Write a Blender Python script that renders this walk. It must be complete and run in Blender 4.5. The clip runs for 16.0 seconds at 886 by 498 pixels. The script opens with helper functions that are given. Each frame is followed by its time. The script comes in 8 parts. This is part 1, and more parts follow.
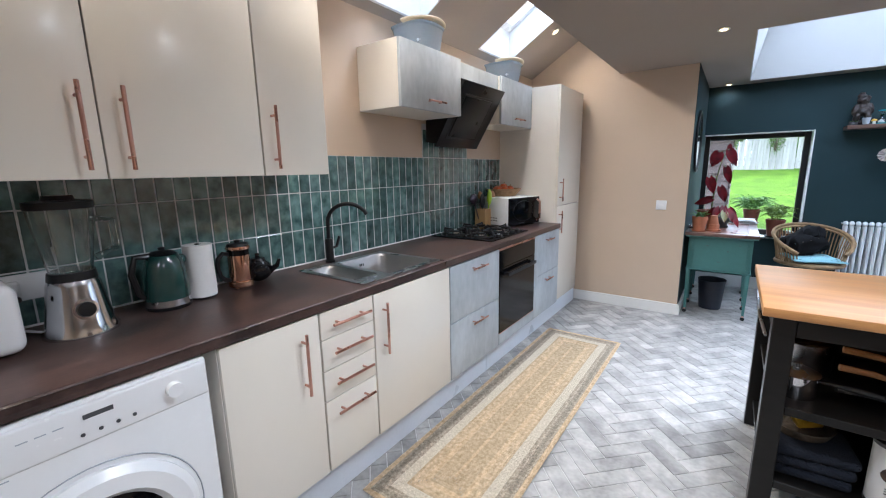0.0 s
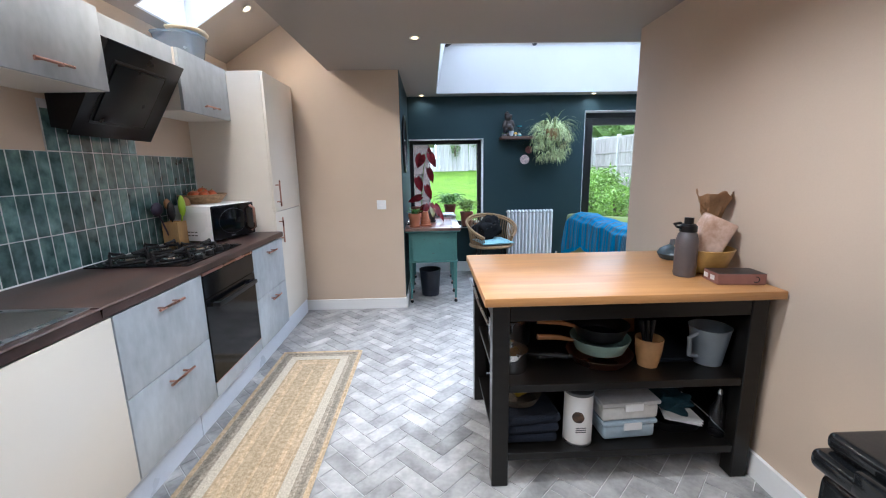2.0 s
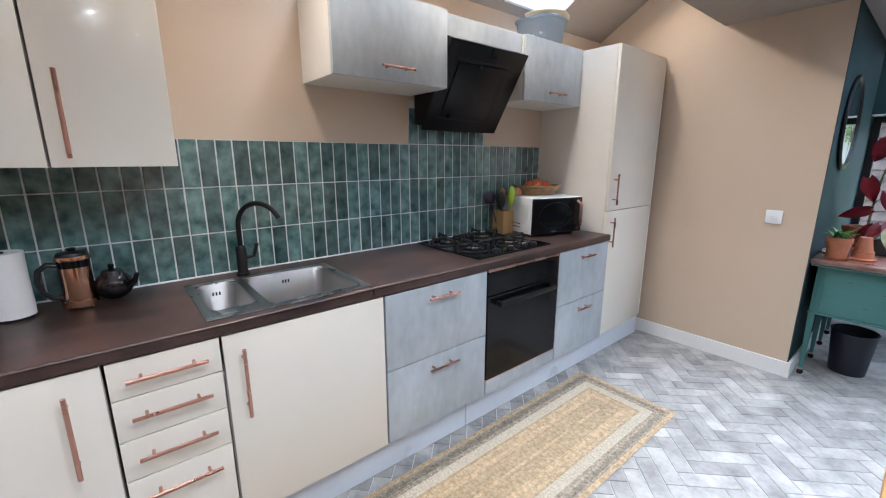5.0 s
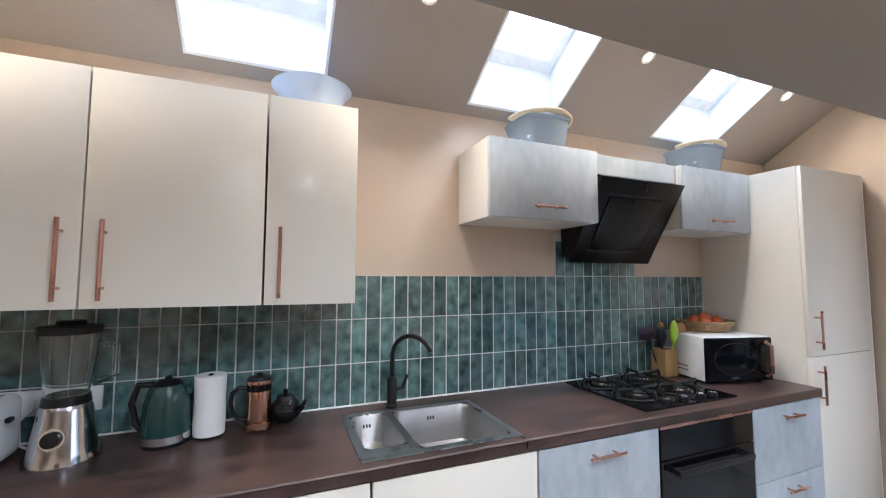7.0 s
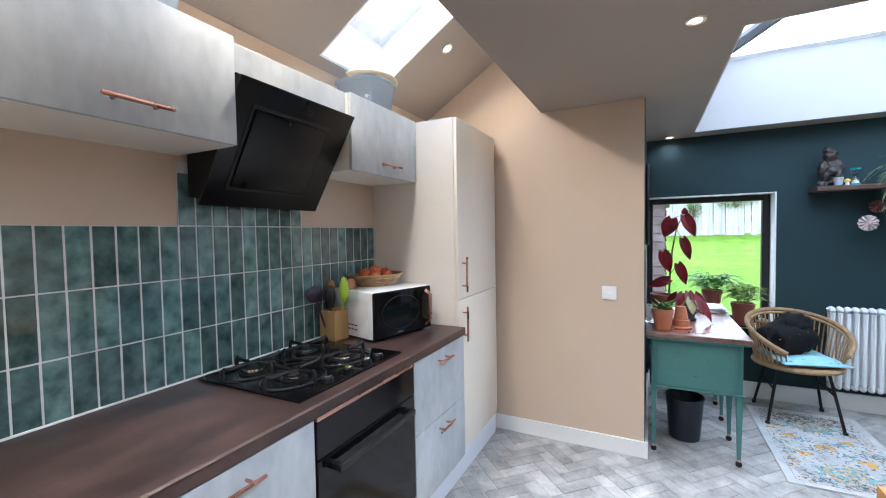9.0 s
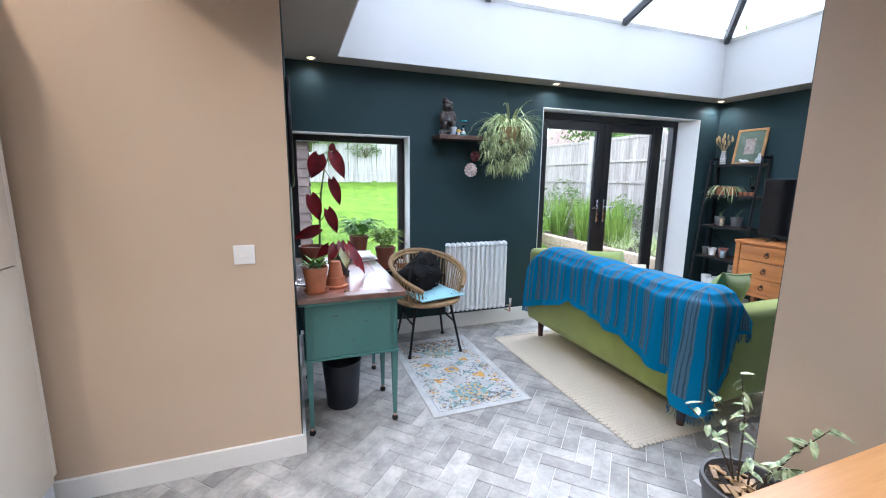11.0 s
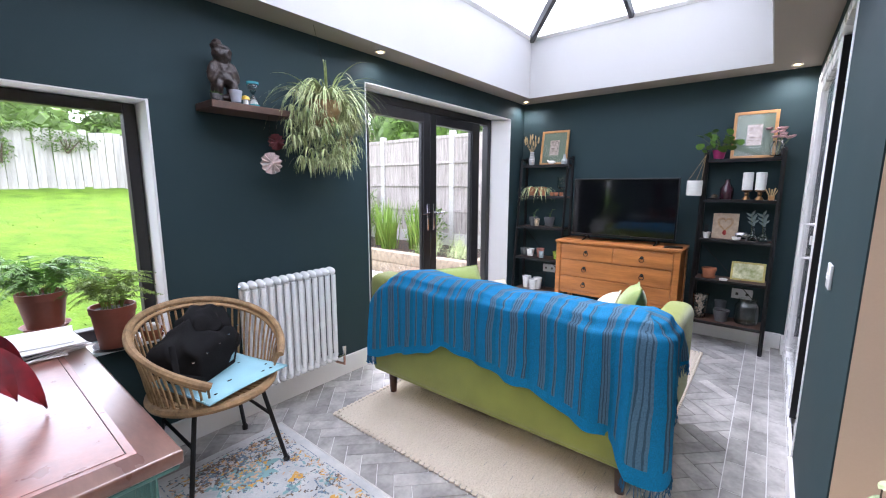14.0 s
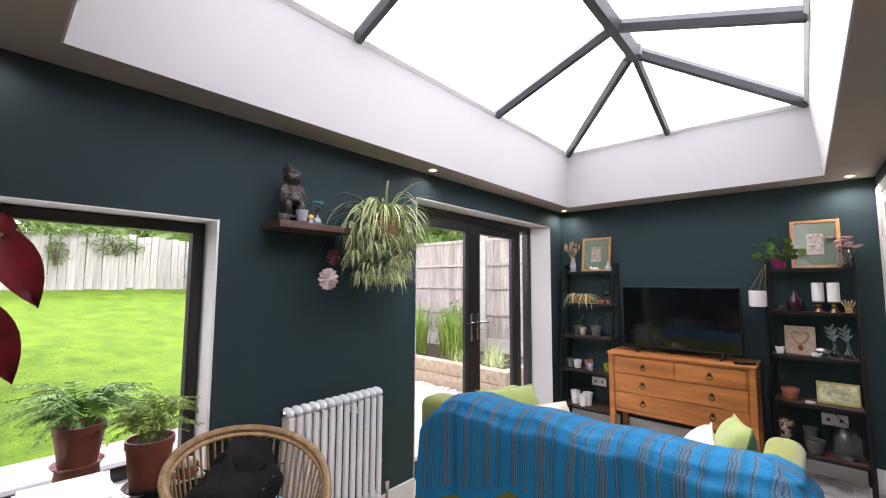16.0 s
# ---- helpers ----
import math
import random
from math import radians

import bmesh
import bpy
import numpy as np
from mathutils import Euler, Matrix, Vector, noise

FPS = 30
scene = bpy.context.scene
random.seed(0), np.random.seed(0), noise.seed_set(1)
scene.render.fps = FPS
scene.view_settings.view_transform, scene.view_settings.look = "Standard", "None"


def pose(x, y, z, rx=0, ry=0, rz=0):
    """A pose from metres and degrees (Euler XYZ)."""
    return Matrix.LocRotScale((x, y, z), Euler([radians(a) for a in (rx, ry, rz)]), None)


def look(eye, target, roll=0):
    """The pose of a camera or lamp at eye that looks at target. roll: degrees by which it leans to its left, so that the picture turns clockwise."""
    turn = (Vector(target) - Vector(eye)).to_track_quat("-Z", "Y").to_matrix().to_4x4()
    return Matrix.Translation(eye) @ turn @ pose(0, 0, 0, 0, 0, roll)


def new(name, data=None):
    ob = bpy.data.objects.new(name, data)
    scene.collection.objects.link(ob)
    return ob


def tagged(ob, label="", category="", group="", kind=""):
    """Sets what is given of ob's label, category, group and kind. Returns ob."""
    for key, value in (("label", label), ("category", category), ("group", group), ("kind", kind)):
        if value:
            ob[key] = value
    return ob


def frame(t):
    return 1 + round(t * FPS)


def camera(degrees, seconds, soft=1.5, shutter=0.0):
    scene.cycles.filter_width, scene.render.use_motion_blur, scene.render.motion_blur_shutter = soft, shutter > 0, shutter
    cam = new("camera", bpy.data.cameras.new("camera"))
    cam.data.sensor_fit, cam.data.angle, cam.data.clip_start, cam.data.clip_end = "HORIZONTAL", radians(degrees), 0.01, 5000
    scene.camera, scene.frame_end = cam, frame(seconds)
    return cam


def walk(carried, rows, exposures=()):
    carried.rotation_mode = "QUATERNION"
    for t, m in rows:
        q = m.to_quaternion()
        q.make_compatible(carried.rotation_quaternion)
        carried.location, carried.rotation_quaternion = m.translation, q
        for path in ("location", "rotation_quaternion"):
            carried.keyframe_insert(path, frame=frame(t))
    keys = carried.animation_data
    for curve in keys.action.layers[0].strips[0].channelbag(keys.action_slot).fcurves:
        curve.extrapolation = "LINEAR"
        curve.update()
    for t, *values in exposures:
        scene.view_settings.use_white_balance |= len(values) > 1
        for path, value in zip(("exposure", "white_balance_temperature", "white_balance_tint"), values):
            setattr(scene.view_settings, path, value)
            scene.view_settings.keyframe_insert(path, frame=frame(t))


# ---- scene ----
cam = camera(95.0, 16.0, soft=1.1)
METRES, EYE, TILT, LEAN, TURN = 4.0, 1.4, 0.0, 0.0, 36.1
PATH = [
    (0, (0.04, -0.041, 1.374), (-1.101, 1.557, 0.994), -1.0),
    (0.5, (-0.01, 0.009, 1.38), (-0.95, 1.74, 1.035), -1.2),
    (1, (-0.019, 0.089, 1.372), (-0.635, 1.957, 1.011), -1.2),
    (1.5, (-0.021, 0.207, 1.358), (-0.27, 2.154, 0.975), -1.3),
    (2, (-0.031, 0.316, 1.357), (0.026, 2.277, 0.966), -1.0),
    (2.5, (-0.01, 0.407, 1.35), (0.207, 2.357, 0.962), -0.3),
    (3, (0.031, 0.548, 1.348), (0.218, 2.501, 0.958), 0.5),
    (3.5, (0.076, 0.769, 1.37), (0.032, 2.727, 0.968), 0.8),
    (4, (0.077, 0.885, 1.378), (-0.386, 2.784, 0.956), 0.7),
    (4.5, (0.081, 0.941, 1.378), (-0.928, 2.613, 0.946), 0.5),
    (5, (0.147, 0.952, 1.394), (-1.36, 2.191, 0.953), -0.0),
    (5.2, (0.144, 0.929, 1.415), (-1.495, 1.984, 0.968), -0.2),
    (7.3, (-0.014, 0.88, 1.46), (-1.848, 1.656, 1.655), 1.2),
    (7.5, (-0.082, 0.903, 1.46), (-1.85, 1.814, 1.669), 0.7),
    (8, (-0.207, 0.987, 1.454), (-1.748, 2.252, 1.606), -0.3),
    (8.5, (-0.251, 1.171, 1.421), (-1.498, 2.734, 1.465), -1.0),
    (9, (-0.271, 1.417, 1.422), (-1.175, 3.2, 1.346), -1.0),
    (9.5, (-0.277, 1.611, 1.402), (-0.754, 3.545, 1.226), -0.7),
    (10, (-0.311, 1.852, 1.392), (-0.351, 3.835, 1.136), -0.2),
    (10.2, (-0.327, 1.931, 1.397), (-0.196, 3.906, 1.105), 0.0),
    (12.3, (-0.176, 2.757, 1.302), (1.068, 4.281, 0.945), 0.1),
    (12.5, (-0.187, 2.85, 1.309), (1.126, 4.314, 0.945), -0.1),
    (13, (-0.138, 3.023, 1.299), (1.297, 4.366, 0.925), -0.3),
    (13.5, (-0.04, 3.204, 1.313), (1.462, 4.473, 0.948), 0.0),
    (14, (-0.002, 3.335, 1.327), (1.537, 4.575, 1.021), 0.2),
    (14.5, (0.004, 3.446, 1.354), (1.583, 4.662, 1.188), 0.1),
    (15, (-0.02, 3.52, 1.388), (1.57, 4.733, 1.37), 0.1),
    (15.5, (-0.038, 3.55, 1.408), (1.522, 4.795, 1.529), 0.1),
    (16, (-0.051, 3.571, 1.426), (1.437, 4.896, 1.594), 0.3),
]
walk(cam, [(t, look(eye, target, roll)) for t, eye, target, roll in PATH], [(0.0, 1.72, 5150, 10), (2.0, 1.78, 5100, 10), (3.0, 1.88, 5050, 10), (4.0, 1.72, 4950, 9), (5.0, 1.78, 5150, 10), (7.5, 1.92, 5050, 10), (8.5, 1.92, 5000, 10), (9.0, 2.02, 5150, 10), (9.5, 1.95, 5300, 12), (10.0, 1.83, 5400, 12), (12.0, 1.85, 5450, 15), (13.0, 1.84, 5600, 18), (14.0, 1.92, 5800, 21), (15.0, 1.86, 6050, 22), (16.0, 1.66, 6450, 24)])

# ---- world and light ----
world = bpy.data.worlds.new("overcast_sky")
scene.world = world
world.use_nodes = True
wn, wl = world.node_tree.nodes, world.node_tree.links
sky = wn.new("ShaderNodeTexSky")
sky.sky_type = "NISHITA"
sky.sun_disc = False
sky.sun_elevation, sky.sun_rotation = radians(52), radians(35)
sky.air_density, sky.dust_density, sky.ozone_density = 1.0, 4.0, 1.0
hs = wn.new("ShaderNodeHueSaturation")
hs.inputs["Saturation"].default_value = 0.25
wl.new(sky.outputs[0], hs.inputs["Color"])
cloud = wn.new("ShaderNodeMix")
cloud.data_type = "RGBA"
cloud.inputs[0].default_value = 0.7
cloud.inputs[7].default_value = (13.0, 13.4, 13.8, 1)
wl.new(hs.outputs[0], cloud.inputs[6])
wl.new(cloud.outputs[2], wn["Background"].inputs[0])
wn["Background"].inputs[1].default_value = 0.15
sun = new("sun", bpy.data.lights.new("sun", "SUN"))
sun.data.energy, sun.data.angle, sun.data.color = 1.0, radians(25), (1.0, 0.96, 0.9)
sun.matrix_basis = look((6, 9, 12), (1, 2, 0))

# ---- helpers of the build ----
R = random.Random(7)


def node_mat(name):
    m = bpy.data.materials.new(name)
    m.use_nodes = True
    return m, m.node_tree.nodes, m.node_tree.links, m.node_tree.nodes["Principled BSDF"]


def mat(name, base, rough=0.5, metal=0.0, var=0.12, scale=6.0, bump=0.03, bscale=60.0, stretch=(1, 1, 1), rnd=0.0, coat=0.0, spec=0.5, sheen=0.0, alt=None, placed=False):
    """A surface with colour and gloss varied at two scales, fine relief, and a spread between pieces; placed: one pattern runs on over all pieces."""
    m, n, l, p = node_mat(name)
    tc = n.new("ShaderNodeTexCoord")
    mp = n.new("ShaderNodeMapping")
    mp.inputs["Scale"].default_value = stretch
    l.new(n.new("ShaderNodeNewGeometry").outputs["Position"] if placed else tc.outputs["Object"], mp.inputs[0])
    a = n.new("ShaderNodeTexNoise")
    a.inputs["Scale"].default_value, a.inputs["Detail"].default_value = scale, 4
    b = n.new("ShaderNodeTexNoise")
    b.inputs["Scale"].default_value, b.inputs["Detail"].default_value = bscale, 6
    l.new(mp.outputs[0], a.inputs[0]), l.new(mp.outputs[0], b.inputs[0])
    add = n.new("ShaderNodeMath")
    add.operation = "MULTIPLY_ADD"
    add.inputs[1].default_value = 0.35
    l.new(b.outputs[0], add.inputs[0]), l.new(a.outputs[0], add.inputs[2])
    r = n.new("ShaderNodeValToRGB")
    lo = alt or tuple(c * (1 - 2 * var) for c in base)
    r.color_ramp.elements[0].position, r.color_ramp.elements[1].position = 0.45, 0.95
    r.color_ramp.elements[0].color = (*lo, 1)
    r.color_ramp.elements[1].color = (*[min(1, c * (1 + var)) for c in base], 1)
    l.new(add.outputs[0], r.inputs[0])
    out = r.outputs[0]
    if rnd:
        oi = n.new("ShaderNodeObjectInfo")
        ge = n.new("ShaderNodeNewGeometry")
        s = n.new("ShaderNodeMath")
        s.operation = "ADD"
        fr = n.new("ShaderNodeMath")
        fr.operation = "FRACT"
        l.new(oi.outputs["Random"], s.inputs[0]), l.new(ge.outputs["Random Per Island"], s.inputs[1]), l.new(s.outputs[0], fr.inputs[0])
        mr = n.new("ShaderNodeMapRange")
        mr.inputs[3].default_value, mr.inputs[4].default_value = 1 - rnd, 1 + rnd
        l.new(fr.outputs[0], mr.inputs[0])
        h = n.new("ShaderNodeHueSaturation")
        l.new(mr.outputs[0], h.inputs["Value"]), l.new(out, h.inputs["Color"])
        out = h.outputs[0]
    l.new(out, p.inputs["Base Color"])
    rr = n.new("ShaderNodeMapRange")
    rr.inputs[3].default_value, rr.inputs[4].default_value = max(0.02, rough - 0.08), min(1, rough + 0.08)
    l.new(a.outputs[0], rr.inputs[0]), l.new(rr.outputs[0], p.inputs["Roughness"])
    p.inputs["Metallic"].default_value = metal
    p.inputs["Specular IOR Level"].default_value = spec
    p.inputs["Coat Weight"].default_value = coat
    p.inputs["Sheen Weight"].default_value = sheen
    if bump:
        bp = n.new("ShaderNodeBump")
        bp.inputs["Strength"].default_value, bp.inputs["Distance"].default_value = min(1, bump * 8), bump * 0.05
        l.new(b.outputs[0], bp.inputs["Height"]), l.new(bp.outputs[0], p.inputs["Normal"])
    return m


def glass_mat(name, tint=(1, 1, 1), rough=0.0, ior=1.45):
    m, n, l, p = node_mat(name)
    p.inputs["Base Color"].default_value = (*tint, 1)
    p.inputs["Transmission Weight"].default_value = 1
    p.inputs["Roughness"].default_value, p.inputs["IOR"].default_value = rough, ior
    return m


def pane_mat(name, amount=0.025):
    """A thin window pane: clear, with a little mirror on it."""
    m, n, l, p = node_mat(name)
    t, g, x, f = n.new("ShaderNodeBsdfTransparent"), n.new("ShaderNodeBsdfGlossy"), n.new("ShaderNodeMixShader"), n.new("ShaderNodeLayerWeight")
    g.inputs["Roughness"].default_value = 0.0
    f.inputs[0].default_value = 0.5
    w = n.new("ShaderNodeMath")
    w.operation, w.inputs[1].default_value = "POWER", 5
    s = n.new("ShaderNodeMath")
    s.operation, s.inputs[1].default_value, s.inputs[2].default_value = "MULTIPLY_ADD", 0.8, amount
    l.new(f.outputs["Facing"], w.inputs[0]), l.new(w.outputs[0], s.inputs[0])
    l.new(s.outputs[0], x.inputs[0]), l.new(t.outputs[0], x.inputs[1]), l.new(g.outputs[0], x.inputs[2])
    l.new(x.outputs[0], n["Material Output"].inputs[0])
    return m


def glow(name, colour, strength):
    m, n, l, p = node_mat(name)
    p.inputs["Emission Color"].default_value = (*colour, 1)
    p.inputs["Emission Strength"].default_value = strength
    return m


def part(name, bm, material, parent=None, label="", smooth=True, angle=35):
    me = bpy.data.meshes.new(name)
    bm.to_mesh(me)
    bm.free()
    if smooth:
        me.polygons.foreach_set("use_smooth", [True] * len(me.polygons))
        me.set_sharp_from_angle(angle=radians(angle))
    me.materials.append(material)
    ob = new(name, me)
    ob.parent = parent
    return tagged(ob, label=label)


def share(name, me, m, parent):
    ob = new(name, me)
    ob.parent, ob.matrix_basis = parent, m
    return ob


def thing(name, label, category, m=None, group="", kind=""):
    ob = new(name)
    ob.empty_display_size = 0.1
    ob.matrix_basis = m or Matrix()
    return tagged(ob, label, category, group, kind)


def box(x0, x1, y0, y1, z0, z1, b=0.002, seg=1, bm=None, m=None):
    bm = bm or bmesh.new()
    c = Matrix.Translation(((x0 + x1) / 2, (y0 + y1) / 2, (z0 + z1) / 2)) @ Matrix.Diagonal((abs(x1 - x0), abs(y1 - y0), abs(z1 - z0), 1))
    vs = bmesh.ops.create_cube(bm, size=1, matrix=(m or Matrix()) @ c)["verts"]
    if b > 0:
        es = {e for v in vs for e in v.link_edges}
        bmesh.ops.bevel(bm, geom=list(es), offset=b, segments=seg, affect="EDGES", profile=0.5)
    return bm


def lathe(prof, seg=24, bm=None, m=None, sq=0.0):
    """A turned shape from (radius, height) pairs."""
    bm, m, rings = bm or bmesh.new(), m or Matrix(), []
    for r, z in prof:
        if r < 1e-5:
            rings.append([bm.verts.new(m @ Vector((0, 0, z)))])
            continue
        ring = []
        for i in range(seg):
            a = 2 * math.pi * i / seg
            k = 1 / max(abs(math.cos(a)), abs(math.sin(a))) if sq else 1
            k = 1 + (k - 1) * sq
            ring.append(bm.verts.new(m @ Vector((r * k * math.cos(a), r * k * math.sin(a), z))))
        rings.append(ring)
    for a, b in zip(rings, rings[1:]):
        for i in range(seg):
            j = (i + 1) % seg
            q = [a[i % len(a)], a[j % len(a)], b[j % len(b)], b[i % len(b)]]
            q = list(dict.fromkeys(q))
            if len(q) > 2:
                bm.faces.new(q)
    for ring, flip in ((rings[0], True), (rings[-1], False)):
        if len(ring) > 2:
            bm.faces.new(ring[::-1] if flip else ring)
    return bm


def tube(pts, r, seg=8, bm=None, closed=False, flat=1.0):
    bm, pts, rings = bm or bmesh.new(), [Vector(p) for p in pts], []
    n = len(pts)
    side = None
    for i, p in enumerate(pts):
        d = pts[(i + 1) % n] - pts[i - 1] if closed else pts[min(i + 1, n - 1)] - pts[max(i - 1, 0)]
        d.normalize()
        if side is None:
            side = d.cross(Vector((0, 0, 1))) if abs(d.z) < 0.95 else d.cross(Vector((0, 1, 0)))
        side = (side - d * side.dot(d)).normalized()
        up = side.cross(d)
        rad = r[i] if isinstance(r, (list, tuple)) else r
        rings.append([bm.verts.new(p + side * rad * math.cos(2 * math.pi * k / seg) + up * rad * flat * math.sin(2 * math.pi * k / seg)) for k in range(seg)])
    for i in range(n if closed else n - 1):
        a, b = rings[i], rings[(i + 1) % n]
        for k in range(seg):
            bm.faces.new((a[k], a[(k + 1) % seg], b[(k + 1) % seg], b[k]))
    if not closed:
        bm.faces.new(rings[0]), bm.faces.new(rings[-1][::-1])
    bmesh.ops.recalc_face_normals(bm, faces=bm.faces)
    return bm


def grid(f, nu, nv, bm=None, closed_u=False):
    """A sheet from f(u, v) with u, v in 0..1."""
    bm = bm or bmesh.new()
    vs = [[bm.verts.new(f(i / nu, j / nv)) for j in range(nv + 1)] for i in range(nu + (0 if closed_u else 1))]
    for i in range(nu):
        for j in range(nv):
            a, b = vs[i], vs[(i + 1) % len(vs)]
            bm.faces.new((a[j], b[j], b[j + 1], a[j + 1]))
    return bm


def solid(bm, t):
    bmesh.ops.solidify(bm, geom=list(bm.faces), thickness=t)
    return bm


def flat_part(name, pts, t, material, parent, label=""):
    """A plate: an outline in the local x-y plane, t thick."""
    bm = bmesh.new()
    f = bm.faces.new([bm.verts.new((x, y, 0)) for x, y in pts])
    e = bmesh.ops.extrude_face_region(bm, geom=[f])
    bmesh.ops.translate(bm, verts=[v for v in e["geom"] if isinstance(v, bmesh.types.BMVert)], vec=(0, 0, t))
    bmesh.ops.recalc_face_normals(bm, faces=bm.faces)
    return part(name, bm, material, parent, label)


def blob(rx, ry, rz, m=None, bm=None, amp=0.0, sub=3, freq=3.0):
    """A soft rounded body with an uneven surface."""
    bm = bm or bmesh.new()
    vs = bmesh.ops.create_icosphere(bm, subdivisions=sub, radius=1)["verts"]
    for v in vs:
        k = 1 + amp * noise.noise(v.co * freq + Vector((rx * 31, ry * 17, rz * 7)))
        v.co = (m or Matrix()) @ Vector((v.co.x * rx * k, v.co.y * ry * k, v.co.z * rz * k))
    return bm


# ---- materials ----
BEIGE = mat("beige_wall_paint", (0.565, 0.45, 0.338), 0.75, var=0.03, scale=1.5, bump=0.015, bscale=180)
TAUPE = mat("taupe_ceiling_paint", (0.33, 0.285, 0.245), 0.8, var=0.03, scale=1.2, bump=0.01, bscale=160)
GREEN = mat("dark_green_wall_paint", (0.0245, 0.047, 0.0525), 0.65, var=0.06, scale=1.5, bump=0.015, bscale=180, spec=0.2)
WHITE = mat("white_paint", (0.80, 0.80, 0.79), 0.45, var=0.02, scale=3, bump=0.006, bscale=90)
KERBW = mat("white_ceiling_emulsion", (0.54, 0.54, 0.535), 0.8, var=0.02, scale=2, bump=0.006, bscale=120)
UPVC = mat("white_plastic_frame", (0.82, 0.82, 0.82), 0.28, var=0.01, bump=0)
BLACKFRAME = mat("black_aluminium", (0.012, 0.012, 0.014), 0.35, var=0.1, bump=0.005)
GREYFRAME = mat("grey_aluminium", (0.06, 0.062, 0.068), 0.4, var=0.08, bump=0.005)
CREAM = mat("cream_gloss_front", (0.78, 0.735, 0.645), 0.24, var=0.012, scale=2, bump=0.0015, bscale=14, coat=0.1)
CREAM_SIDE = mat("cream_matt_board", (0.76, 0.72, 0.65), 0.4, var=0.015, bump=0)
GREYWOOD = mat("grey_stained_wood_front", (0.50, 0.54, 0.57), 0.5, var=0.12, scale=4.2, bump=0.012, bscale=30, stretch=(1, 1, 0.5), alt=(0.33, 0.365, 0.395))
PLINTHW = mat("pale_satin_plinth", (0.66, 0.70, 0.76), 0.3, var=0.04, scale=3, bump=0.003)
PLINTH = mat("grey_plinth", (0.40, 0.44, 0.49), 0.35, var=0.08, scale=3, bump=0.005)
WORKTOP = mat("dark_brown_worktop", (0.072, 0.042, 0.034), 0.36, var=0.3, scale=6, bump=0.012, bscale=90, stretch=(1.6, 0.7, 1), alt=(0.017, 0.010, 0.0095))
TILE = mat("dark_green_glazed_tile", (0.125, 0.208, 0.198), 0.16, var=0.28, scale=20, bump=0.085, bscale=22, rnd=0.36, coat=0.9, alt=(0.028, 0.066, 0.064), placed=True)
GROUT = mat("pale_grout", (0.58, 0.60, 0.60), 0.85, var=0.08, scale=20)
COPPER = mat("brushed_copper", (0.58, 0.33, 0.26), 0.28, metal=1, var=0.06, bump=0.004)
STEEL = mat("brushed_steel", (0.42, 0.42, 0.43), 0.28, metal=1, var=0.06, bump=0.004, bscale=150)
SINKSTEEL = mat("satin_sink_steel", (0.40, 0.39, 0.38), 0.42, metal=1, var=0.08, bump=0.004, bscale=150)
CHROME = mat("chrome", (0.75, 0.75, 0.77), 0.08, metal=1, var=0.02, bump=0)
BLACKGLASS = mat("black_glass", (0.004, 0.004, 0.005), 0.10, var=0.05, bump=0, spec=0.2)
HOODGLASS = mat("satin_black_glass", (0.004, 0.004, 0.005), 0.3, var=0.05, bump=0, spec=0.25)
BLACKMETAL = mat("black_metal", (0.007, 0.007, 0.008), 0.42, var=0.15, bump=0.01, spec=0.35)
BLACKPLASTIC = mat("black_plastic", (0.008, 0.008, 0.009), 0.35, var=0.1, bump=0.008, spec=0.35)
WHITEPLASTIC = mat("white_plastic", (0.80, 0.81, 0.82), 0.25, var=0.015, bump=0)
FLOORMAT = mat("grey_stone_plank", (0.45, 0.438, 0.42), 0.42, var=0.16, scale=8, bump=0.015, bscale=45, rnd=0.22, alt=(0.235, 0.230, 0.220), spec=0.35, placed=True)
JOINT = mat("pale_floor_joint", (0.74, 0.74, 0.73), 0.7, var=0.06)
PANE = pane_mat("window_pane")
LAMPGLOW = glow("spotlight_glow", (1.0, 0.62, 0.26), 4.0)
SCREEN = mat("glossy_black_screen", (0.003, 0.003, 0.004), 0.06, var=0.05, bump=0, spec=0.6)

# ---- structure ----
KX, RX, SY, EY, TX, GX, DY, BY = -1.80, 1.37, 4.20, 5.60, 4.25, -0.29, 3.148, -2.2
SDX0, SDX1, SDZ = 2.33, 4.09, 2.135  # the sliding door in the side wall
CZ, EDGE = 2.225, -0.92


def slope_z(x):
    return 2.29 + 0.62 * (x - KX)


def structure(name, boxes, material, label, category="wall"):
    bm = bmesh.new()
    for b in boxes:
        box(*b, b=0, bm=bm)
    ob = part(name, bm, material, None, label, smooth=False)
    return tagged(ob, category=category, kind="structure")


structure("wall_west", [(KX - 0.25, KX, BY, SY, -0.1, slope_z(KX) + 0.02)], BEIGE, "pale beige painted kitchen wall behind the units")
structure("wall_kitchen_end", [(KX - 0.25, GX - 0.004, SY, SY + 0.12, -0.1, 3.1)], BEIGE, "beige painted end wall of the kitchen")
structure("wall_green_return", [(GX - 0.12, GX, SY + 0.003, EY + 0.22, -0.1, CZ + 0.2)], GREEN, "dark green painted side wall beside the window")
structure("wall_south", [(KX - 0.25, RX + 0.2, BY - 0.2, BY, -0.1, 3.1)], BEIGE, "plain beige wall at the kitchen's far end")
structure("wall_island", [(RX, RX + 0.14, BY, DY - 0.004, -0.1, CZ + 0.1)], BEIGE, "beige painted wall beside the kitchen island")
structure("wall_door_side", [(RX + 0.003, SDX0, DY - 0.1, DY, -0.1, CZ + 0.1), (SDX0, TX, DY - 0.1, DY, SDZ, CZ + 0.1)], GREEN, "dark green painted wall around the sliding door")
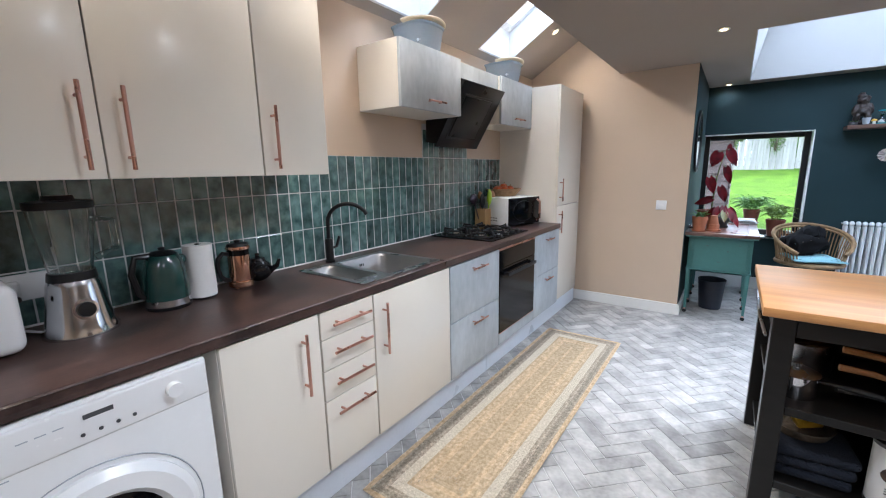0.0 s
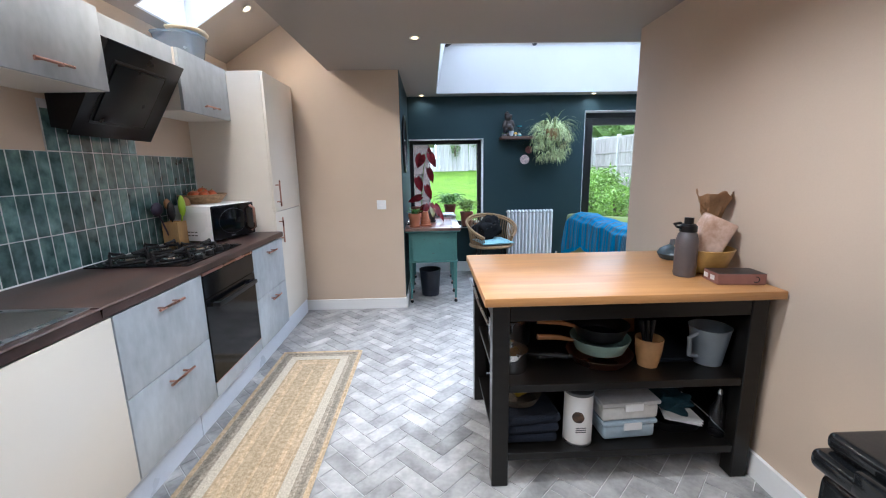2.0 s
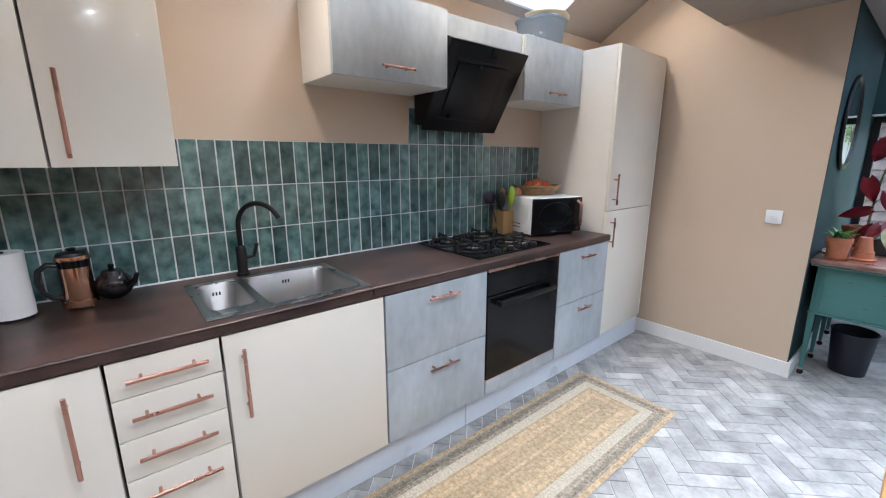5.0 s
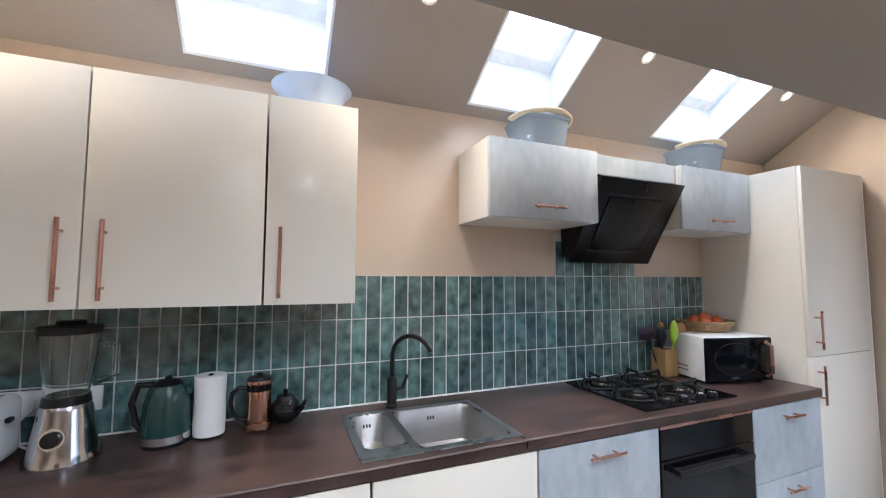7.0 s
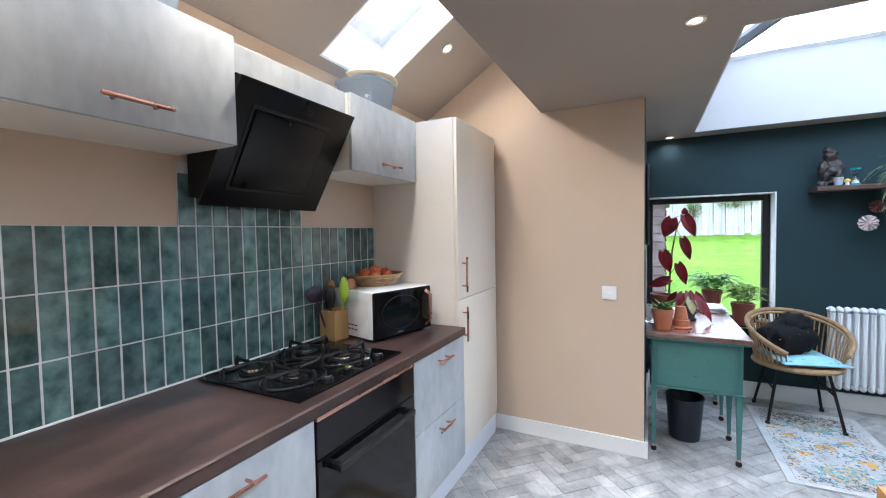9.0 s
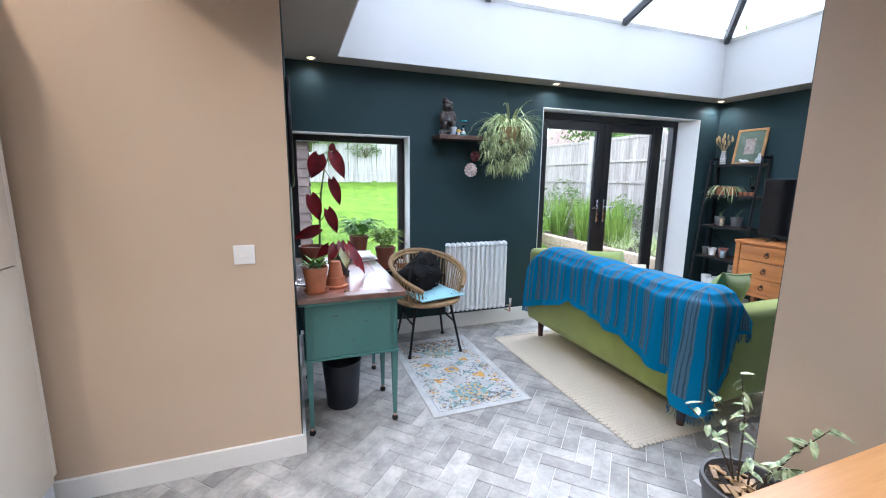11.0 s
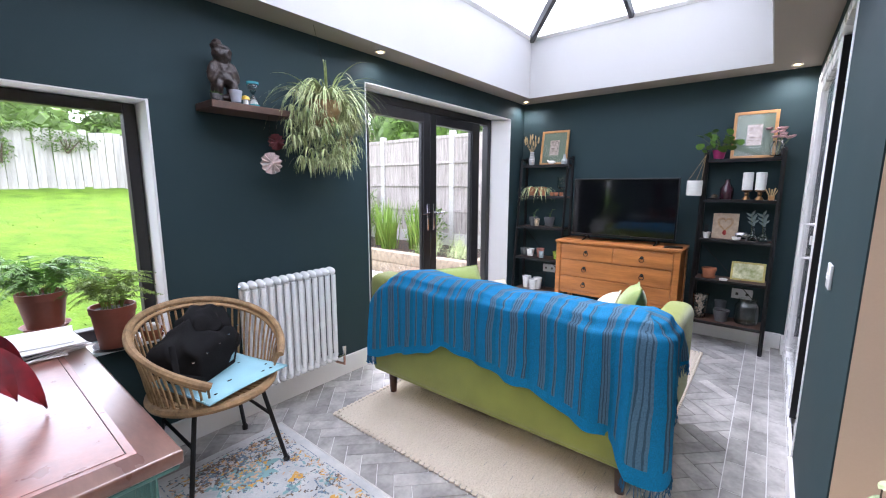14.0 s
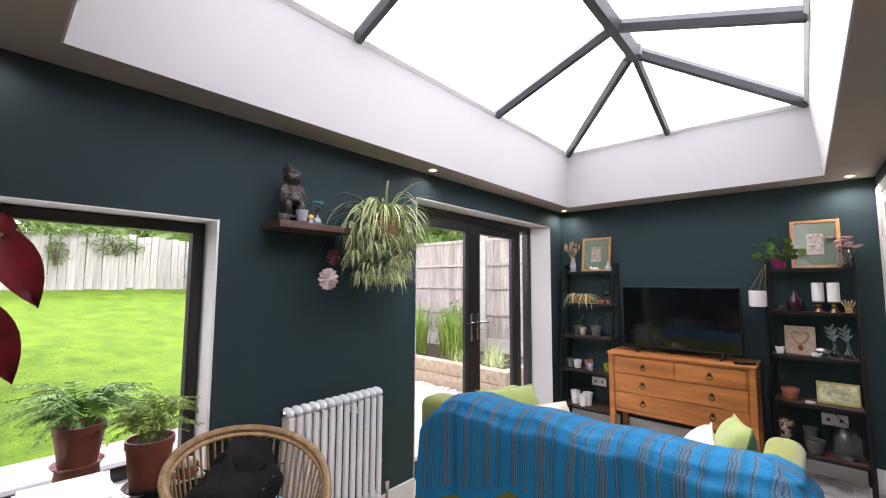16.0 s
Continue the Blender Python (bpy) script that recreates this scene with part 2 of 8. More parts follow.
structure("wall_tv", [(TX, TX + 0.2, DY - 0.12, EY + 0.22, -0.1, CZ + 0.2)], GREEN, "dark green painted wall behind the television")
WX0, WX1, WZ0, WZ1 = GX + 0.004, 0.652, 0.60, 1.715
FX0, FX1, FZ1 = 1.94, 3.955, 2.035
structure("wall_garden", [(GX - 0.12, WX1, EY, EY + 0.22, -0.1, WZ0 - 0.02), (GX - 0.12, WX1, EY, EY + 0.22, WZ1, CZ + 0.2), (WX1, FX0, EY, EY + 0.22, -0.1, CZ + 0.2),
                          (FX0, FX1, EY, EY + 0.22, FZ1, CZ + 0.2), (FX1, TX, EY, EY + 0.22, -0.1, CZ + 0.2)], GREEN, "dark green painted garden wall with window and doors")
# white plastered reveals
structure("trim_window", [(WX1 - 0.006, WX1 - 0.001, EY - 0.004, EY + 0.2, WZ0, WZ1), (WX0, WX1, EY - 0.004, EY + 0.2, WZ1 - 0.006, WZ1 - 0.001), (WX1 - 0.006, WX1 + 0.004, EY - 0.006, EY - 0.002, WZ0, WZ1)], WHITE, "white painted window reveal", "trim")
structure("trim_doors", [(FX1 - 0.006, FX1 - 0.001, EY - 0.004, EY + 0.2, 0, FZ1), (FX0, FX1, EY - 0.004, EY + 0.2, FZ1 - 0.006, FZ1 - 0.001), (FX0 + 0.001, FX0 + 0.006, EY - 0.004, EY + 0.2, 0, FZ1)], WHITE, "white painted reveal of the garden doors", "trim")
structure("trim_door_pier", [(SDX1, TX, DY - 0.1, DY + 0.004, -0.1, SDZ - 0.002)], WHITE, "white plastered pier beside the sliding door", "trim")
bm = bmesh.new()
v = [[bm.verts.new((x, y, z)) for x, y in ((FX1 - 0.008, EY - 0.003), (FX1 - 0.008, EY + 0.21), (3.828, EY + 0.21), (3.828, EY + 0.15))] for z in (0.0, FZ1 - 0.008)]
bm.faces.new(v[0][::-1]), bm.faces.new(v[1])
for k in range(4):
    bm.faces.new((v[0][k], v[0][(k + 1) % 4], v[1][(k + 1) % 4], v[1][k]))
bmesh.ops.recalc_face_normals(bm, faces=bm.faces)
tagged(part("trim_splay", bm, WHITE, None, "white splayed plaster reveal beside the garden doors", smooth=False), category="trim", kind="structure")
# the room beyond the sliding door
structure("wall_next_room", [(RX + 0.14, 4.6, -1.0, -0.9, -0.1, 2.5), (4.5, 4.6, -0.9, DY - 0.12, -0.1, 2.5)], BEIGE, "dim beige wall of the next room")
structure("ceiling_next_room", [(RX + 0.14, 4.6, -1.0, DY - 0.1, CZ + 0.1, CZ + 0.2)], TAUPE, "plain ceiling of the next room", "ceiling")

# ceiling: a flat part with the lantern's opening, a slope with three roof windows
LX0, LX1, LY0, LY1 = 0.07, 3.96, 3.43, 5.39
structure("ceiling", [(EDGE, RX + 0.1, BY, LY0, CZ, CZ + 0.12), (RX + 0.1, TX, DY - 0.1, LY0, CZ, CZ + 0.12), (GX, LX0, LY0, LY1, CZ, CZ + 0.12), (LX1, TX, LY0, LY1, CZ, CZ + 0.12), (GX, TX, LY1, EY, CZ, CZ + 0.12),
                      (EDGE, GX, LY0, SY, CZ, CZ + 0.12), (EDGE, EDGE + 0.1, BY, SY, CZ + 0.12, 3.05)], TAUPE, "flat taupe painted ceiling with a raised lantern opening", "ceiling")
RW = [(0.52, 1.06), (1.74, 2.25), (2.99, 3.53)]
SX0, SX1 = -1.745, -1.02


def slope_piece(bm, x0, x1, y0, y1, t=0.16):
    v = [bm.verts.new((x, y, slope_z(x) + h)) for h in (0, t) for x, y in ((x0, y0), (x1, y0), (x1, y1), (x0, y1))]
    for q in ((3, 2, 1, 0), (4, 5, 6, 7), (0, 1, 5, 4), (1, 2, 6, 5), (2, 3, 7, 6), (3, 0, 4, 7)):
        bm.faces.new([v[i] for i in q])


bm = bmesh.new()
ys = [BY] + [y for p in RW for y in p] + [SY]
for k, (a, b) in enumerate(zip(ys, ys[1:])):
    if k % 2 == 0:
        slope_piece(bm, KX - 0.25, EDGE, a, b)
    else:
        slope_piece(bm, KX - 0.25, SX0, a, b)
        slope_piece(bm, SX1, EDGE, a, b)
tagged(part("ceiling_slope", bm, TAUPE, None, "sloping taupe painted kitchen ceiling", smooth=False), category="ceiling", kind="structure")
for k, (a, b) in enumerate(RW):
    w = thing("window_%d" % (k + 3), "white framed roof window in the sloping ceiling", "roof window", Matrix.Translation((0, 0, 0)), kind="structure")
    bm = bmesh.new()
    for x0, x1, y0, y1 in ((SX0 + 0.001, SX0 + 0.012, a, b), (SX1 - 0.012, SX1 - 0.001, a, b), (SX0 + 0.012, SX1 - 0.012, a + 0.001, a + 0.012), (SX0 + 0.012, SX1 - 0.012, b - 0.012, b - 0.001)):
        slope_piece(bm, x0, x1, y0, y1, 0.30)
    part("reveal", bm, WHITE, w, smooth=False)
    bm = bmesh.new()
    for x0, x1, y0, y1 in ((SX0 - 0.02, SX0 + 0.07, a - 0.02, b + 0.02), (SX1 - 0.07, SX1 + 0.02, a - 0.02, b + 0.02), (SX0 + 0.07, SX1 - 0.07, a - 0.02, a + 0.06), (SX0 + 0.07, SX1 - 0.07, b - 0.06, b + 0.02)):
        slope_piece(bm, x0, x1, y0, y1, 0.05)
    ob = part("window_frame", bm, UPVC, w, smooth=False)
    ob.location.z = 0.24
    bm = bmesh.new()
    slope_piece(bm, SX0 + 0.07, SX1 - 0.07, a + 0.06, b - 0.06, 0.006)
    ob = part("pane", bm, PANE, w, smooth=False)
    ob.location.z, ob.visible_shadow = 0.27, False
    sl = bpy.data.lights.new("roof_window_sky", "AREA")
    sl.shape, sl.size, sl.size_y, sl.energy, sl.color = "RECTANGLE", 0.62, b - a - 0.1, 2.0, (0.90, 0.96, 1.0)
    xm = (SX0 + SX1) / 2
    new("roof_window_sky", sl).matrix_basis = look((xm - 0.03, (a + b) / 2, slope_z(xm) + 0.36), (xm + 0.25, (a + b) / 2, slope_z(xm) - 0.05))

# roof lantern
lan = thing("roof_lantern", "white kerbed roof lantern with dark grey glazing bars", "roof lantern", kind="structure")
INX, INY, LZ, RZ, MY = 0.11, 0.06, 2.755, 3.09, (LY0 + LY1) / 2
bm = bmesh.new()
o = [(LX0, LY0), (LX1, LY0), (LX1, LY1), (LX0, LY1)]
i4 = [(LX0 + INX, LY0 + INY), (LX1 - INX, LY0 + INY), (LX1 - INX, LY1 - INY), (LX0 + INX, LY1 - INY)]
for k in range(4):
    (ax, ay), (bx, by), (cx, cy), (dx, dy) = o[k], o[(k + 1) % 4], i4[(k + 1) % 4], i4[k]
    bm.faces.new([bm.verts.new(q) for q in ((ax, ay, CZ - 0.002), (bx, by, CZ - 0.002), (cx, cy, LZ), (dx, dy, LZ))])
bmesh.ops.remove_doubles(bm, verts=bm.verts, dist=0.001)
bmesh.ops.recalc_face_normals(bm, faces=bm.faces)
solid(bm, -0.05)
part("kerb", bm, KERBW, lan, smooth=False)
bm = bmesh.new()
for k in range(4):
    (ax, ay), (bx, by) = i4[k], i4[(k + 1) % 4]
    tube([(ax, ay, LZ), (bx, by, LZ)], 0.022, 4, bm)
part("wall_plate", bm, WHITE, lan, smooth=False)
HW = (LY1 - LY0) / 2 - INY
ra, rb = Vector((LX0 + INX + HW, MY, RZ)), Vector((LX1 - INX - HW, MY, RZ))


def bar(name, a, b, w=0.03):
    part(name, tube([a, b], w, 6, flat=1.2), GREYFRAME, lan, smooth=False)


bar("ridge", ra, rb, 0.055)
for p, e in ((i4[0], ra), (i4[3], ra), (i4[1], rb), (i4[2], rb)):
    bar("hip_bar", (*p, LZ), e, 0.038)
for x in (1.21, 2.55):
    for y in (LY0 + INY, LY1 - INY):
        bar("glazing_bar", (x, y, LZ), (min(max(x, ra.x), rb.x), MY, RZ), 0.035)
bar("glazing_bar", (LX1 - INX, MY, LZ), rb, 0.030)
bar("glazing_bar", (LX0 + INX, MY, LZ), ra, 0.022)
part("boss", lathe([(0, -0.05), (0.06, -0.05), (0.06, 0.03), (0, 0.05)], 12, m=Matrix.Translation(rb)), GREYFRAME, lan)
part("boss", lathe([(0, -0.05), (0.06, -0.05), (0.06, 0.03), (0, 0.05)], 12, m=Matrix.Translation(ra)), GREYFRAME, lan)
A3, B3, C3, D3 = [Vector((*p, LZ + 0.02)) for p in i4]
up = Vector((0, 0, 0.02))
for q in ([A3, B3, rb + up, ra + up], [C3, D3, ra + up, rb + up], [B3, C3, rb + up], [D3, A3, ra + up]):
    bm = bmesh.new()
    bm.faces.new([bm.verts.new(v) for v in q])
    ob = part("pane", bm, PANE, lan, smooth=False)
    ob.visible_shadow = False

# skirting boards
structure("baseboard_kitchen_end", [(-1.30, GX + 0.016, SY - 0.018, SY - 0.001, 0, 0.10), (GX + 0.001, GX + 0.016, SY - 0.001, EY - 0.02, 0, 0.10)], WHITE, "white painted skirting board", "skirting board")
structure("baseboard_garden", [(GX + 0.016, FX0 - 0.004, EY - 0.018, EY - 0.001, 0, 0.13)], WHITE, "white painted skirting board", "skirting board")
structure("baseboard_island", [(RX - 0.018, RX - 0.001, BY, DY + 0.016, 0, 0.11), (RX - 0.001, SDX0 - 0.02, DY + 0.001, DY + 0.016, 0, 0.11), (SDX1 + 0.002, TX - 0.02, DY + 0.005, DY + 0.022, 0, 0.13)], WHITE, "white painted skirting board", "skirting board")
structure("baseboard_tv", [(TX - 0.018, TX - 0.001, DY + 0.024, EY - 0.004, 0, 0.13)], WHITE, "white painted skirting board", "skirting board")

# ---- spotlights ----
def spotlight(x, y, z, tilt=0, power=5, colour=(1.0, 0.92, 0.82)):
    s = thing("ceiling_spotlight", "small round recessed ceiling spotlight, switched on", "spotlight", Matrix.Translation((x, y, z)) @ pose(0, 0, 0, 0, tilt, 0), group="ceiling spotlights")
    part("bezel", lathe([(0.021, -0.001), (0.035, -0.004), (0.036, 0.002), (0.021, 0.002)], 20), UPVC, s)
    part("lamp", lathe([(0, -0.006), (0.014, -0.005), (0.020, -0.0025), (0, -0.0022)], 16), LAMPGLOW, s)
    li = bpy.data.lights.new("spot_beam", "SPOT")
    li.energy, li.color, li.spot_size, li.spot_blend, li.shadow_soft_size = power, colour, radians(160), 0.7, 0.03
    b = new("spot_beam", li)
    b.parent, b.location = s, (0, 0, -0.012)
    return s


# Last four are out of view; (0.35, 1.65) is added to brighten the tile wall.
for x, y, pw in ((-0.11, 3.28, 3), (-0.11, 5.50, 1), (2.0, 5.50, 1.5), (4.10, 5.50, 4), (4.10, 3.29, 5), (-0.11, 1.0, 18), (0.70, -0.2, 13), (-0.11, -1.2, 16), (0.35, 1.65, 28)):
    spotlight(x, y, CZ - 0.003, 0, pw)
for y in (1.40, 2.555, 3.69, 0.0):
    x = -1.37
    spotlight(x, y, slope_z(x) - 0.006, -31.8, 7 if y > 3 else 18, (1.0, 0.78, 0.53))

# ---- kitchen units ----
UX = -1.197  # the plane of the fronts
WTZ = 0.895


def handle(parent, a, b, axis_out=(1, 0, 0), r=0.006, out=0.032):
    a, b, o = Vector(a), Vector(b), Vector(axis_out) * out
    h = part("handle", tube([a + o, b + o], r, 10), COPPER, parent, "copper bar handle")
    d = (b - a).normalized()
    for p in (a + d * 0.035, b - d * 0.035):
        part("post", tube([p, p + o], r * 0.8, 8), COPPER, h)
    return h


def base_unit(label, y0, y1, fronts, material, side=CREAM_SIDE, top=0.853):
    """fronts: (z0, z1, handle) with handle 'h' across or 'v' upright at the y given."""
    u = thing("base_cabinet", label, "cabinet", Matrix.Translation((KX, y0, 0)), group="kitchen base units")
    d = UX - KX
    part("body", box(0.02, d - 0.020, 0.0012, y1 - y0 - 0.0012, 0.15, top, 0.001), side, u)
    for z0, z1, kind, hy in fronts:
        f = part("drawer_front" if kind == "h" else "door", box(d - 0.0195, d, 0.0025, y1 - y0 - 0.0025, z0 + 0.002, z1 - 0.002, 0.0015, 2), material, u)
        if kind == "h":
            c, w = (y1 - y0) / 2, hy
            handle(f, (d, c - w / 2, z1 - 0.055), (d, c + w / 2, z1 - 0.055))
        elif kind == "v":
            handle(f, (d, hy, z1 - 0.29), (d, hy, z1 - 0.05))
    return u


base_unit("cream gloss base cabinet with one tall door and a copper handle", 0.50, 0.872, [(0.165, 0.85, "v", 0.292)], CREAM)
base_unit("cream gloss four-drawer base cabinet with copper handles", 0.876, 1.158, [(0.735, 0.85, "h", 0.2), (0.605, 0.735, "h", 0.2), (0.475, 0.605, "h", 0.2), (0.165, 0.475, "h", 0.2)], CREAM)
base_unit("cream gloss sink cabinet with one wide door and a copper handle", 1.162, 1.750, [(0.165, 0.85, "v", 0.055)], CREAM, top=0.70)
base_unit("grey wood-effect two-drawer base cabinet with copper handles", 1.754, 2.340, [(0.51, 0.85, "h", 0.17), (0.165, 0.51, "h", 0.17)], GREYWOOD, PLINTH)
base_unit("narrow grey wood-effect two-drawer base cabinet", 2.940, 3.482, [(0.51, 0.85, "h", 0.15), (0.165, 0.51, "h", 0.15)], GREYWOOD, PLINTH)

# built-in oven
ov = thing("oven", "black glass built-in oven under the hob", "oven", Matrix.Translation((KX, 2.344, 0)))
d, w = UX - KX, 0.592
part("body", box(0.05, d - 0.03, 0.002, w - 0.002, 0.245, 0.855, 0.001), BLACKMETAL, ov)
part("trim_strip", box(d - 0.028, d + 0.004, 0.003, w - 0.003, 0.838, 0.852, 0.001), COPPER, ov, "thin copper strip")
part("control_panel", box(d - 0.028, d + 0.002, 0.003, w - 0.003, 0.715, 0.836, 0.002), BLACKGLASS, ov)
dr = part("door", box(d - 0.028, d + 0.002, 0.003, w - 0.003, 0.25, 0.711, 0.002), BLACKGLASS, ov)
part("handle", box(d + 0.03, d + 0.044, 0.06, w - 0.06, 0.655, 0.68, 0.004, 2), BLACKMETAL, dr, "flat black bar handle")
for y in (0.075, w - 0.075):
    part("post", box(d, d + 0.031, y - 0.012, y + 0.012, 0.657, 0.678, 0.001), BLACKMETAL, dr)
part("lower_panel", box(d - 0.028, d, 0.003, w - 0.003, 0.165, 0.246, 0.0015), GREYWOOD, ov)
part("lower_trim", box(d - 0.028, d + 0.003, 0.003, w - 0.003, 0.2465, 0.2495, 0.0005), COPPER, ov)

# plinths under the units
for k, (a, b, h) in enumerate(((0.50, 2.25, 0.148), (2.256, 4.13, 0.148))):
    structure("trim_plinth_%d" % (k + 1), [(UX - 0.065, UX - 0.05, a, b, 0.002, h)], PLINTHW, "pale blue-grey plinth board under the kitchen units", "plinth")

# tall unit
tu = thing("tall_cabinet", "tall cream larder cabinet with two doors beside the worktop", "cabinet", Matrix.Translation((KX, 3.488, 0)))
d = -1.228 - KX
part("body", box(0.0, d - 0.02, 0.0, 0.62, 0.15, 2.072, 0.0015), CREAM_SIDE, tu)
for z0, z1, h0 in ((1.045, 2.070, 1.085), (0.155, 1.041, 0.80)):
    f = part("door", box(d - 0.0195, d, 0.002, 0.617, z0, z1, 0.0015, 2), CREAM, tu)
    handle(f, (d, 0.055, h0), (d, 0.055, h0 + 0.20))
part("filler", box(d - 0.04, d - 0.022, 0.621, 0.686, 0.15, 2.07, 0.001), CREAM_SIDE, tu)

# worktop with the sink's cut-out, and its upstand joint
SK = (1.145, 1.700, -1.665, -1.235)  # sink y0 y1 x0 x1
wt = thing("worktop", "dark brown stone-effect laminate worktop", "worktop")
bm = bmesh.new()
for b in ((KX + 0.001, -1.187, -1.2, SK[0], 0.857, WTZ), (KX + 0.001, -1.187, SK[1], 3.484, 0.857, WTZ), (KX + 0.001, SK[2], SK[0], SK[1], 0.857, WTZ), (SK[3], -1.187, SK[0], SK[1], 0.857, WTZ)):
    box(*b, b=0, bm=bm)
bmesh.ops.remove_doubles(bm, verts=bm.verts, dist=0.0005)
es = [e for e in bm.edges if all(abs(v.co.x + 1.187) < 1e-4 and v.co.z > 0.89 for v in e.verts)]
bmesh.ops.bevel(bm, geom=es, offset=0.006, segments=3, affect="EDGES", profile=0.5)
part("slab", bm, WORKTOP, wt, smooth=False)
part("sealant", box(KX + 0.009, KX + 0.016, -1.2, 3.484, WTZ + 0.0005, WTZ + 0.007, 0.001), UPVC, wt, "white sealant line")

# sink and tap
sk = thing("sink", "stainless steel one-and-a-half bowl sink set in the worktop", "sink", Matrix.Translation((0, 0, WTZ)))
y0, y1, x0, x1 = SK
bowls = ((y0 + 0.015, y0 + 0.165, x0 + 0.02, x1 - 0.07), (y0 + 0.19, y1 - 0.015, x0 + 0.02, x1 - 0.02))


def bowl(p, ya, yb, xa, xb, depth):
    bm = bmesh.new()
    loops = []
    for k, (i, z) in enumerate(((0, 0.002), (0.008, -0.01), (0.016, -depth + 0.03), (0.04, -depth), (0.075, -depth - 0.004))):
        rr, q = 0.045, []
        for cx, cy, a0 in ((xb - i - rr, yb - i - rr, 0), (xa + i + rr, yb - i - rr, 90), (xa + i + rr, ya + i + rr, 180), (xb - i - rr, ya + i + rr, 270)):
            for s in range(5):
                a = radians(a0 + s * 22.5)
                q.append(bm.verts.new((cx + rr * math.cos(a), cy + rr * math.sin(a), z)))
        loops.append(q)
    for a, b in zip(loops, loops[1:]):
        for s in range(20):
            bm.faces.new((a[s], b[s], b[(s + 1) % 20], a[(s + 1) % 20]))
    bm.faces.new(loops[-1])
    bmesh.ops.recalc_face_normals(bm, faces=bm.faces)
    ob = part("bowl", bm, SINKSTEEL, p)
    cx, cy = (xa + xb) / 2, (ya + yb) / 2
    part("drain", lathe([(0, -depth - 0.003), (0.035, -depth - 0.002), (0.04, -depth + 0.001), (0.02, -depth + 0.003), (0, -depth + 0.003)], 18, m=Matrix.Translation((cx, cy, 0))), CHROME, ob)
    for s in (-0.012, 0, 0.012):
        part("overflow_slot", box(xa + 0.0105, xa + 0.013, cy + s - 0.003, cy + s + 0.003, -0.045, -0.03, 0.001), BLACKMETAL, ob)


bowl(sk, *bowls[0], 0.13)
bowl(sk, *bowls[1], 0.17)
bm = bmesh.new()
for b in ((x0 - 0.012, x0 + 0.022, y0 - 0.012, y1 + 0.012), (x1 - 0.022, x1 + 0.012, y0 - 0.012, y1 + 0.012), (x0 + 0.022, x1 - 0.022, y0 - 0.012, y0 + 0.018), (x0 + 0.022, x1 - 0.022, y0 + 0.162, y0 + 0.193), (x0 + 0.022, x1 - 0.022, y1 - 0.018, y1 + 0.012), (x1 - 0.072, x1 - 0.022, y0 + 0.018, y0 + 0.162)):
    box(*b[:4], 0.0008, 0.004, b=0.001, bm=bm)
part("rim", bm, STEEL, sk)
tp = thing("tap", "matt black swan-neck kitchen tap behind the sink", "tap", Matrix.Translation((-1.715, 1.36, WTZ)))
part("base", lathe([(0, 0.001), (0.026, 0.001), (0.026, 0.012), (0.021, 0.016), (0.021, 0.12), (0.016, 0.13), (0, 0.13)], 20), BLACKMETAL, tp)
pts = [(0, 0, 0.12), (0, 0, 0.22)] + [(0.095 * (1 - math.cos(a)), 0.06 * (1 - math.cos(a)), 0.215 + 0.10 * math.sin(a)) for a in [math.pi * k / 12 * 0.86 for k in range(1, 13)]]
part("spout", tube(pts, 0.0105, 10), BLACKMETAL, tp)
part("lever", tube([(0.0, 0.02, 0.075), (0.0, 0.05, 0.08), (0.01, 0.065, 0.135)], 0.008, 8), BLACKMETAL, tp)

# hob
hb = thing("gas_hob", "black glass four-burner gas hob set in the worktop", "hob", Matrix.Translation((-1.76, 2.325, WTZ)))
part("glass", box(0, 0.515, 0, 0.59, 0.0008, 0.010, 0.004, 2), BLACKGLASS, hb)
for bx, by, br in ((0.13, 0.14, 0.045), (0.13, 0.41, 0.035), (0.345, 0.14, 0.036), (0.345, 0.41, 0.048)):
    bu = part("burner", lathe([(br + 0.012, 0.010), (br + 0.012, 0.016), (br * 0.8, 0.019), (br * 0.8, 0.026), (br, 0.028), (br, 0.034), (br * 0.9, 0.037), (0, 0.038)], 22, m=Matrix.Translation((bx, by, 0))), BLACKMETAL, hb)
    part("burner_ring", lathe([(br * 0.82, 0.019), (br * 1.08, 0.0195), (br * 1.05, 0.0275), (br * 0.82, 0.0275)], 22, m=Matrix.Translation((bx, by, 0))), CHROME, bu)
for bx, by in ((0.13, 0.14), (0.13, 0.41), (0.345, 0.14), (0.345, 0.41)):
    bm = bmesh.new()
    for k in range(4):
        a = k * math.pi / 2
        ca_, sa_ = math.cos(a), math.sin(a)
        reach = 0.094 if k % 2 == 0 else 0.122
        tube([(bx + q * ca_, by + q * sa_, z) for q, z in ((0.026, 0.044), (reach - 0.012, 0.046), (reach, 0.052), (reach + 0.006, 0.040), (reach + 0.006, 0.0105))], [0.006, 0.0085, 0.008, 0.007, 0.008], 6, bm)
    tube([(bx + 0.098 * math.cos(a), by + 0.124 * math.sin(a), 0.016) for a in [2 * math.pi * k / 24 for k in range(24)]], 0.004, 5, bm, closed=True)
    part("pan_support", bm, BLACKMETAL, hb)
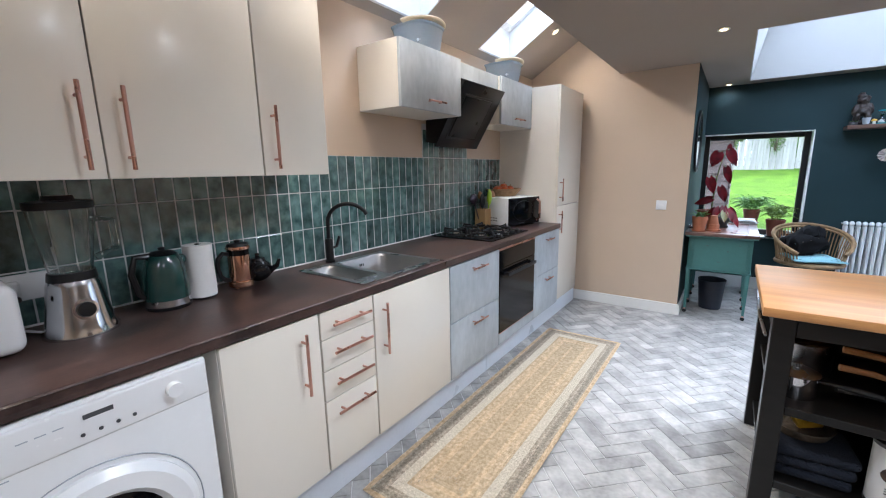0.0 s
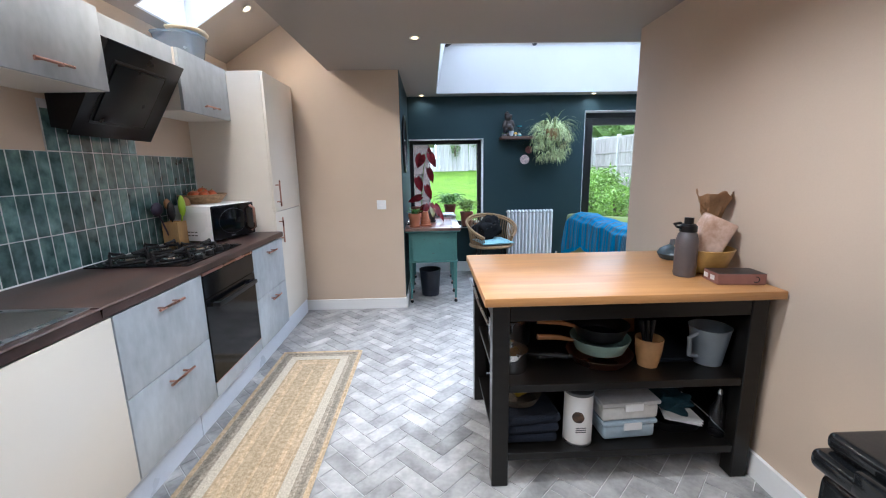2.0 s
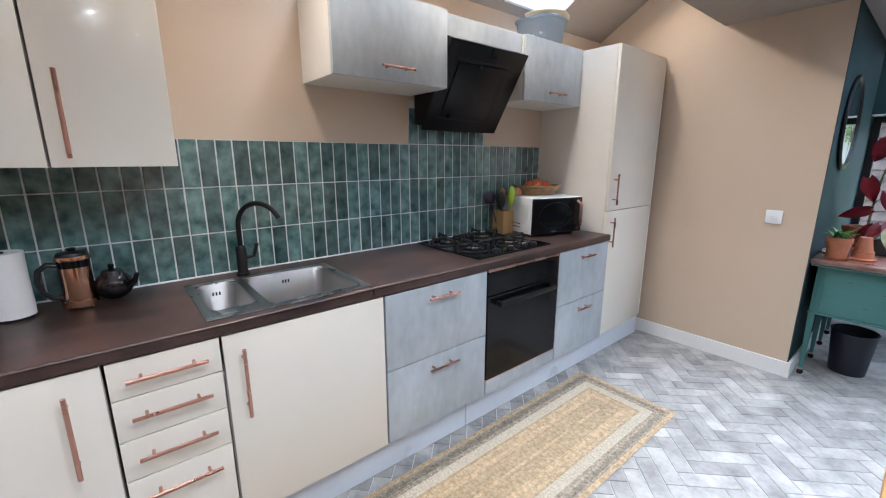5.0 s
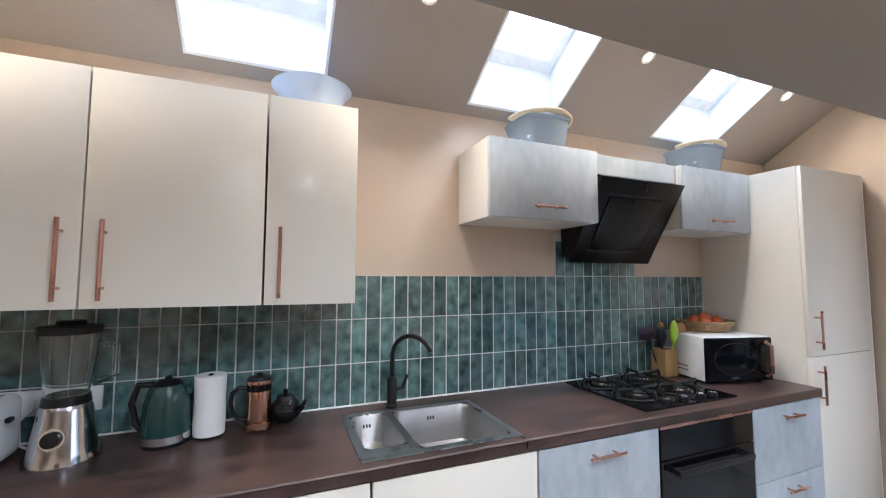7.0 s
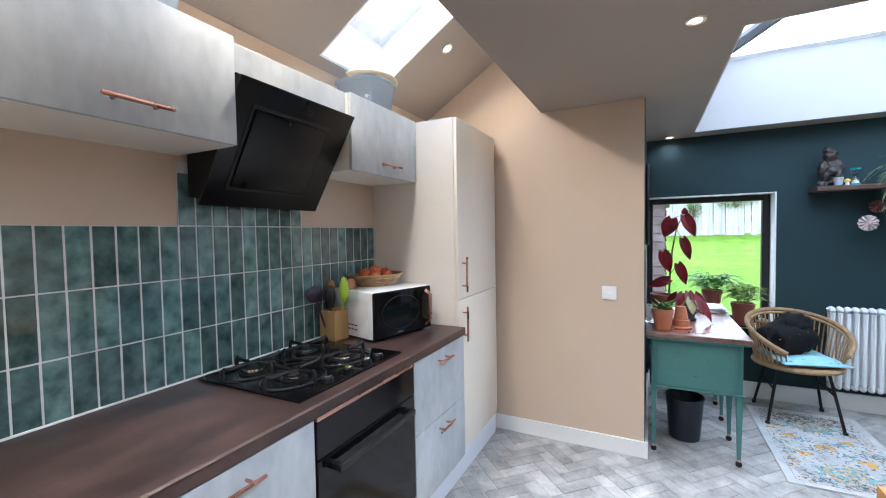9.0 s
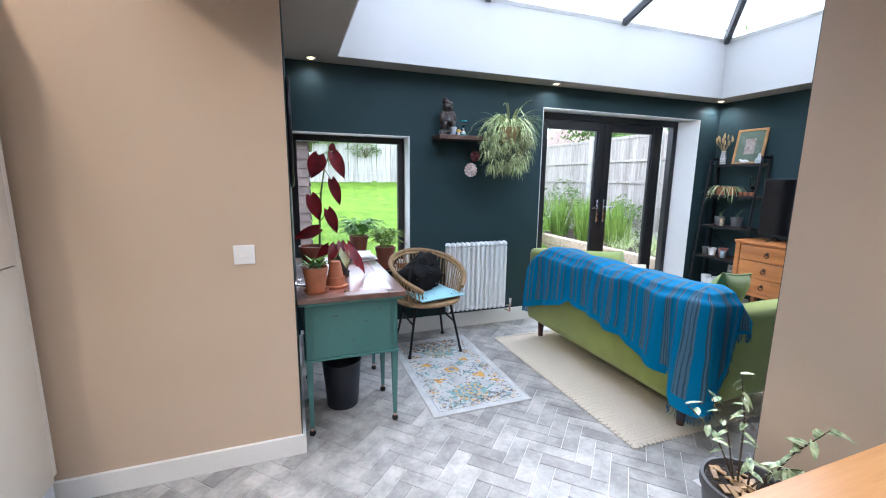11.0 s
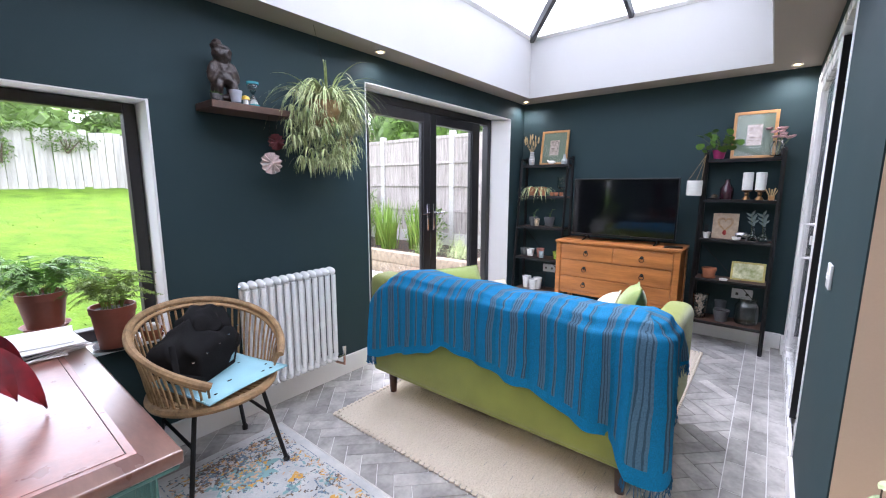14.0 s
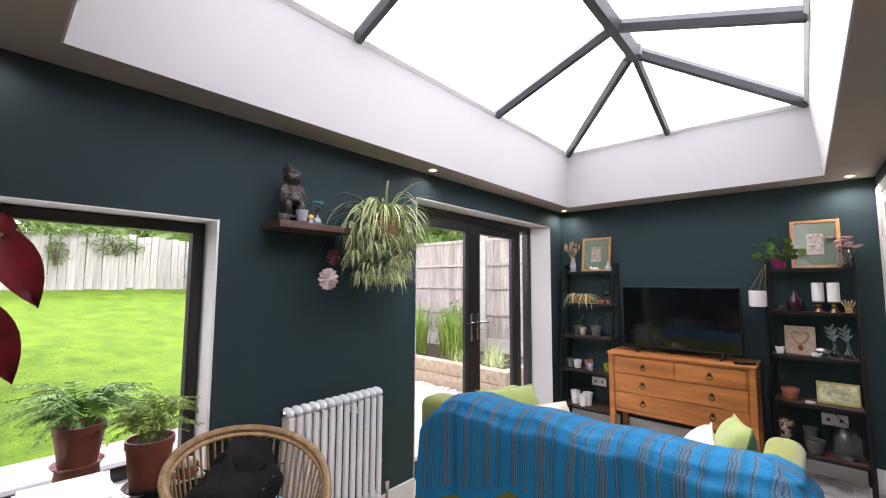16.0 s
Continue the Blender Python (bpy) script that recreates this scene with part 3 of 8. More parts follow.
for ky in (0.10, 0.20, 0.31, 0.42, 0.50)[1:]:
    k = part("knob", lathe([(0.022, 0.010), (0.021, 0.026), (0.017, 0.030), (0, 0.031)], 18, m=Matrix.Translation((0.475, ky - 0.03, 0))), BLACKPLASTIC, hb)
    part("knob_cap", lathe([(0, 0.0312), (0.013, 0.0312), (0.012, 0.033), (0, 0.0335)], 16, m=Matrix.Translation((0.475, ky - 0.03, 0))), CHROME, k)

# wall units
def wall_unit(name, label, y0, y1, z0, z1, xf, fronts, material, side):
    u = thing(name, label, "wall cabinet", Matrix.Translation((KX, y0, z0)), group="kitchen wall units")
    d, h = xf - KX, z1 - z0
    part("body", box(0.001, d - 0.02, 0.001, y1 - y0 - 0.001, 0, h, 0.001), side, u)
    for a, b, hk in fronts:
        f = part("door", box(d - 0.0195, d, a + 0.0015, b - 0.0015, 0.001, h - 0.001, 0.0015, 2), material, u)
        if hk == "h":
            handle(f, (d, (a + b) / 2 - 0.085, 0.055), (d, (a + b) / 2 + 0.085, 0.055))
        elif hk is not None:
            handle(f, (d, hk, 0.025), (d, hk, 0.255))
    return u


wall_unit("wall_cabinet", "cream gloss double wall cabinet with copper handles", -0.11, 0.838, 1.366, 2.072, -1.405, [(0.0, 0.473, 0.43), (0.475, 0.948, 0.53)], CREAM, CREAM_SIDE)
wall_unit("wall_cabinet", "cream gloss single wall cabinet with a copper handle", 0.842, 1.142, 1.366, 2.072, -1.405, [(0.0, 0.298, 0.045)], CREAM, CREAM_SIDE)
wall_unit("wall_cabinet", "cream gloss wall cabinet over the toaster", -1.1, -0.114, 1.366, 2.072, -1.405, [(0.0, 0.5, 0.448), (0.502, 0.994, 0.555)], CREAM, CREAM_SIDE)
wall_unit("wall_cabinet", "grey wood-effect flap wall cabinet beside the hood", 1.716, 2.316, 1.722, 2.076, -1.475, [(0.0, 0.599, "h")], GREYWOOD, CREAM_SIDE)
wall_unit("wall_cabinet", "small grey wood-effect flap wall cabinet beside the larder", 2.905, 3.484, 1.722, 2.076, -1.485, [(0.0, 0.577, "h")], GREYWOOD, CREAM_SIDE)
bp = thing("bridging_panel", "grey wood-effect panel above the cooker hood", "panel", Matrix.Translation((KX, 2.318, 1.975)))
part("panel", box(0.26, 0.285, 0.001, 0.585, 0.0, 0.101, 0.0015), GREYWOOD, bp)
part("top", box(0.002, 0.259, 0.001, 0.585, 0.075, 0.095, 0.001), CREAM_SIDE, bp)

# angled hood
hd = thing("cooker_hood", "angled black glass cooker hood above the hob", "cooker hood", Matrix.Translation((KX, 2.318, 0)))
bm = bmesh.new()
prof = [(0.012, 1.575), (0.10, 1.56), (0.34, 1.95), (0.30, 1.973), (0.012, 1.973)]
v = [[bm.verts.new((x, y, z)) for x, z in prof] for y in (0.02, 0.546)]
bm.faces.new(v[0][::-1]), bm.faces.new(v[1])
for k in range(5):
    bm.faces.new((v[0][k], v[0][(k + 1) % 5], v[1][(k + 1) % 5], v[1][k]))
bmesh.ops.recalc_face_normals(bm, faces=bm.faces)
part("body", bm, BLACKMETAL, hd, smooth=False)
dv = Vector((0.255, 0, 0.415)).normalized()
nv = Vector((dv.z, 0, -dv.x))
fm = Matrix((( 0, dv.x, nv.x, 0.082), (1, 0, 0, 0.0), (0, dv.z, nv.z, 1.53), (0, 0, 0, 1)))
part("front_glass", box(0.0, 0.566, 0.018, 0.50, 0.004, 0.014, 0.003, 2, m=fm), HOODGLASS, hd)
part("suction_panel", box(0.085, 0.440, 0.105, 0.405, 0.019, 0.026, 0.006, 2, m=fm), HOODGLASS, hd)
bm = bmesh.new()
for b in ((0.071, 0.454, 0.091, 0.105), (0.071, 0.454, 0.405, 0.419), (0.071, 0.085, 0.105, 0.405), (0.440, 0.454, 0.105, 0.405)):
    box(*b, 0.0142, 0.018, b=0.001, bm=bm, m=fm)
part("groove", bm, BLACKPLASTIC, hd)

# washing machine
wm = thing("washing_machine", "white front-loading washing machine under the worktop", "washing machine", Matrix.Translation((UX + 0.01, -0.135, 0)))
part("body", box(-0.56, 0, 0, 0.595, 0.01, 0.848, 0.012, 3), WHITEPLASTIC, wm)
part("control_panel", box(-0.02, 0.006, 0.004, 0.591, 0.735, 0.838, 0.008, 3), WHITEPLASTIC, wm)
mx = Matrix.Translation((0, 0.298, 0.43)) @ pose(0, 0, 0, 0, 90, 0)
dr = part("door", lathe([(0.225, -0.001), (0.225, 0.012), (0.205, 0.03), (0.165, 0.034), (0.150, 0.018)], 40, m=mx), WHITEPLASTIC, wm, "round white door ring")
part("porthole", lathe([(0.153, 0.016), (0.12, 0.034), (0.06, 0.042), (0, 0.043)], 36, m=mx), BLACKGLASS, dr, "dark round porthole glass")
part("door_seam", tube([mx @ Vector((0.24 * math.cos(a), 0.24 * math.sin(a), 0.001)) for a in [2 * math.pi * k / 40 for k in range(40)]], 0.002, 4, closed=True), PLINTH, wm)
part("dial", lathe([(0, 0.02), (0.02, 0.02), (0.022, 0.0), (0.0, 0)], 20, m=Matrix.Translation((0.004, 0.50, 0.79)) @ pose(0, 0, 0, 0, 90, 0)), WHITEPLASTIC, wm)
part("drawer_seam", box(0.0058, 0.007, 0.02, 0.17, 0.728, 0.731, 0), PLINTH, wm)
part("soap_drawer", box(0.004, 0.0075, 0.03, 0.16, 0.745, 0.83, 0.003), WHITEPLASTIC, wm)
for k in range(4):
    part("button", lathe([(0, 0.003), (0.004, 0.003), (0.005, 0), (0, 0)], 10, m=Matrix.Translation((0.0062, 0.30 + 0.035 * k, 0.763)) @ pose(0, 0, 0, 0, 90, 0)), GREYFRAME, wm)
part("badge", box(0.0062, 0.0068, 0.305, 0.365, 0.80, 0.812, 0), GREYFRAME, wm, "dark maker's badge bar")
for y in (0.19, 0.22, 0.25):
    part("marking", box(0.0062, 0.0067, y, y + 0.02, 0.80, 0.803, 0), PLINTH, wm)

# small double socket strip on the tiles, and wall switch
for nm, lb, m, wdt in (("wall_switch", "white switched fuse spur on the beige wall", Matrix.Translation((-0.495, SY, 1.025)) @ pose(0, 0, 0, 90, 0, 0), 0.086), ("light_switch", "white light switch on the dark green wall", Matrix.Translation((1.93, DY, 1.02)) @ pose(0, 0, 0, 90, 0, 180), 0.086)):
    s = thing(nm, lb, "switch", m)
    part("plate", box(-wdt / 2, wdt / 2, -0.043, 0.043, 0.001, 0.010, 0.003, 2), WHITEPLASTIC, s)
    part("rocker", box(-0.022, 0.022, -0.010, 0.010, 0.0095, 0.013, 0.002), UPVC, s)

# ---- materials of the furniture ----
OAK = mat("oiled_oak_top", (0.48, 0.262, 0.102), 0.32, var=0.16, scale=5, bump=0.01, bscale=60, stretch=(0.25, 4, 4), coat=0.0, alt=(0.37, 0.178, 0.055))
BLACKWOOD = mat("black_stained_wood", (0.008, 0.007, 0.006), 0.32, var=0.25, scale=8, bump=0.012, bscale=50, stretch=(0.4, 3, 3), spec=0.35)
PINE = mat("orange_polished_pine", (0.47, 0.18, 0.045), 0.38, var=0.25, scale=4, bump=0.015, bscale=40, stretch=(1, 0.3, 3), alt=(0.25, 0.09, 0.022))
DARKWOOD = mat("dark_walnut_board", (0.105, 0.055, 0.036), 0.5, var=0.3, scale=5, bump=0.02, bscale=50, stretch=(2, 0.4, 3))
TEAL = mat("chipped_teal_furniture_paint", (0.066, 0.185, 0.177), 0.5, var=0.08, scale=4, bump=0.02, bscale=35)
MAHOG = mat("worn_polished_mahogany", (0.17, 0.095, 0.07), 0.3, var=0.3, scale=5, bump=0.012, bscale=50, stretch=(2, 0.5, 2), coat=0.8, alt=(0.09, 0.038, 0.028))
MAHOG.node_tree.nodes["Principled BSDF"].inputs["Coat Roughness"].default_value = 0.28
SOFAG = mat("olive_green_upholstery", (0.235, 0.275, 0.045), 0.85, var=0.1, scale=5, bump=0.05, bscale=400, sheen=0.3)
CUSHG = mat("sage_green_cushion_cloth", (0.27, 0.35, 0.09), 0.85, var=0.08, scale=8, bump=0.05, bscale=350, sheen=0.3)
CUSHC = mat("cream_patterned_cushion_cloth", (0.70, 0.64, 0.50), 0.9, var=0.12, scale=14, bump=0.04, bscale=300)
WALNUTLEG = mat("dark_brown_turned_leg", (0.05, 0.022, 0.014), 0.4, var=0.2)
RATTAN = mat("natural_rattan_cane", (0.40, 0.255, 0.125), 0.55, var=0.2, scale=30, bump=0.03, bscale=120, rnd=0.15)
BLACKCLOTH = mat("black_canvas_bag_cloth", (0.006, 0.006, 0.007), 0.8, var=0.3, scale=12, bump=0.06, bscale=250, spec=0.2)
LIGHTBLUE = mat("pale_blue_printed_cushion", (0.33, 0.60, 0.68), 0.85, var=0.06, bump=0.04, bscale=250)
TERRA = mat("terracotta", (0.42, 0.155, 0.075), 0.75, var=0.15, scale=9, bump=0.02, bscale=60)
BROWNPOT = mat("brown_plastic_pot", (0.26, 0.075, 0.045), 0.45, var=0.1, scale=6)
SOIL = mat("dark_potting_soil", (0.03, 0.02, 0.014), 0.95, var=0.4, scale=40, bump=0.3, bscale=70)
RADW = mat("white_radiator_enamel", (0.80, 0.82, 0.83), 0.25, var=0.01, bump=0.002)
LEAFG = mat("green_leaf", (0.11, 0.24, 0.035), 0.5, var=0.2, scale=20, rnd=0.3, bump=0.02)
FERN = mat("fern_leaf", (0.13, 0.29, 0.04), 0.55, var=0.2, scale=20, rnd=0.3, bump=0)
SPIDER = mat("pale_variegated_leaf", (0.60, 0.63, 0.36), 0.5, var=0.25, scale=15, rnd=0.3, bump=0, alt=(0.27, 0.36, 0.12))
REDLEAF = mat("deep_red_begonia_leaf", (0.16, 0.005, 0.010), 0.45, var=0.3, scale=14, bump=0.03, bscale=30, rnd=0.2, alt=(0.06, 0.004, 0.008), spec=0.25)
STEM = mat("green_brown_stem", (0.15, 0.18, 0.06), 0.6, var=0.2)
GREYPOT = mat("grey_ceramic", (0.10, 0.10, 0.105), 0.6, var=0.12, scale=8)
WHITEPOT = mat("white_ceramic", (0.78, 0.78, 0.76), 0.3, var=0.04, scale=6)
PAPER = mat("paper_sheets", (0.78, 0.78, 0.77), 0.8, var=0.04, scale=5, rnd=0.12)
NAVY = mat("dark_navy_plastic", (0.010, 0.013, 0.024), 0.45, var=0.15)
MIRROR, _n, _l, _p = node_mat("mirror_silver")
_p.inputs["Metallic"].default_value, _p.inputs["Roughness"].default_value, _p.inputs["Base Color"].default_value = 1, 0.01, (0.9, 0.9, 0.9, 1)
CLEAR = glass_mat("clear_glass", (0.93, 0.96, 0.95))


def uv_grid(f, nu, nv):
    bm = grid(f, nu, nv)
    uv = bm.loops.layers.uv.new("UVMap")
    bm.faces.ensure_lookup_table()
    k = 0
    for i in range(nu):
        for j in range(nv):
            for lp, (a, b) in zip(bm.faces[k].loops, ((i, j), (i + 1, j), (i + 1, j + 1), (i, j + 1))):
                lp[uv].uv = (a / nu, b / nv)
            k += 1
    return bm


def stripe_mat(name, stops, repeat, axis=0, rough=0.85, weave=300, bump=0.05, border=None):
    """Cloth or straw in bands that follow the sheet's own u or v."""
    m, n, l, p = node_mat(name)
    uv = n.new("ShaderNodeUVMap")
    sep = n.new("ShaderNodeSeparateXYZ")
    l.new(uv.outputs[0], sep.inputs[0])
    mul = n.new("ShaderNodeMath")
    mul.operation, mul.inputs[1].default_value = "MULTIPLY", repeat
    fr = n.new("ShaderNodeMath")
    fr.operation = "FRACT"
    wob = n.new("ShaderNodeTexNoise")
    wob.inputs["Scale"].default_value, wob.inputs["Detail"].default_value = 7, 4
    ctr = n.new("ShaderNodeMath")
    ctr.operation, ctr.inputs[1].default_value, ctr.inputs[2].default_value = "MULTIPLY_ADD", 0.018, -0.009
    sm_ = n.new("ShaderNodeMath")
    l.new(uv.outputs[0], wob.inputs[0]), l.new(wob.outputs[0], ctr.inputs[0]), l.new(ctr.outputs[0], sm_.inputs[0]), l.new(sep.outputs[axis], sm_.inputs[1])
    l.new(sm_.outputs[0], mul.inputs[0]), l.new(mul.outputs[0], fr.inputs[0])
    r = n.new("ShaderNodeValToRGB")
    r.color_ramp.interpolation = "CONSTANT"
    while len(r.color_ramp.elements) < len(stops):
        r.color_ramp.elements.new(1)
    for e, (pos, c) in zip(r.color_ramp.elements, stops):
        e.position, e.color = pos, (*c, 1)
    l.new(fr.outputs[0], r.inputs[0])
    tc = n.new("ShaderNodeTexCoord")
    no = n.new("ShaderNodeTexNoise")
    no.inputs["Scale"].default_value, no.inputs["Detail"].default_value = weave, 5
    l.new(tc.outputs["Object"], no.inputs[0])
    h = n.new("ShaderNodeHueSaturation")
    mr = n.new("ShaderNodeMapRange")
    mr.inputs[1].default_value, mr.inputs[2].default_value, mr.inputs[3].default_value, mr.inputs[4].default_value = 0.3, 0.7, 0.7, 1.25
    out = r.outputs[0]
    if border:
        gt, mx = n.new("ShaderNodeMath"), n.new("ShaderNodeMix")
        gt.operation, gt.inputs[1].default_value = "GREATER_THAN", border
        mx.data_type = "RGBA"
        mx.inputs[7].default_value = (*stops[0][1], 1)
        l.new(sep.outputs[1 - axis], gt.inputs[0]), l.new(gt.outputs[0], mx.inputs[0]), l.new(out, mx.inputs[6])
        out = mx.outputs[2]
    l.new(no.outputs[0], mr.inputs[0]), l.new(mr.outputs[0], h.inputs["Value"]), l.new(out, h.inputs["Color"])
    l.new(h.outputs[0], p.inputs["Base Color"])
    p.inputs["Roughness"].default_value = rough
    bp = n.new("ShaderNodeBump")
    bp.inputs["Strength"].default_value, bp.inputs["Distance"].default_value = 0.5, bump * 0.05
    l.new(no.outputs[0], bp.inputs["Height"]), l.new(bp.outputs[0], p.inputs["Normal"])
    return m


def at(x, y, z=0.0, rz=0.0):
    return Matrix.Translation((x, y, z)) @ pose(0, 0, 0, 0, 0, rz)


# ---- window, garden doors, sliding door ----
w = thing("window_1", "black framed garden window with a white sill", "window", at(0, EY + 0.14), kind="structure")
fw = 0.05
for nm, b in (("window_frame", (WX0, WX0 + fw, 0, 0.06, WZ0, WZ1 - 0.008)), ("window_frame", (WX1 - fw - 0.008, WX1 - 0.008, 0, 0.06, WZ0, WZ1 - 0.008)), ("window_frame", (WX0 + fw, WX1 - fw - 0.008, 0, 0.06, WZ1 - fw - 0.008, WZ1 - 0.008)), ("window_frame", (WX0 + fw, WX1 - fw - 0.008, 0, 0.06, WZ0, WZ0 + 0.06))):
    part(nm, box(*b, 0.004), BLACKFRAME, w)
ob = part("pane", box(WX0 + fw, WX1 - fw - 0.008, 0.028, 0.032, WZ0 + 0.06, WZ1 - fw - 0.008, 0), PANE, w)
ob.visible_shadow = False
part("window_sill", box(WX0, WX1 - 0.008, -0.17, -0.001, WZ0 - 0.018, WZ0, 0.004), WHITE, w)

fd = thing("door_1", "black aluminium glazed double garden doors with a narrow side light, closed", "garden doors", at(0, EY + 0.16), kind="structure")
DX = [FX0 + 0.008, 2.808, 3.575, 3.825]
FT = 0.065
bm = bmesh.new()
for b in ((DX[0], DX[0] + FT, 0, 0.07, 0.0, FZ1 - 0.01), (DX[3] - FT, DX[3], 0, 0.07, 0.0, FZ1 - 0.01), (DX[0] + FT, DX[3] - FT, 0, 0.07, FZ1 - 0.01 - FT, FZ1 - 0.01), (DX[2] - 0.02, DX[2] + 0.03, 0, 0.07, 0.03, FZ1 - 0.01 - FT), (DX[0] + FT, DX[3] - FT, 0, 0.07, 0.0, 0.03)):
    box(*b, b=0.003, bm=bm)
part("door_frame", bm, BLACKFRAME, fd)


def leaf_door(x0, x1, hx):
    st, zt = 0.085, FZ1 - 0.014 - FT
    bm = bmesh.new()
    for b in ((x0, x0 + st, -0.012, 0.05, 0.034, zt), (x1 - st, x1, -0.012, 0.05, 0.034, zt), (x0 + st, x1 - st, -0.012, 0.05, zt - st, zt), (x0 + st, x1 - st, -0.012, 0.05, 0.034, 0.034 + st * 1.2)):
        box(*b, b=0.004, bm=bm)
    d = part("door_leaf", bm, BLACKFRAME, fd)
    # a bead round the glass
    bm = bmesh.new()
    for b in ((x0 + st, x0 + st + 0.012, zt - st, 0.034 + st * 1.2), (x1 - st - 0.012, x1 - st, zt - st, 0.034 + st * 1.2)):
        box(b[0], b[1], 0.002, 0.018, b[3], b[2], b=0.003, bm=bm)
    part("glazing_bead", bm, BLACKFRAME, d)
    ob = part("pane", box(x0 + st, x1 - st, 0.02, 0.024, 0.034 + st * 1.2, zt - st, 0), PANE, d)
    ob.visible_shadow = False
    if hx:
        s = 1 if hx > (x0 + x1) / 2 else -1
        h = part("door_handle", box(hx - 0.013, hx + 0.013, -0.022, -0.0125, 0.93, 1.17, 0.004, 2), CHROME, d, "chrome lever handle")
        part("lever", tube([(hx, -0.02, 1.085), (hx, -0.055, 1.085), (hx - s * 0.11, -0.058, 1.085)], 0.008, 8), CHROME, h)
        part("keyhole", lathe([(0, 0), (0.006, 0), (0.006, 0.004), (0, 0.004)], 10, m=Matrix.Translation((hx, -0.022, 0.99)) @ pose(0, 0, 0, 90, 0, 0)), BLACKMETAL, h)


leaf_door(DX[0] + FT + 0.003, DX[1] - 0.002, DX[1] - 0.042)
leaf_door(DX[1] + 0.002, DX[2] - 0.023, DX[1] + 0.042)
ob = part("pane", box(DX[2] + 0.03, DX[3] - FT, 0.03, 0.034, 0.03, FZ1 - 0.01 - FT, 0), PANE, fd)
ob.visible_shadow = False

sd = thing("door_2", "white plastic sliding glass door, pushed open", "sliding door", at(0, DY), kind="structure")
bm = bmesh.new()
for b in ((SDX1 - 0.05, SDX1 - 0.001, -0.1, 0.006, 0, SDZ - 0.065), (SDX0 + 0.001, SDX0 + 0.04, -0.1, 0.004, 0, SDZ - 0.065), (SDX0 + 0.001, SDX1 - 0.001, -0.1, 0.006, SDZ - 0.065, SDZ - 0.002), (SDX0 + 0.04, SDX1 - 0.05, -0.1, -0.002, -0.003, 0.022)):
    box(*b, b=0.003, bm=bm)
part("door_frame", bm, UPVC, sd)
for yy in (-0.082, -0.052, -0.022):
    part("track", box(SDX0 + 0.05, SDX1 - 0.06, yy, yy + 0.006, 0.0225, 0.034, 0.001), STEEL, sd)


def slide_leaf(x0, x1, y0, handled):
    bm = bmesh.new()
    zt = SDZ - 0.067
    for b in ((x0, x0 + 0.07, y0, y0 + 0.04, 0.036, zt), (x1 - 0.07, x1, y0, y0 + 0.04, 0.036, zt), (x0 + 0.07, x1 - 0.07, y0, y0 + 0.04, 0.036, 0.12), (x0 + 0.07, x1 - 0.07, y0, y0 + 0.04, zt - 0.08, zt)):
        box(*b, b=0.006, seg=2, bm=bm)
    d = part("door_leaf", bm, UPVC, sd)
    part("pane", box(x0 + 0.07, x1 - 0.07, y0 + 0.018, y0 + 0.022, 0.12, zt - 0.08, 0), PANE, d).visible_shadow = False
    part("rubber_seal", box(x0 - 0.008, x0 - 0.0005, y0 + 0.005, y0 + 0.035, 0.04, zt - 0.004, 0.001), BLACKPLASTIC, d, "black rubber edge seal")
    if handled:
        h = part("door_handle", tube([(x0 + 0.035, y0 + 0.04, 0.95), (x0 + 0.035, y0 + 0.085, 0.95), (x0 + 0.035, y0 + 0.085, 1.13), (x0 + 0.035, y0 + 0.04, 1.13)], 0.009, 8), UPVC, d)
        part("latch", box(x0 + 0.022, x0 + 0.048, y0 + 0.0405, y0 + 0.052, 1.02, 1.07, 0.003), UPVC, h)


slide_leaf(2.89, SDX1 - 0.052, -0.042, True)
slide_leaf(2.94, SDX1 - 0.054, -0.09, False)

# ---- radiator ----
ra_ = thing("radiator", "white column radiator on the dark green wall", "radiator", at(0.945, 5.475, 0))
for k in range(13):
    x = 0.023 + k * 0.0455
    bm = bmesh.new()
    for yy in (-0.028, 0.032):
        tube([(x, yy, 0.235), (x, yy, 0.775)], 0.0150, 8, bm)
    for zz in (0.215, 0.795):
        blob(0.0205, 0.05, 0.026, Matrix.Translation((x, 0.002, zz)), bm, sub=2)
    part("column", bm, RADW, ra_)
part("valve", tube([(0.605, 0.0, 0.205), (0.655, 0.0, 0.205), (0.655, 0.0, 0.27)], [0.011, 0.013, 0.016], 10), CHROME, ra_)
part("supply_pipe", tube([(0.655, 0, 0.20), (0.655, 0, 0.14), (0.655, 0.09, 0.13)], 0.008, 8), COPPER, ra_)
part("vent_plug", lathe([(0, 0), (0.014, 0), (0.014, 0.01), (0, 0.012)], 10, m=Matrix.Translation((0.0, 0.0, 0.795)) @ pose(0, 0, 0, 0, -90, 0)), CHROME, ra_)
for x in (0.12, 0.47):
    part("bracket", box(x - 0.012, x + 0.012, 0.045, 0.124, 0.68, 0.72, 0.002), RADW, ra_)

# ---- sofa with throw ----
so = thing("sofa", "olive green fabric two-seat sofa with dark turned legs", "sofa", at(1.63, 3.61, 0.012))
SL, SD = 1.64, 0.95
part("base", box(0.01, SD, 0.02, SL - 0.02, 0.15, 0.36, 0.02, 3), SOFAG, so)
part("backrest", box(0.0, 0.19, 0.0, SL, 0.151, 0.775, 0.05, 4), SOFAG, so)
for y in (0.0, SL - 0.15):
    part("armrest", box(0.192, SD + 0.02, y, y + 0.15, 0.151, 0.68, 0.055, 4), SOFAG, so)
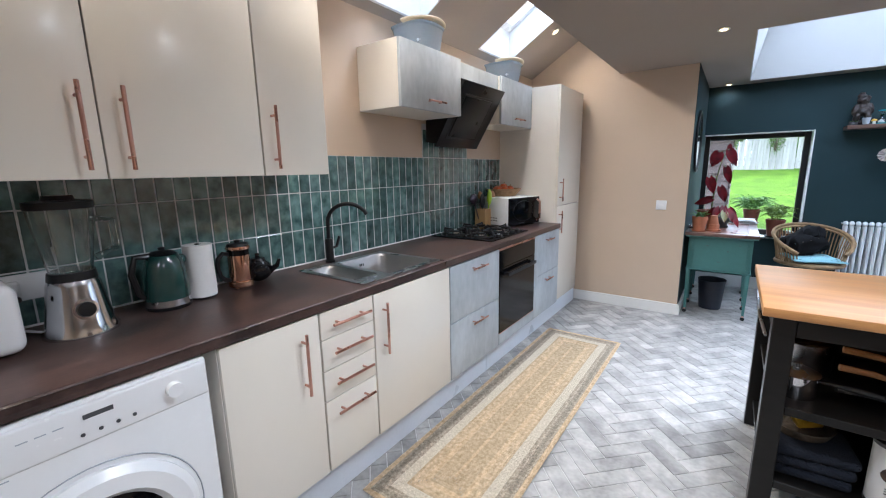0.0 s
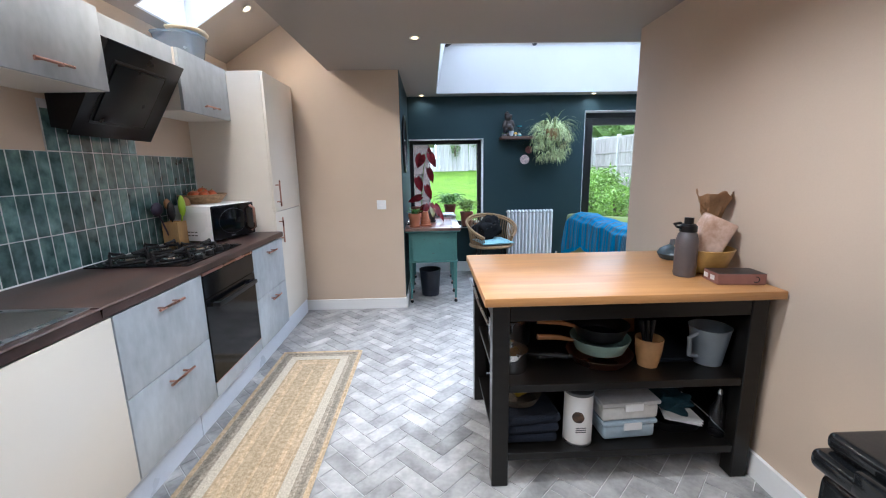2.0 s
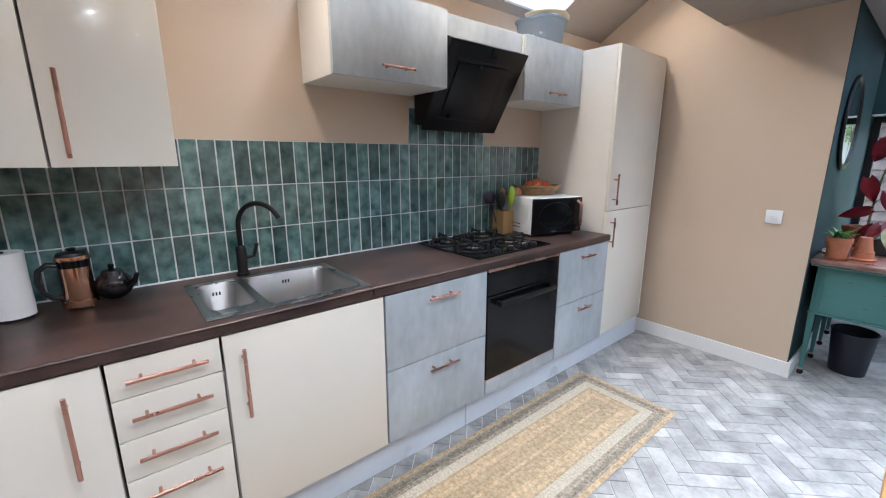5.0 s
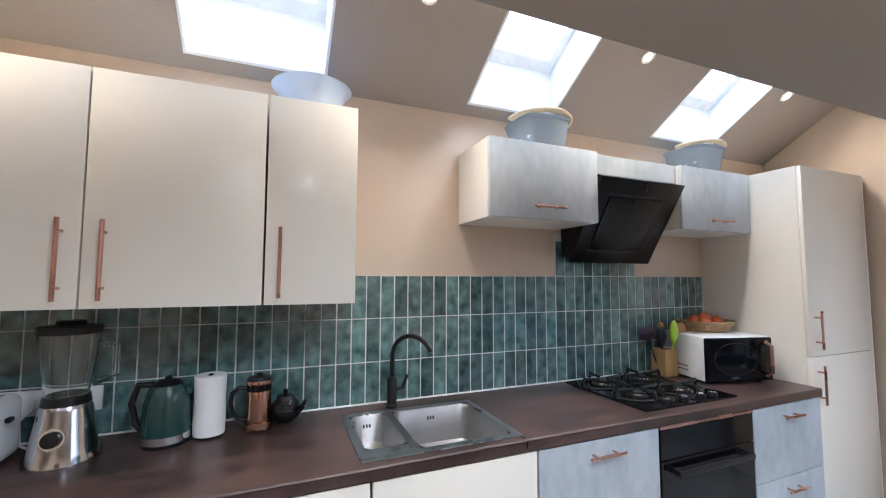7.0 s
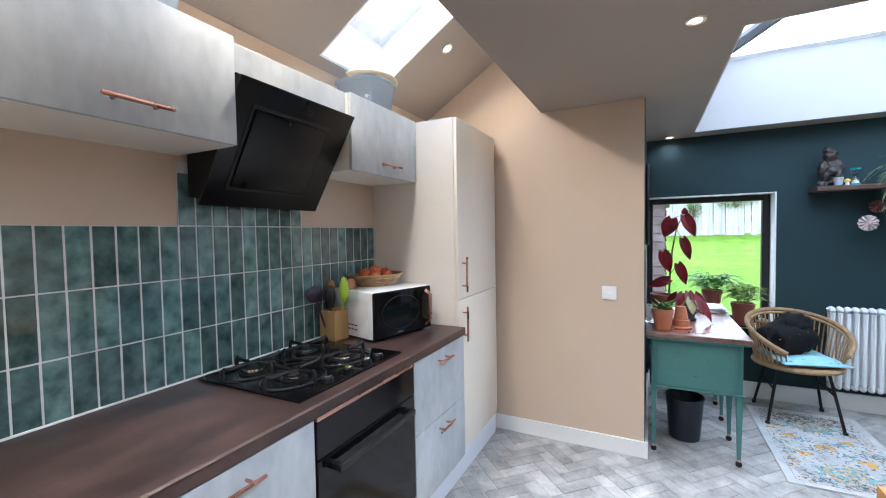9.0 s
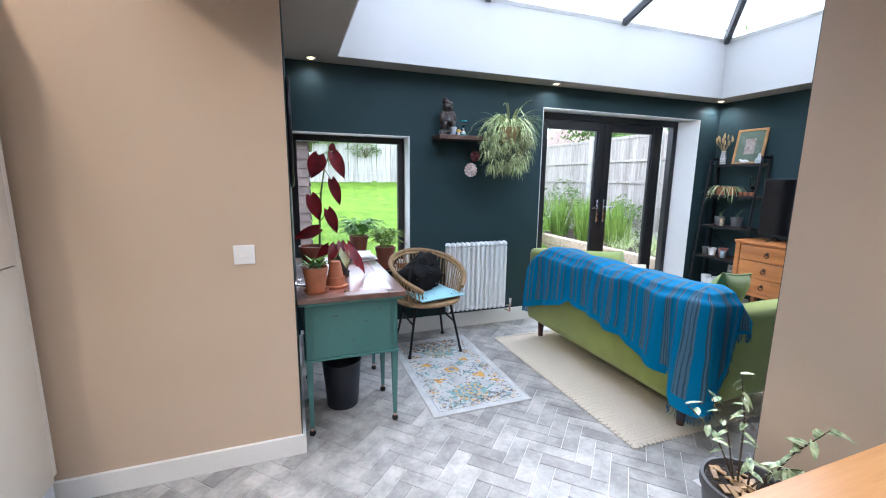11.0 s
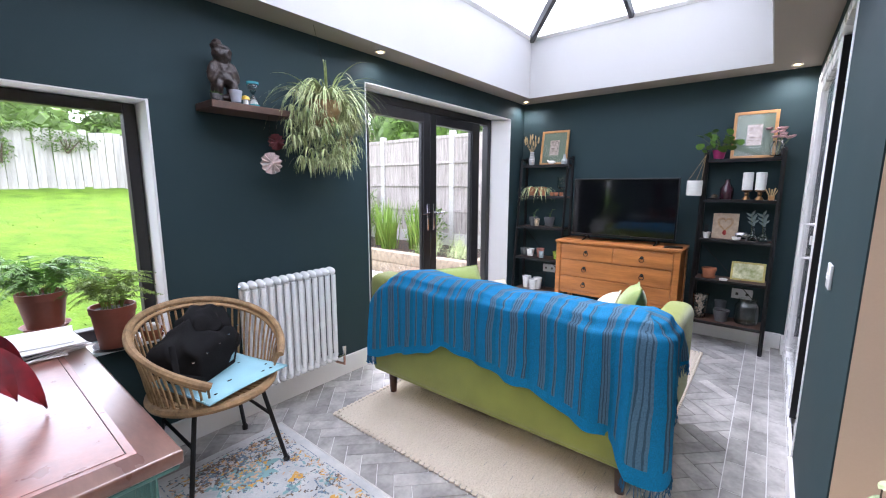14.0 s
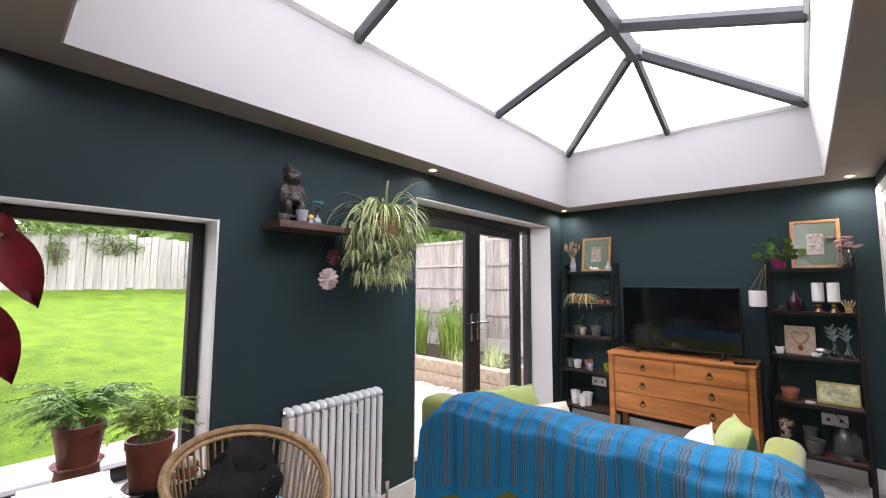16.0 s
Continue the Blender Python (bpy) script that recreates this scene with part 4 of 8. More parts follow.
for k in range(2):
    y = 0.155 + k * (SL - 0.31) / 2
    part("seat_cushion", box(0.22, SD + 0.03, y, y + (SL - 0.31) / 2 - 0.006, 0.362, 0.50, 0.04, 3), SOFAG, so)
    part("back_cushion", box(0.195, 0.36, y + 0.01, y + (SL - 0.31) / 2 - 0.012, 0.502, 0.745, 0.05, 4), SOFAG, so)
for x, y in ((0.09, 0.12), (0.09, SL - 0.12), (SD - 0.08, 0.12), (SD - 0.08, SL - 0.12)):
    part("leg", lathe([(0.020, -0.001), (0.030, 0.15), (0, 0.15)], 14, m=Matrix.Translation((x, y, 0))), WALNUTLEG, so)

BL, GR, DK = (0.007, 0.30, 0.60), (0.13, 0.27, 0.40), (0.06, 0.14, 0.21)
BD = (0.006, 0.26, 0.50)
bands, pos = [], 0.0
for w, c in ((0.15, BL), (0.012, DK), (0.02, GR), (0.012, DK), (0.024, GR), (0.012, DK), (0.03, GR), (0.06, BD), (0.05, BL), (0.012, GR), (0.012, DK), (0.02, GR), (0.11, BL), (0.03, BD), (0.02, GR), (0.012, DK), (0.025, GR), (0.012, DK), (0.03, GR), (0.012, DK), (0.02, GR), (0.09, BL), (0.012, DK), (0.018, GR), (0.012, DK), (0.05, BD)):
    bands.append((pos, c))
    pos += w
THROW = stripe_mat("blue_striped_woven_throw", [(p / pos, c) for p, c in bands], 7, 0, weave=220, border=0.976)


def hem(s):
    pts = [(0.0, 0.27), (0.09, 0.285), (0.3, 0.36), (0.51, 0.42), (0.57, 0.47), (0.92, 0.425), (1.17, 0.376), (1.34, 0.335), (1.47, 0.265), (1.53, 0.17), (1.60, 0.165), (1.66, 0.23), (1.73, 0.40), (1.80, 0.58), (2.15, 0.64)]
    for (a, za), (b, zb) in zip(pts, pts[1:]):
        if s <= b:
            return za + (zb - za) * (s - a) / (b - a)
    return pts[-1][1]


def throw_point(u, v):
    s = u * 1.90
    r = 0.07
    # the outline of back and arm, from the garden end, with a rounded corner
    if s < 1.54:
        p, nrm = Vector((0, 1.60 - s)), Vector((-1, 0))
    elif s < 1.65:
        a = (s - 1.54) / 0.11 * math.pi / 2
        p, nrm = Vector((r - r * math.cos(a), 0.05 - r * math.sin(a) + 0.0)), Vector((-math.cos(a), -math.sin(a)))
    else:
        p, nrm = Vector((r + s - 1.65, -0.02)), Vector((0, -1))
    top = 0.805 if s < 1.80 else 0.805 - 0.115 * min(1, (s - 1.80) / 0.1)
    if s < 0.2:
        top -= 0.15 * (1 - s / 0.2) ** 2
    path = [(-0.37, top - 0.08), (-0.27, top - 0.015), (-0.10, top + 0.01), (-0.03, top - 0.012), (0.012, top - 0.06), (0.014, hem(s))]
    k = v * 5
    i = min(int(k), 4)
    f = k - i
    o, z = path[i][0] + (path[i + 1][0] - path[i][0]) * f, path[i][1] + (path[i + 1][1] - path[i][1]) * f
    fall = max(0, v - 0.75) * 4
    rip = 0.016 * math.sin(s * 16 + 1.3 * math.sin(s * 5)) + 0.011 * math.sin(s * 37 + 2) + 0.02 * noise.noise(Vector((s * 3, v * 3, 0)))
    o += fall * (0.018 + rip) + 0.012 + 0.012 * noise.noise(Vector((s * 6, v * 5, 4))) + 0.006 * noise.noise(Vector((s * 19, v * 7, 8)))
    if s > 1.1:
        o += fall * min(1, (s - 1.1) * 3) * (0.0 + 0.02 * math.sin(s * 27 + v * 3) + 0.012 * math.sin(s * 51 + 1))
    z += 0.02 * noise.noise(Vector((s * 5, v * 2, 9)))
    q = p + nrm * o
    return Vector((1.63 + q.x, 3.61 + q.y, max(0.03, z + 0.012)))


tg = thing("throw_blanket", "bright blue and grey striped woven throw draped over the sofa's back", "throw")
bm = uv_grid(throw_point, 210, 46)
solid(bm, -0.004)
part("cloth", bm, THROW, tg, angle=80)
bm = bmesh.new()
for k in range(150):
    u = R.random() * 0.045 if k < 50 else R.uniform(0.80, 1.0)
    a = throw_point(u, 1.0)
    tube([a, a + Vector((R.uniform(-0.01, 0.004), R.uniform(-0.006, 0.006), -0.02)), a + Vector((R.uniform(-0.014, 0.004), R.uniform(-0.01, 0.01), -0.045 if a.z > 0.08 else -0.02))], 0.0016, 3, bm)
tagged(part("fringe", bm, mat("blue_fringe_yarn", (0.02, 0.16, 0.32), 0.9, var=0.3), tg), kind="stuff")


def pillow(m, label, material, sx=0.42, sy=0.42, t=0.13):
    p = thing("cushion", label, "cushion", m)

    def f(side):
        def g(u, v):
            a, b = 2 * u - 1, 2 * v - 1
            e = (1 - a ** 4) * (1 - b ** 4)
            k = 1 - 0.06 * (1 - abs(a)) * abs(b) ** 3
            return Vector((a * sx / 2 * (1 - 0.05 * (1 - b * b)), b * sy / 2 * (1 - 0.05 * (1 - a * a)), side * t / 2 * max(0, e) ** 0.6 + 0.004 * noise.noise(Vector((a * 3, b * 3, side)))))
        return g
    bm = grid(f(1), 18, 18)
    grid(f(-1), 18, 18, bm)
    bmesh.ops.remove_doubles(bm, verts=bm.verts, dist=0.004)
    bmesh.ops.recalc_face_normals(bm, faces=bm.faces)
    part("cover", bm, material, p, angle=60)
    q = [(-sx / 2, -sy / 2), (sx / 2, -sy / 2), (sx / 2, sy / 2), (-sx / 2, sy / 2)]
    pts = [(q[k][0] * (1 - j / 6) + q[(k + 1) % 4][0] * j / 6, q[k][1] * (1 - j / 6) + q[(k + 1) % 4][1] * j / 6, 0) for k in range(4) for j in range(6)]
    pts = [(x * (1 - 0.05 * (1 - (2 * y / sy) ** 2)), y * (1 - 0.05 * (1 - (2 * x / sx) ** 2)), 0) for x, y, _ in pts]
    part("piping", tube(pts, 0.005, 6, closed=True), material, p)
    return p


pillow(Matrix.Translation((2.10, 3.86, 0.645)) @ pose(0, 0, 0, 72, 0, 192) @ pose(0, 0, 0, 0, 0, 8), "sage green square cushion leaning on the sofa's arm", CUSHG)
pillow(Matrix.Translation((2.16, 4.93, 0.60)) @ pose(0, 0, 0, 50, 0, -25), "sage green square cushion at the garden end", CUSHG)
pillow(Matrix.Translation((2.16, 4.02, 0.60)) @ pose(0, 0, 0, 55, 0, 190), "cream patterned cushion on the sofa", CUSHC, 0.38, 0.36)
pillow(Matrix.Translation((2.24, 4.74, 0.56)) @ pose(0, 0, 0, 45, 0, -30), "cream patterned cushion beside the green one", CUSHC, 0.36, 0.34)

# ---- rugs ----
BEIGERUG = mat("cream_braided_jute", (0.80, 0.72, 0.60), 0.95, var=0.05, scale=180, bump=0.25, bscale=120, alt=(0.66, 0.59, 0.48))
rg = thing("area_rug", "cream braided jute rug with a knotted edge under the sofa", "rug", at(1.33, 3.665, 0.001))
bm = bmesh.new()
n_rows = 62
for k in range(n_rows):
    y = 0.02 + k * (1.50 / (n_rows - 1))
    pts = [(x, y + 0.003 * math.sin(x * 40 + k), 0.004 + 0.0015 * math.sin(x * 110 + k * 2)) for x in [2.38 * j / 40 for j in range(41)]]
    tube(pts, 0.0135, 5, bm, flat=0.45)
part("weave", bm, BEIGERUG, rg, angle=80)
bm = bmesh.new()
edge = [(2.38 * k / 80, -0.005) for k in range(81)] + [(2.38 * k / 80, 1.545) for k in range(81)] + [(-0.012, 1.54 * k / 50) for k in range(51)] + [(2.395, 1.54 * k / 50) for k in range(51)]
for x, y in edge:
    blob(0.016, 0.016, 0.008, Matrix.Translation((x, y, 0.006)), bm, sub=1)
part("knotted_edge", bm, BEIGERUG, rg)

jm = [mat("golden_jute_braid", (0.78, 0.63, 0.42), 0.95, var=0.12, scale=60, bump=0.4, bscale=160, rnd=0.12, alt=(0.52, 0.37, 0.20)), mat("grey_jute_braid", (0.64, 0.55, 0.41), 0.95, var=0.12, scale=70, bump=0.4, bscale=160, rnd=0.2, alt=(0.27, 0.22, 0.16)), mat("pale_jute_braid", (0.82, 0.75, 0.62), 0.95, var=0.10, scale=90, bump=0.4, bscale=160, alt=(0.60, 0.52, 0.39))]
jr = thing("runner_rug", "rectangular braided jute runner with pale and grey borders", "rug", at(-1.165, 1.0, 0.001))
RW_, RL_ = 0.595, 2.22


def braid(i, bm):
    d = 0.008 + i * 0.0125
    x0_, x1_, y0_, y1_ = d, RW_ - d, d, RL_ - d
    pts = []
    for (ax, ay), (bx, by) in (((x0_, y0_), (x1_, y0_)), ((x1_, y0_), (x1_, y1_)), ((x1_, y1_), (x0_, y1_)), ((x0_, y1_), (x0_, y0_))):
        nn = max(2, int(math.hypot(bx - ax, by - ay) / 0.05))
        pts += [(ax + (bx - ax) * j / nn, ay + (by - ay) * j / nn, 0.005 + 0.001 * ((i + j) % 2)) for j in range(nn)]
    tube(pts, 0.0072, 5, bm, closed=True, flat=0.7)


for nm, idx, mt in (("outer_border", range(0, 2), 0), ("grey_border", range(2, 7), 1), ("inner_border", (7, 8, 9, 10), 2), ("jute_field", (11, 12, 13, 14, 15, 16, 17, 18, 19, 20, 21, 22, 23), 0)):
    bm = bmesh.new()
    for i in idx:
        braid(i, bm)
    part(nm, bm, jm[mt], jr, angle=80)

# patterned rug: a faded, worn floral print with a medallion and broken borders
def worn_print(name, base, wear=0.5):
    """Ink that has worn through to the pale pile in fine patches."""
    m, n, l, p = node_mat(name)
    tc = n.new("ShaderNodeTexCoord")
    a, b = n.new("ShaderNodeTexNoise"), n.new("ShaderNodeTexNoise")
    a.inputs["Scale"].default_value, a.inputs["Detail"].default_value = 55, 6
    b.inputs["Scale"].default_value, b.inputs["Detail"].default_value = 11, 5
    l.new(tc.outputs["Object"], a.inputs[0]), l.new(tc.outputs["Object"], b.inputs[0])
    s = n.new("ShaderNodeMath")
    s.operation, s.inputs[1].default_value = "MULTIPLY_ADD", 0.8
    l.new(b.outputs[0], s.inputs[0]), l.new(a.outputs[0], s.inputs[2])
    r = n.new("ShaderNodeValToRGB")
    r.color_ramp.elements[0].position, r.color_ramp.elements[1].position = 1.0 - 0.3 * wear, 1.08 - 0.3 * wear
    r.color_ramp.elements[0].color, r.color_ramp.elements[1].color = (*base, 1), (0.60, 0.60, 0.58, 1)
    l.new(s.outputs[0], r.inputs[0]), l.new(r.outputs[0], p.inputs["Base Color"])
    p.inputs["Roughness"].default_value = 0.95
    return m


PRINT = mat("pale_grey_rug_pile", (0.66, 0.66, 0.64), 0.95, var=0.1, scale=9, bump=0.15, bscale=220, alt=(0.48, 0.50, 0.51))
OCH, OCHP, TEALP, BLUP, DKP = worn_print("ochre_print", (0.68, 0.38, 0.08), 0.1), worn_print("peach_print", (0.62, 0.42, 0.27), 0.1), worn_print("teal_print", (0.24, 0.42, 0.43), 0.1), worn_print("slate_blue_print", (0.17, 0.24, 0.32), 0.0), worn_print("charcoal_print", (0.11, 0.11, 0.12), 0.0)
BRNP = worn_print("brown_print", (0.20, 0.135, 0.09), 0.1)
pr = thing("patterned_rug", "small faded floral rug in grey, teal and ochre", "rug", at(0.428, 4.25, 0.001))
part("rug_face", grid(lambda u, v: Vector((u * 0.645, v * 1.12, 0.006 + 0.001 * noise.noise(Vector((u * 3, v * 5, 0))))), 20, 34), PRINT, pr)
BIND = mat("cream_rug_binding", (0.66, 0.65, 0.62), 0.9, var=0.1, bump=0.05)
part("binding", tube([(0, 0, 0.004), (0.645, 0, 0.004), (0.645, 1.12, 0.004), (0, 1.12, 0.004)], 0.005, 6, closed=True), BIND, pr)
RR = random.Random(31)
prints = {}


def ink(key):
    return prints.setdefault(key, bmesh.new())


def patch(key, cx, cy, rx, ry, lobes=5, depth=0.3, lift=0.0):
    """One flat printed shape with a lobed, uneven outline."""
    bm, n, ph = ink(key), 26, RR.uniform(0, 6.28)
    vs = []
    for k in range(n):
        a = 2 * math.pi * k / n
        q = (1 - depth + depth * math.cos(a * lobes + ph)) * (1 + 0.25 * noise.noise(Vector((cx * 40 + math.cos(a) * 2, cy * 40 + math.sin(a) * 2, 1))))
        x, y = cx + rx * q * math.cos(a), cy + ry * q * math.sin(a)
        vs.append(bm.verts.new((min(0.636, max(0.009, x)), min(1.111, max(0.009, y)), 0.0074 + lift)))
    bm.faces.new(vs)


def line(key, ax, ay, bx, by, w, lift=0.0):
    """A broken printed line."""
    n = max(2, int(math.hypot(bx - ax, by - ay) / 0.022))
    for k in range(n):
        if RR.random() < 0.72:
            f = (k + 0.5) / n
            patch(key, ax + (bx - ax) * f, ay + (by - ay) * f, max(w, abs(bx - ax) / n * 0.5), max(w, abs(by - ay) / n * 0.5), 4, 0.2, lift)


def scatter(n, x0, x1, y0, y1, keys, small, big):
    for k in range(n):
        patch(RR.choice(keys), RR.uniform(x0, x1), RR.uniform(y0, y1), RR.uniform(small, big) * 1.55, RR.uniform(small, big) * 1.55, RR.choice((2, 3, 4)), 0.45, RR.uniform(0.0006, 0.0014))


def rosette(cx, cy, r):
    """A round medallion of petals, dots and a dark heart."""
    for ring, n, key, q in ((0.95, 22, "charcoal", 0.07), (0.78, 14, "ochre", 0.15), (0.62, 18, "slate", 0.07), (0.45, 10, "peach", 0.16), (0.30, 12, "charcoal", 0.06), (0.16, 6, "ochre", 0.10)):
        for k in range(n):
            if RR.random() < 0.82:
                a = 2 * math.pi * k / n + RR.uniform(-0.08, 0.08)
                patch(key, cx + r * ring * math.cos(a), cy + r * ring * math.sin(a), r * q, r * q, 3, 0.35, 0.0006)
    patch("slate", cx, cy, r * 0.13, r * 0.13, 5, 0.3, 0.001)


def panel(cx, cy, w, h):
    """A small framed square with a blue heart."""
    for sx, sy, lx_, ly_ in ((-1, 0, 0, 1), (1, 0, 0, 1), (0, -1, 1, 0), (0, 1, 1, 0)):
        line("brown", cx + sx * w - lx_ * w, cy + sy * h - ly_ * h, cx + sx * w + lx_ * w, cy + sy * h + ly_ * h, 0.006, 0.0008)
    patch("ochre", cx, cy, w * 0.85, h * 0.85, 4, 0.1, 0.0002)
    patch("slate", cx, cy, w * 0.42, h * 0.42, 5, 0.3, 0.0009)
    for k in range(16):
        a = k * math.pi / 8
        patch("charcoal", cx + w * 0.68 * math.cos(a), cy + h * 0.68 * math.sin(a), 0.006, 0.006, 3, 0.4, 0.0011)


for x in (0.045, 0.60):
    line("slate", x, 0.04, x, 1.08, 0.003)
for y in (0.045, 1.075):
    line("charcoal", 0.05, y, 0.595, y, 0.003)
for cx, cy in ((0.32, 0.20), (0.32, 0.86)):
    patch("teal", cx, cy, 0.19, 0.13, 8, 0.2)
    rosette(cx, cy, 0.125)
panel(0.31, 0.53, 0.075, 0.055)
for x, y, q in ((0.47, 0.40, 0.055), (0.17, 0.40, 0.05), (0.46, 0.66, 0.045), (0.16, 0.65, 0.045), (0.10, 0.27, 0.03), (0.54, 0.29, 0.03), (0.13, 0.80, 0.035), (0.52, 0.78, 0.03)):
    patch("ochre", x, y, q, q * 0.85, 3, 0.25, 0.0002)
    scatter(9, x - q, x + q, y - q, y + q, ("charcoal", "slate", "brown"), 0.003, 0.007)
for x, y in ((0.22, 0.47), (0.40, 0.46), (0.21, 0.60), (0.41, 0.61), (0.10, 0.52), (0.54, 0.53)):
    patch("teal", x, y, 0.05, 0.035, 4, 0.35)
    scatter(12, x - 0.05, x + 0.05, y - 0.035, y + 0.035, ("slate", "charcoal", "slate"), 0.003, 0.009)
for x0_, x1_, y0_, y1_ in ((0.06, 0.59, 0.05, 0.12), (0.06, 0.59, 0.98, 1.06), (0.055, 0.11, 0.12, 0.98), (0.53, 0.59, 0.12, 0.98)):
    m_ = int((x1_ - x0_) * (y1_ - y0_) * 3200)
    scatter(m_, x0_, x1_, y0_, y1_, ("charcoal", "brown", "slate", "peach", "ochre", "teal"), 0.003, 0.011)
scatter(230, 0.12, 0.53, 0.90, 1.05, ("brown", "charcoal", "brown", "peach", "slate"), 0.004, 0.014)
scatter(150, 0.12, 0.53, 0.06, 0.16, ("brown", "charcoal", "peach", "slate", "teal"), 0.003, 0.011)
scatter(420, 0.11, 0.54, 0.12, 0.98, ("charcoal", "slate", "teal", "teal", "peach", "slate", "brown"), 0.003, 0.010)
for key, mt in (("teal", TEALP), ("peach", OCHP), ("ochre", OCH), ("slate", BLUP), ("charcoal", DKP), ("brown", BRNP)):
    tagged(part(key + "_print", prints[key], mt, pr, smooth=False), kind="stuff")

# ---- desk ----
LEATHER = mat("worn_rust_leather", (0.27, 0.115, 0.09), 0.3, var=0.25, scale=16, bump=0.03, bscale=90, coat=0.5, alt=(0.17, 0.07, 0.055))
LEATHER.node_tree.nodes["Principled BSDF"].inputs["Coat Roughness"].default_value = 0.25
dk = thing("desk", "teal painted writing desk with a worn polished top and castors", "desk", at(-0.275, 4.235, 0))
part("desktop", box(-0.012, 0.535, 0.0, 1.10, 0.755, 0.785, 0.006, 3), MAHOG, dk)
part("leather_inset", box(0.055, 0.470, 0.06, 1.04, 0.7851, 0.7856, 0), LEATHER, dk, "worn rust-pink tooled leather inset")
part("tooled_line", tube([(0.07, 0.075, 0.7856), (0.455, 0.075, 0.7856), (0.455, 1.025, 0.7856), (0.07, 1.025, 0.7856)], 0.0013, 4, closed=True), DARKWOOD, dk)
part("desktop_edge", box(-0.006, 0.528, 0.006, 1.094, 0.742, 0.7545, 0.004), TEAL, dk)
for ya, yb in ((0.06, 0.44), (0.72, 1.06)):
    part("pedestal", box(0.02, 0.50, ya, yb, 0.44, 0.7415, 0.004), TEAL, dk)
    part("moulding", box(0.012, 0.508, ya - 0.008, yb + 0.008, 0.428, 0.44, 0.004, 2), TEAL, dk)
    for x in (0.02, 0.455):
        bm = bmesh.new()
        for k in range(5):
            box(x + 0.004 + k * 0.0085, x + 0.009 + k * 0.0085, ya - 0.004, ya - 0.0005, 0.46, 0.72, 0.001, bm=bm)
        part("reeding", bm, TEAL, dk)
    for x in (0.035, 0.485):
        for y in (ya + 0.02, yb - 0.02):
            lg = part("leg", lathe([(0.0, 0.045), (0.013, 0.045), (0.024, 0.428), (0, 0.428)], 4, m=Matrix.Translation((x, y, 0)) @ pose(0, 0, 0, 0, 0, 45)), TEAL, dk)
            part("castor", lathe([(0, -0.008), (0.016, -0.008), (0.018, 0), (0.016, 0.008), (0, 0.008)], 14, m=Matrix.Translation((x, y, 0.0185)) @ pose(0, 0, 0, 90, 0, 0)), BLACKMETAL, lg)
            part("castor_fork", box(x - 0.008, x + 0.008, y - 0.012, y + 0.012, 0.034, 0.048, 0.002), COPPER, lg)
part("apron", box(0.03, 0.49, 0.442, 0.718, 0.62, 0.7415, 0.003), TEAL, dk)
for cx, cz in ((0.16, 0.66), (0.32, 0.62), (0.40, 0.68), (0.25, 0.52)):
    part("chip", box(cx, cx + R.uniform(0.01, 0.025), 0.0593, 0.0598, cz, cz + 0.003, 0), DARKWOOD, dk, "chip in the teal paint")

# ---- rattan chair ----
ch = thing("rattan_chair", "natural rattan tub chair with black metal legs", "chair", at(0.712, 5.265, 0, 14))
SZ = 0.43


def rim(a, r, z):
    return Vector((r * math.sin(a) * 1.02, -r * 0.95 * math.cos(a), z))


def back_z(a):
    k = (1 - math.cos(a)) / 2
    return SZ + 0.02 + 0.315 * k ** 0.55


def arc(n, a0=0.62):
    return [a0 + (2 * math.pi - 2 * a0) * k / (n - 1) for k in range(n)]


part("top_rail", tube([rim(a, 0.298, back_z(a)) for a in arc(40)], 0.016, 8), RATTAN, ch)
part("top_rail", tube([rim(a, 0.286, back_z(a) - 0.024) for a in arc(40, 0.68)], 0.010, 8), RATTAN, ch)
for a in arc(46, 0.66):
    part("cane", tube([rim(a, 0.245, SZ - 0.012), rim(a, 0.268, SZ + (back_z(a) - SZ) * 0.5), rim(a, 0.296, back_z(a))], 0.0052, 5), RATTAN, ch)
part("seat_rim", tube([rim(2 * math.pi * k / 40, 0.25, SZ - 0.012) for k in range(40)], 0.02, 8, closed=True), RATTAN, ch)
for k in range(17):
    x = -0.225 + k * 0.028
    h = 0.235 * math.sqrt(max(0.01, 1 - (x / 0.25) ** 2))
    part("seat_cane", tube([(x, -h, SZ - 0.008), (x, 0, SZ - 0.016), (x, h, SZ - 0.008)], 0.012, 5), RATTAN, ch)
for sx, sy in ((-1, -1), (1, -1), (-1, 1), (1, 1)):
    fx, fy = sx * 0.205 + sy * 0.05, sy * 0.205 - sx * 0.05
    lg = part("leg", tube([(fx * 0.66, fy * 0.66, SZ - 0.03), (fx * 0.70, fy * 0.70, SZ - 0.06), (fx, fy, 0.01)], 0.010, 8), BLACKMETAL, ch)
    part("foot", lathe([(0, 0.0), (0.015, 0.0), (0.015, 0.02), (0.011, 0.025), (0, 0.025)], 12, m=Matrix.Translation((fx, fy, 0.0))), BLACKPLASTIC, lg)
for sx in (-1, 1):
    q = [((sx * 0.205 + sy * 0.05) * 0.8, (sy * 0.205 - sx * 0.05) * 0.8, 0.25) for sy in (-1, 1)]
    part("stretcher", tube(q, 0.008, 6), BLACKMETAL, ch)
sc = pillow(Matrix.Translation((0.728, 5.235, SZ + 0.035)) @ pose(0, 0, 0, 0, 0, 14), "pale blue seat cushion printed with small birds", LIGHTBLUE, 0.40, 0.40, 0.06)
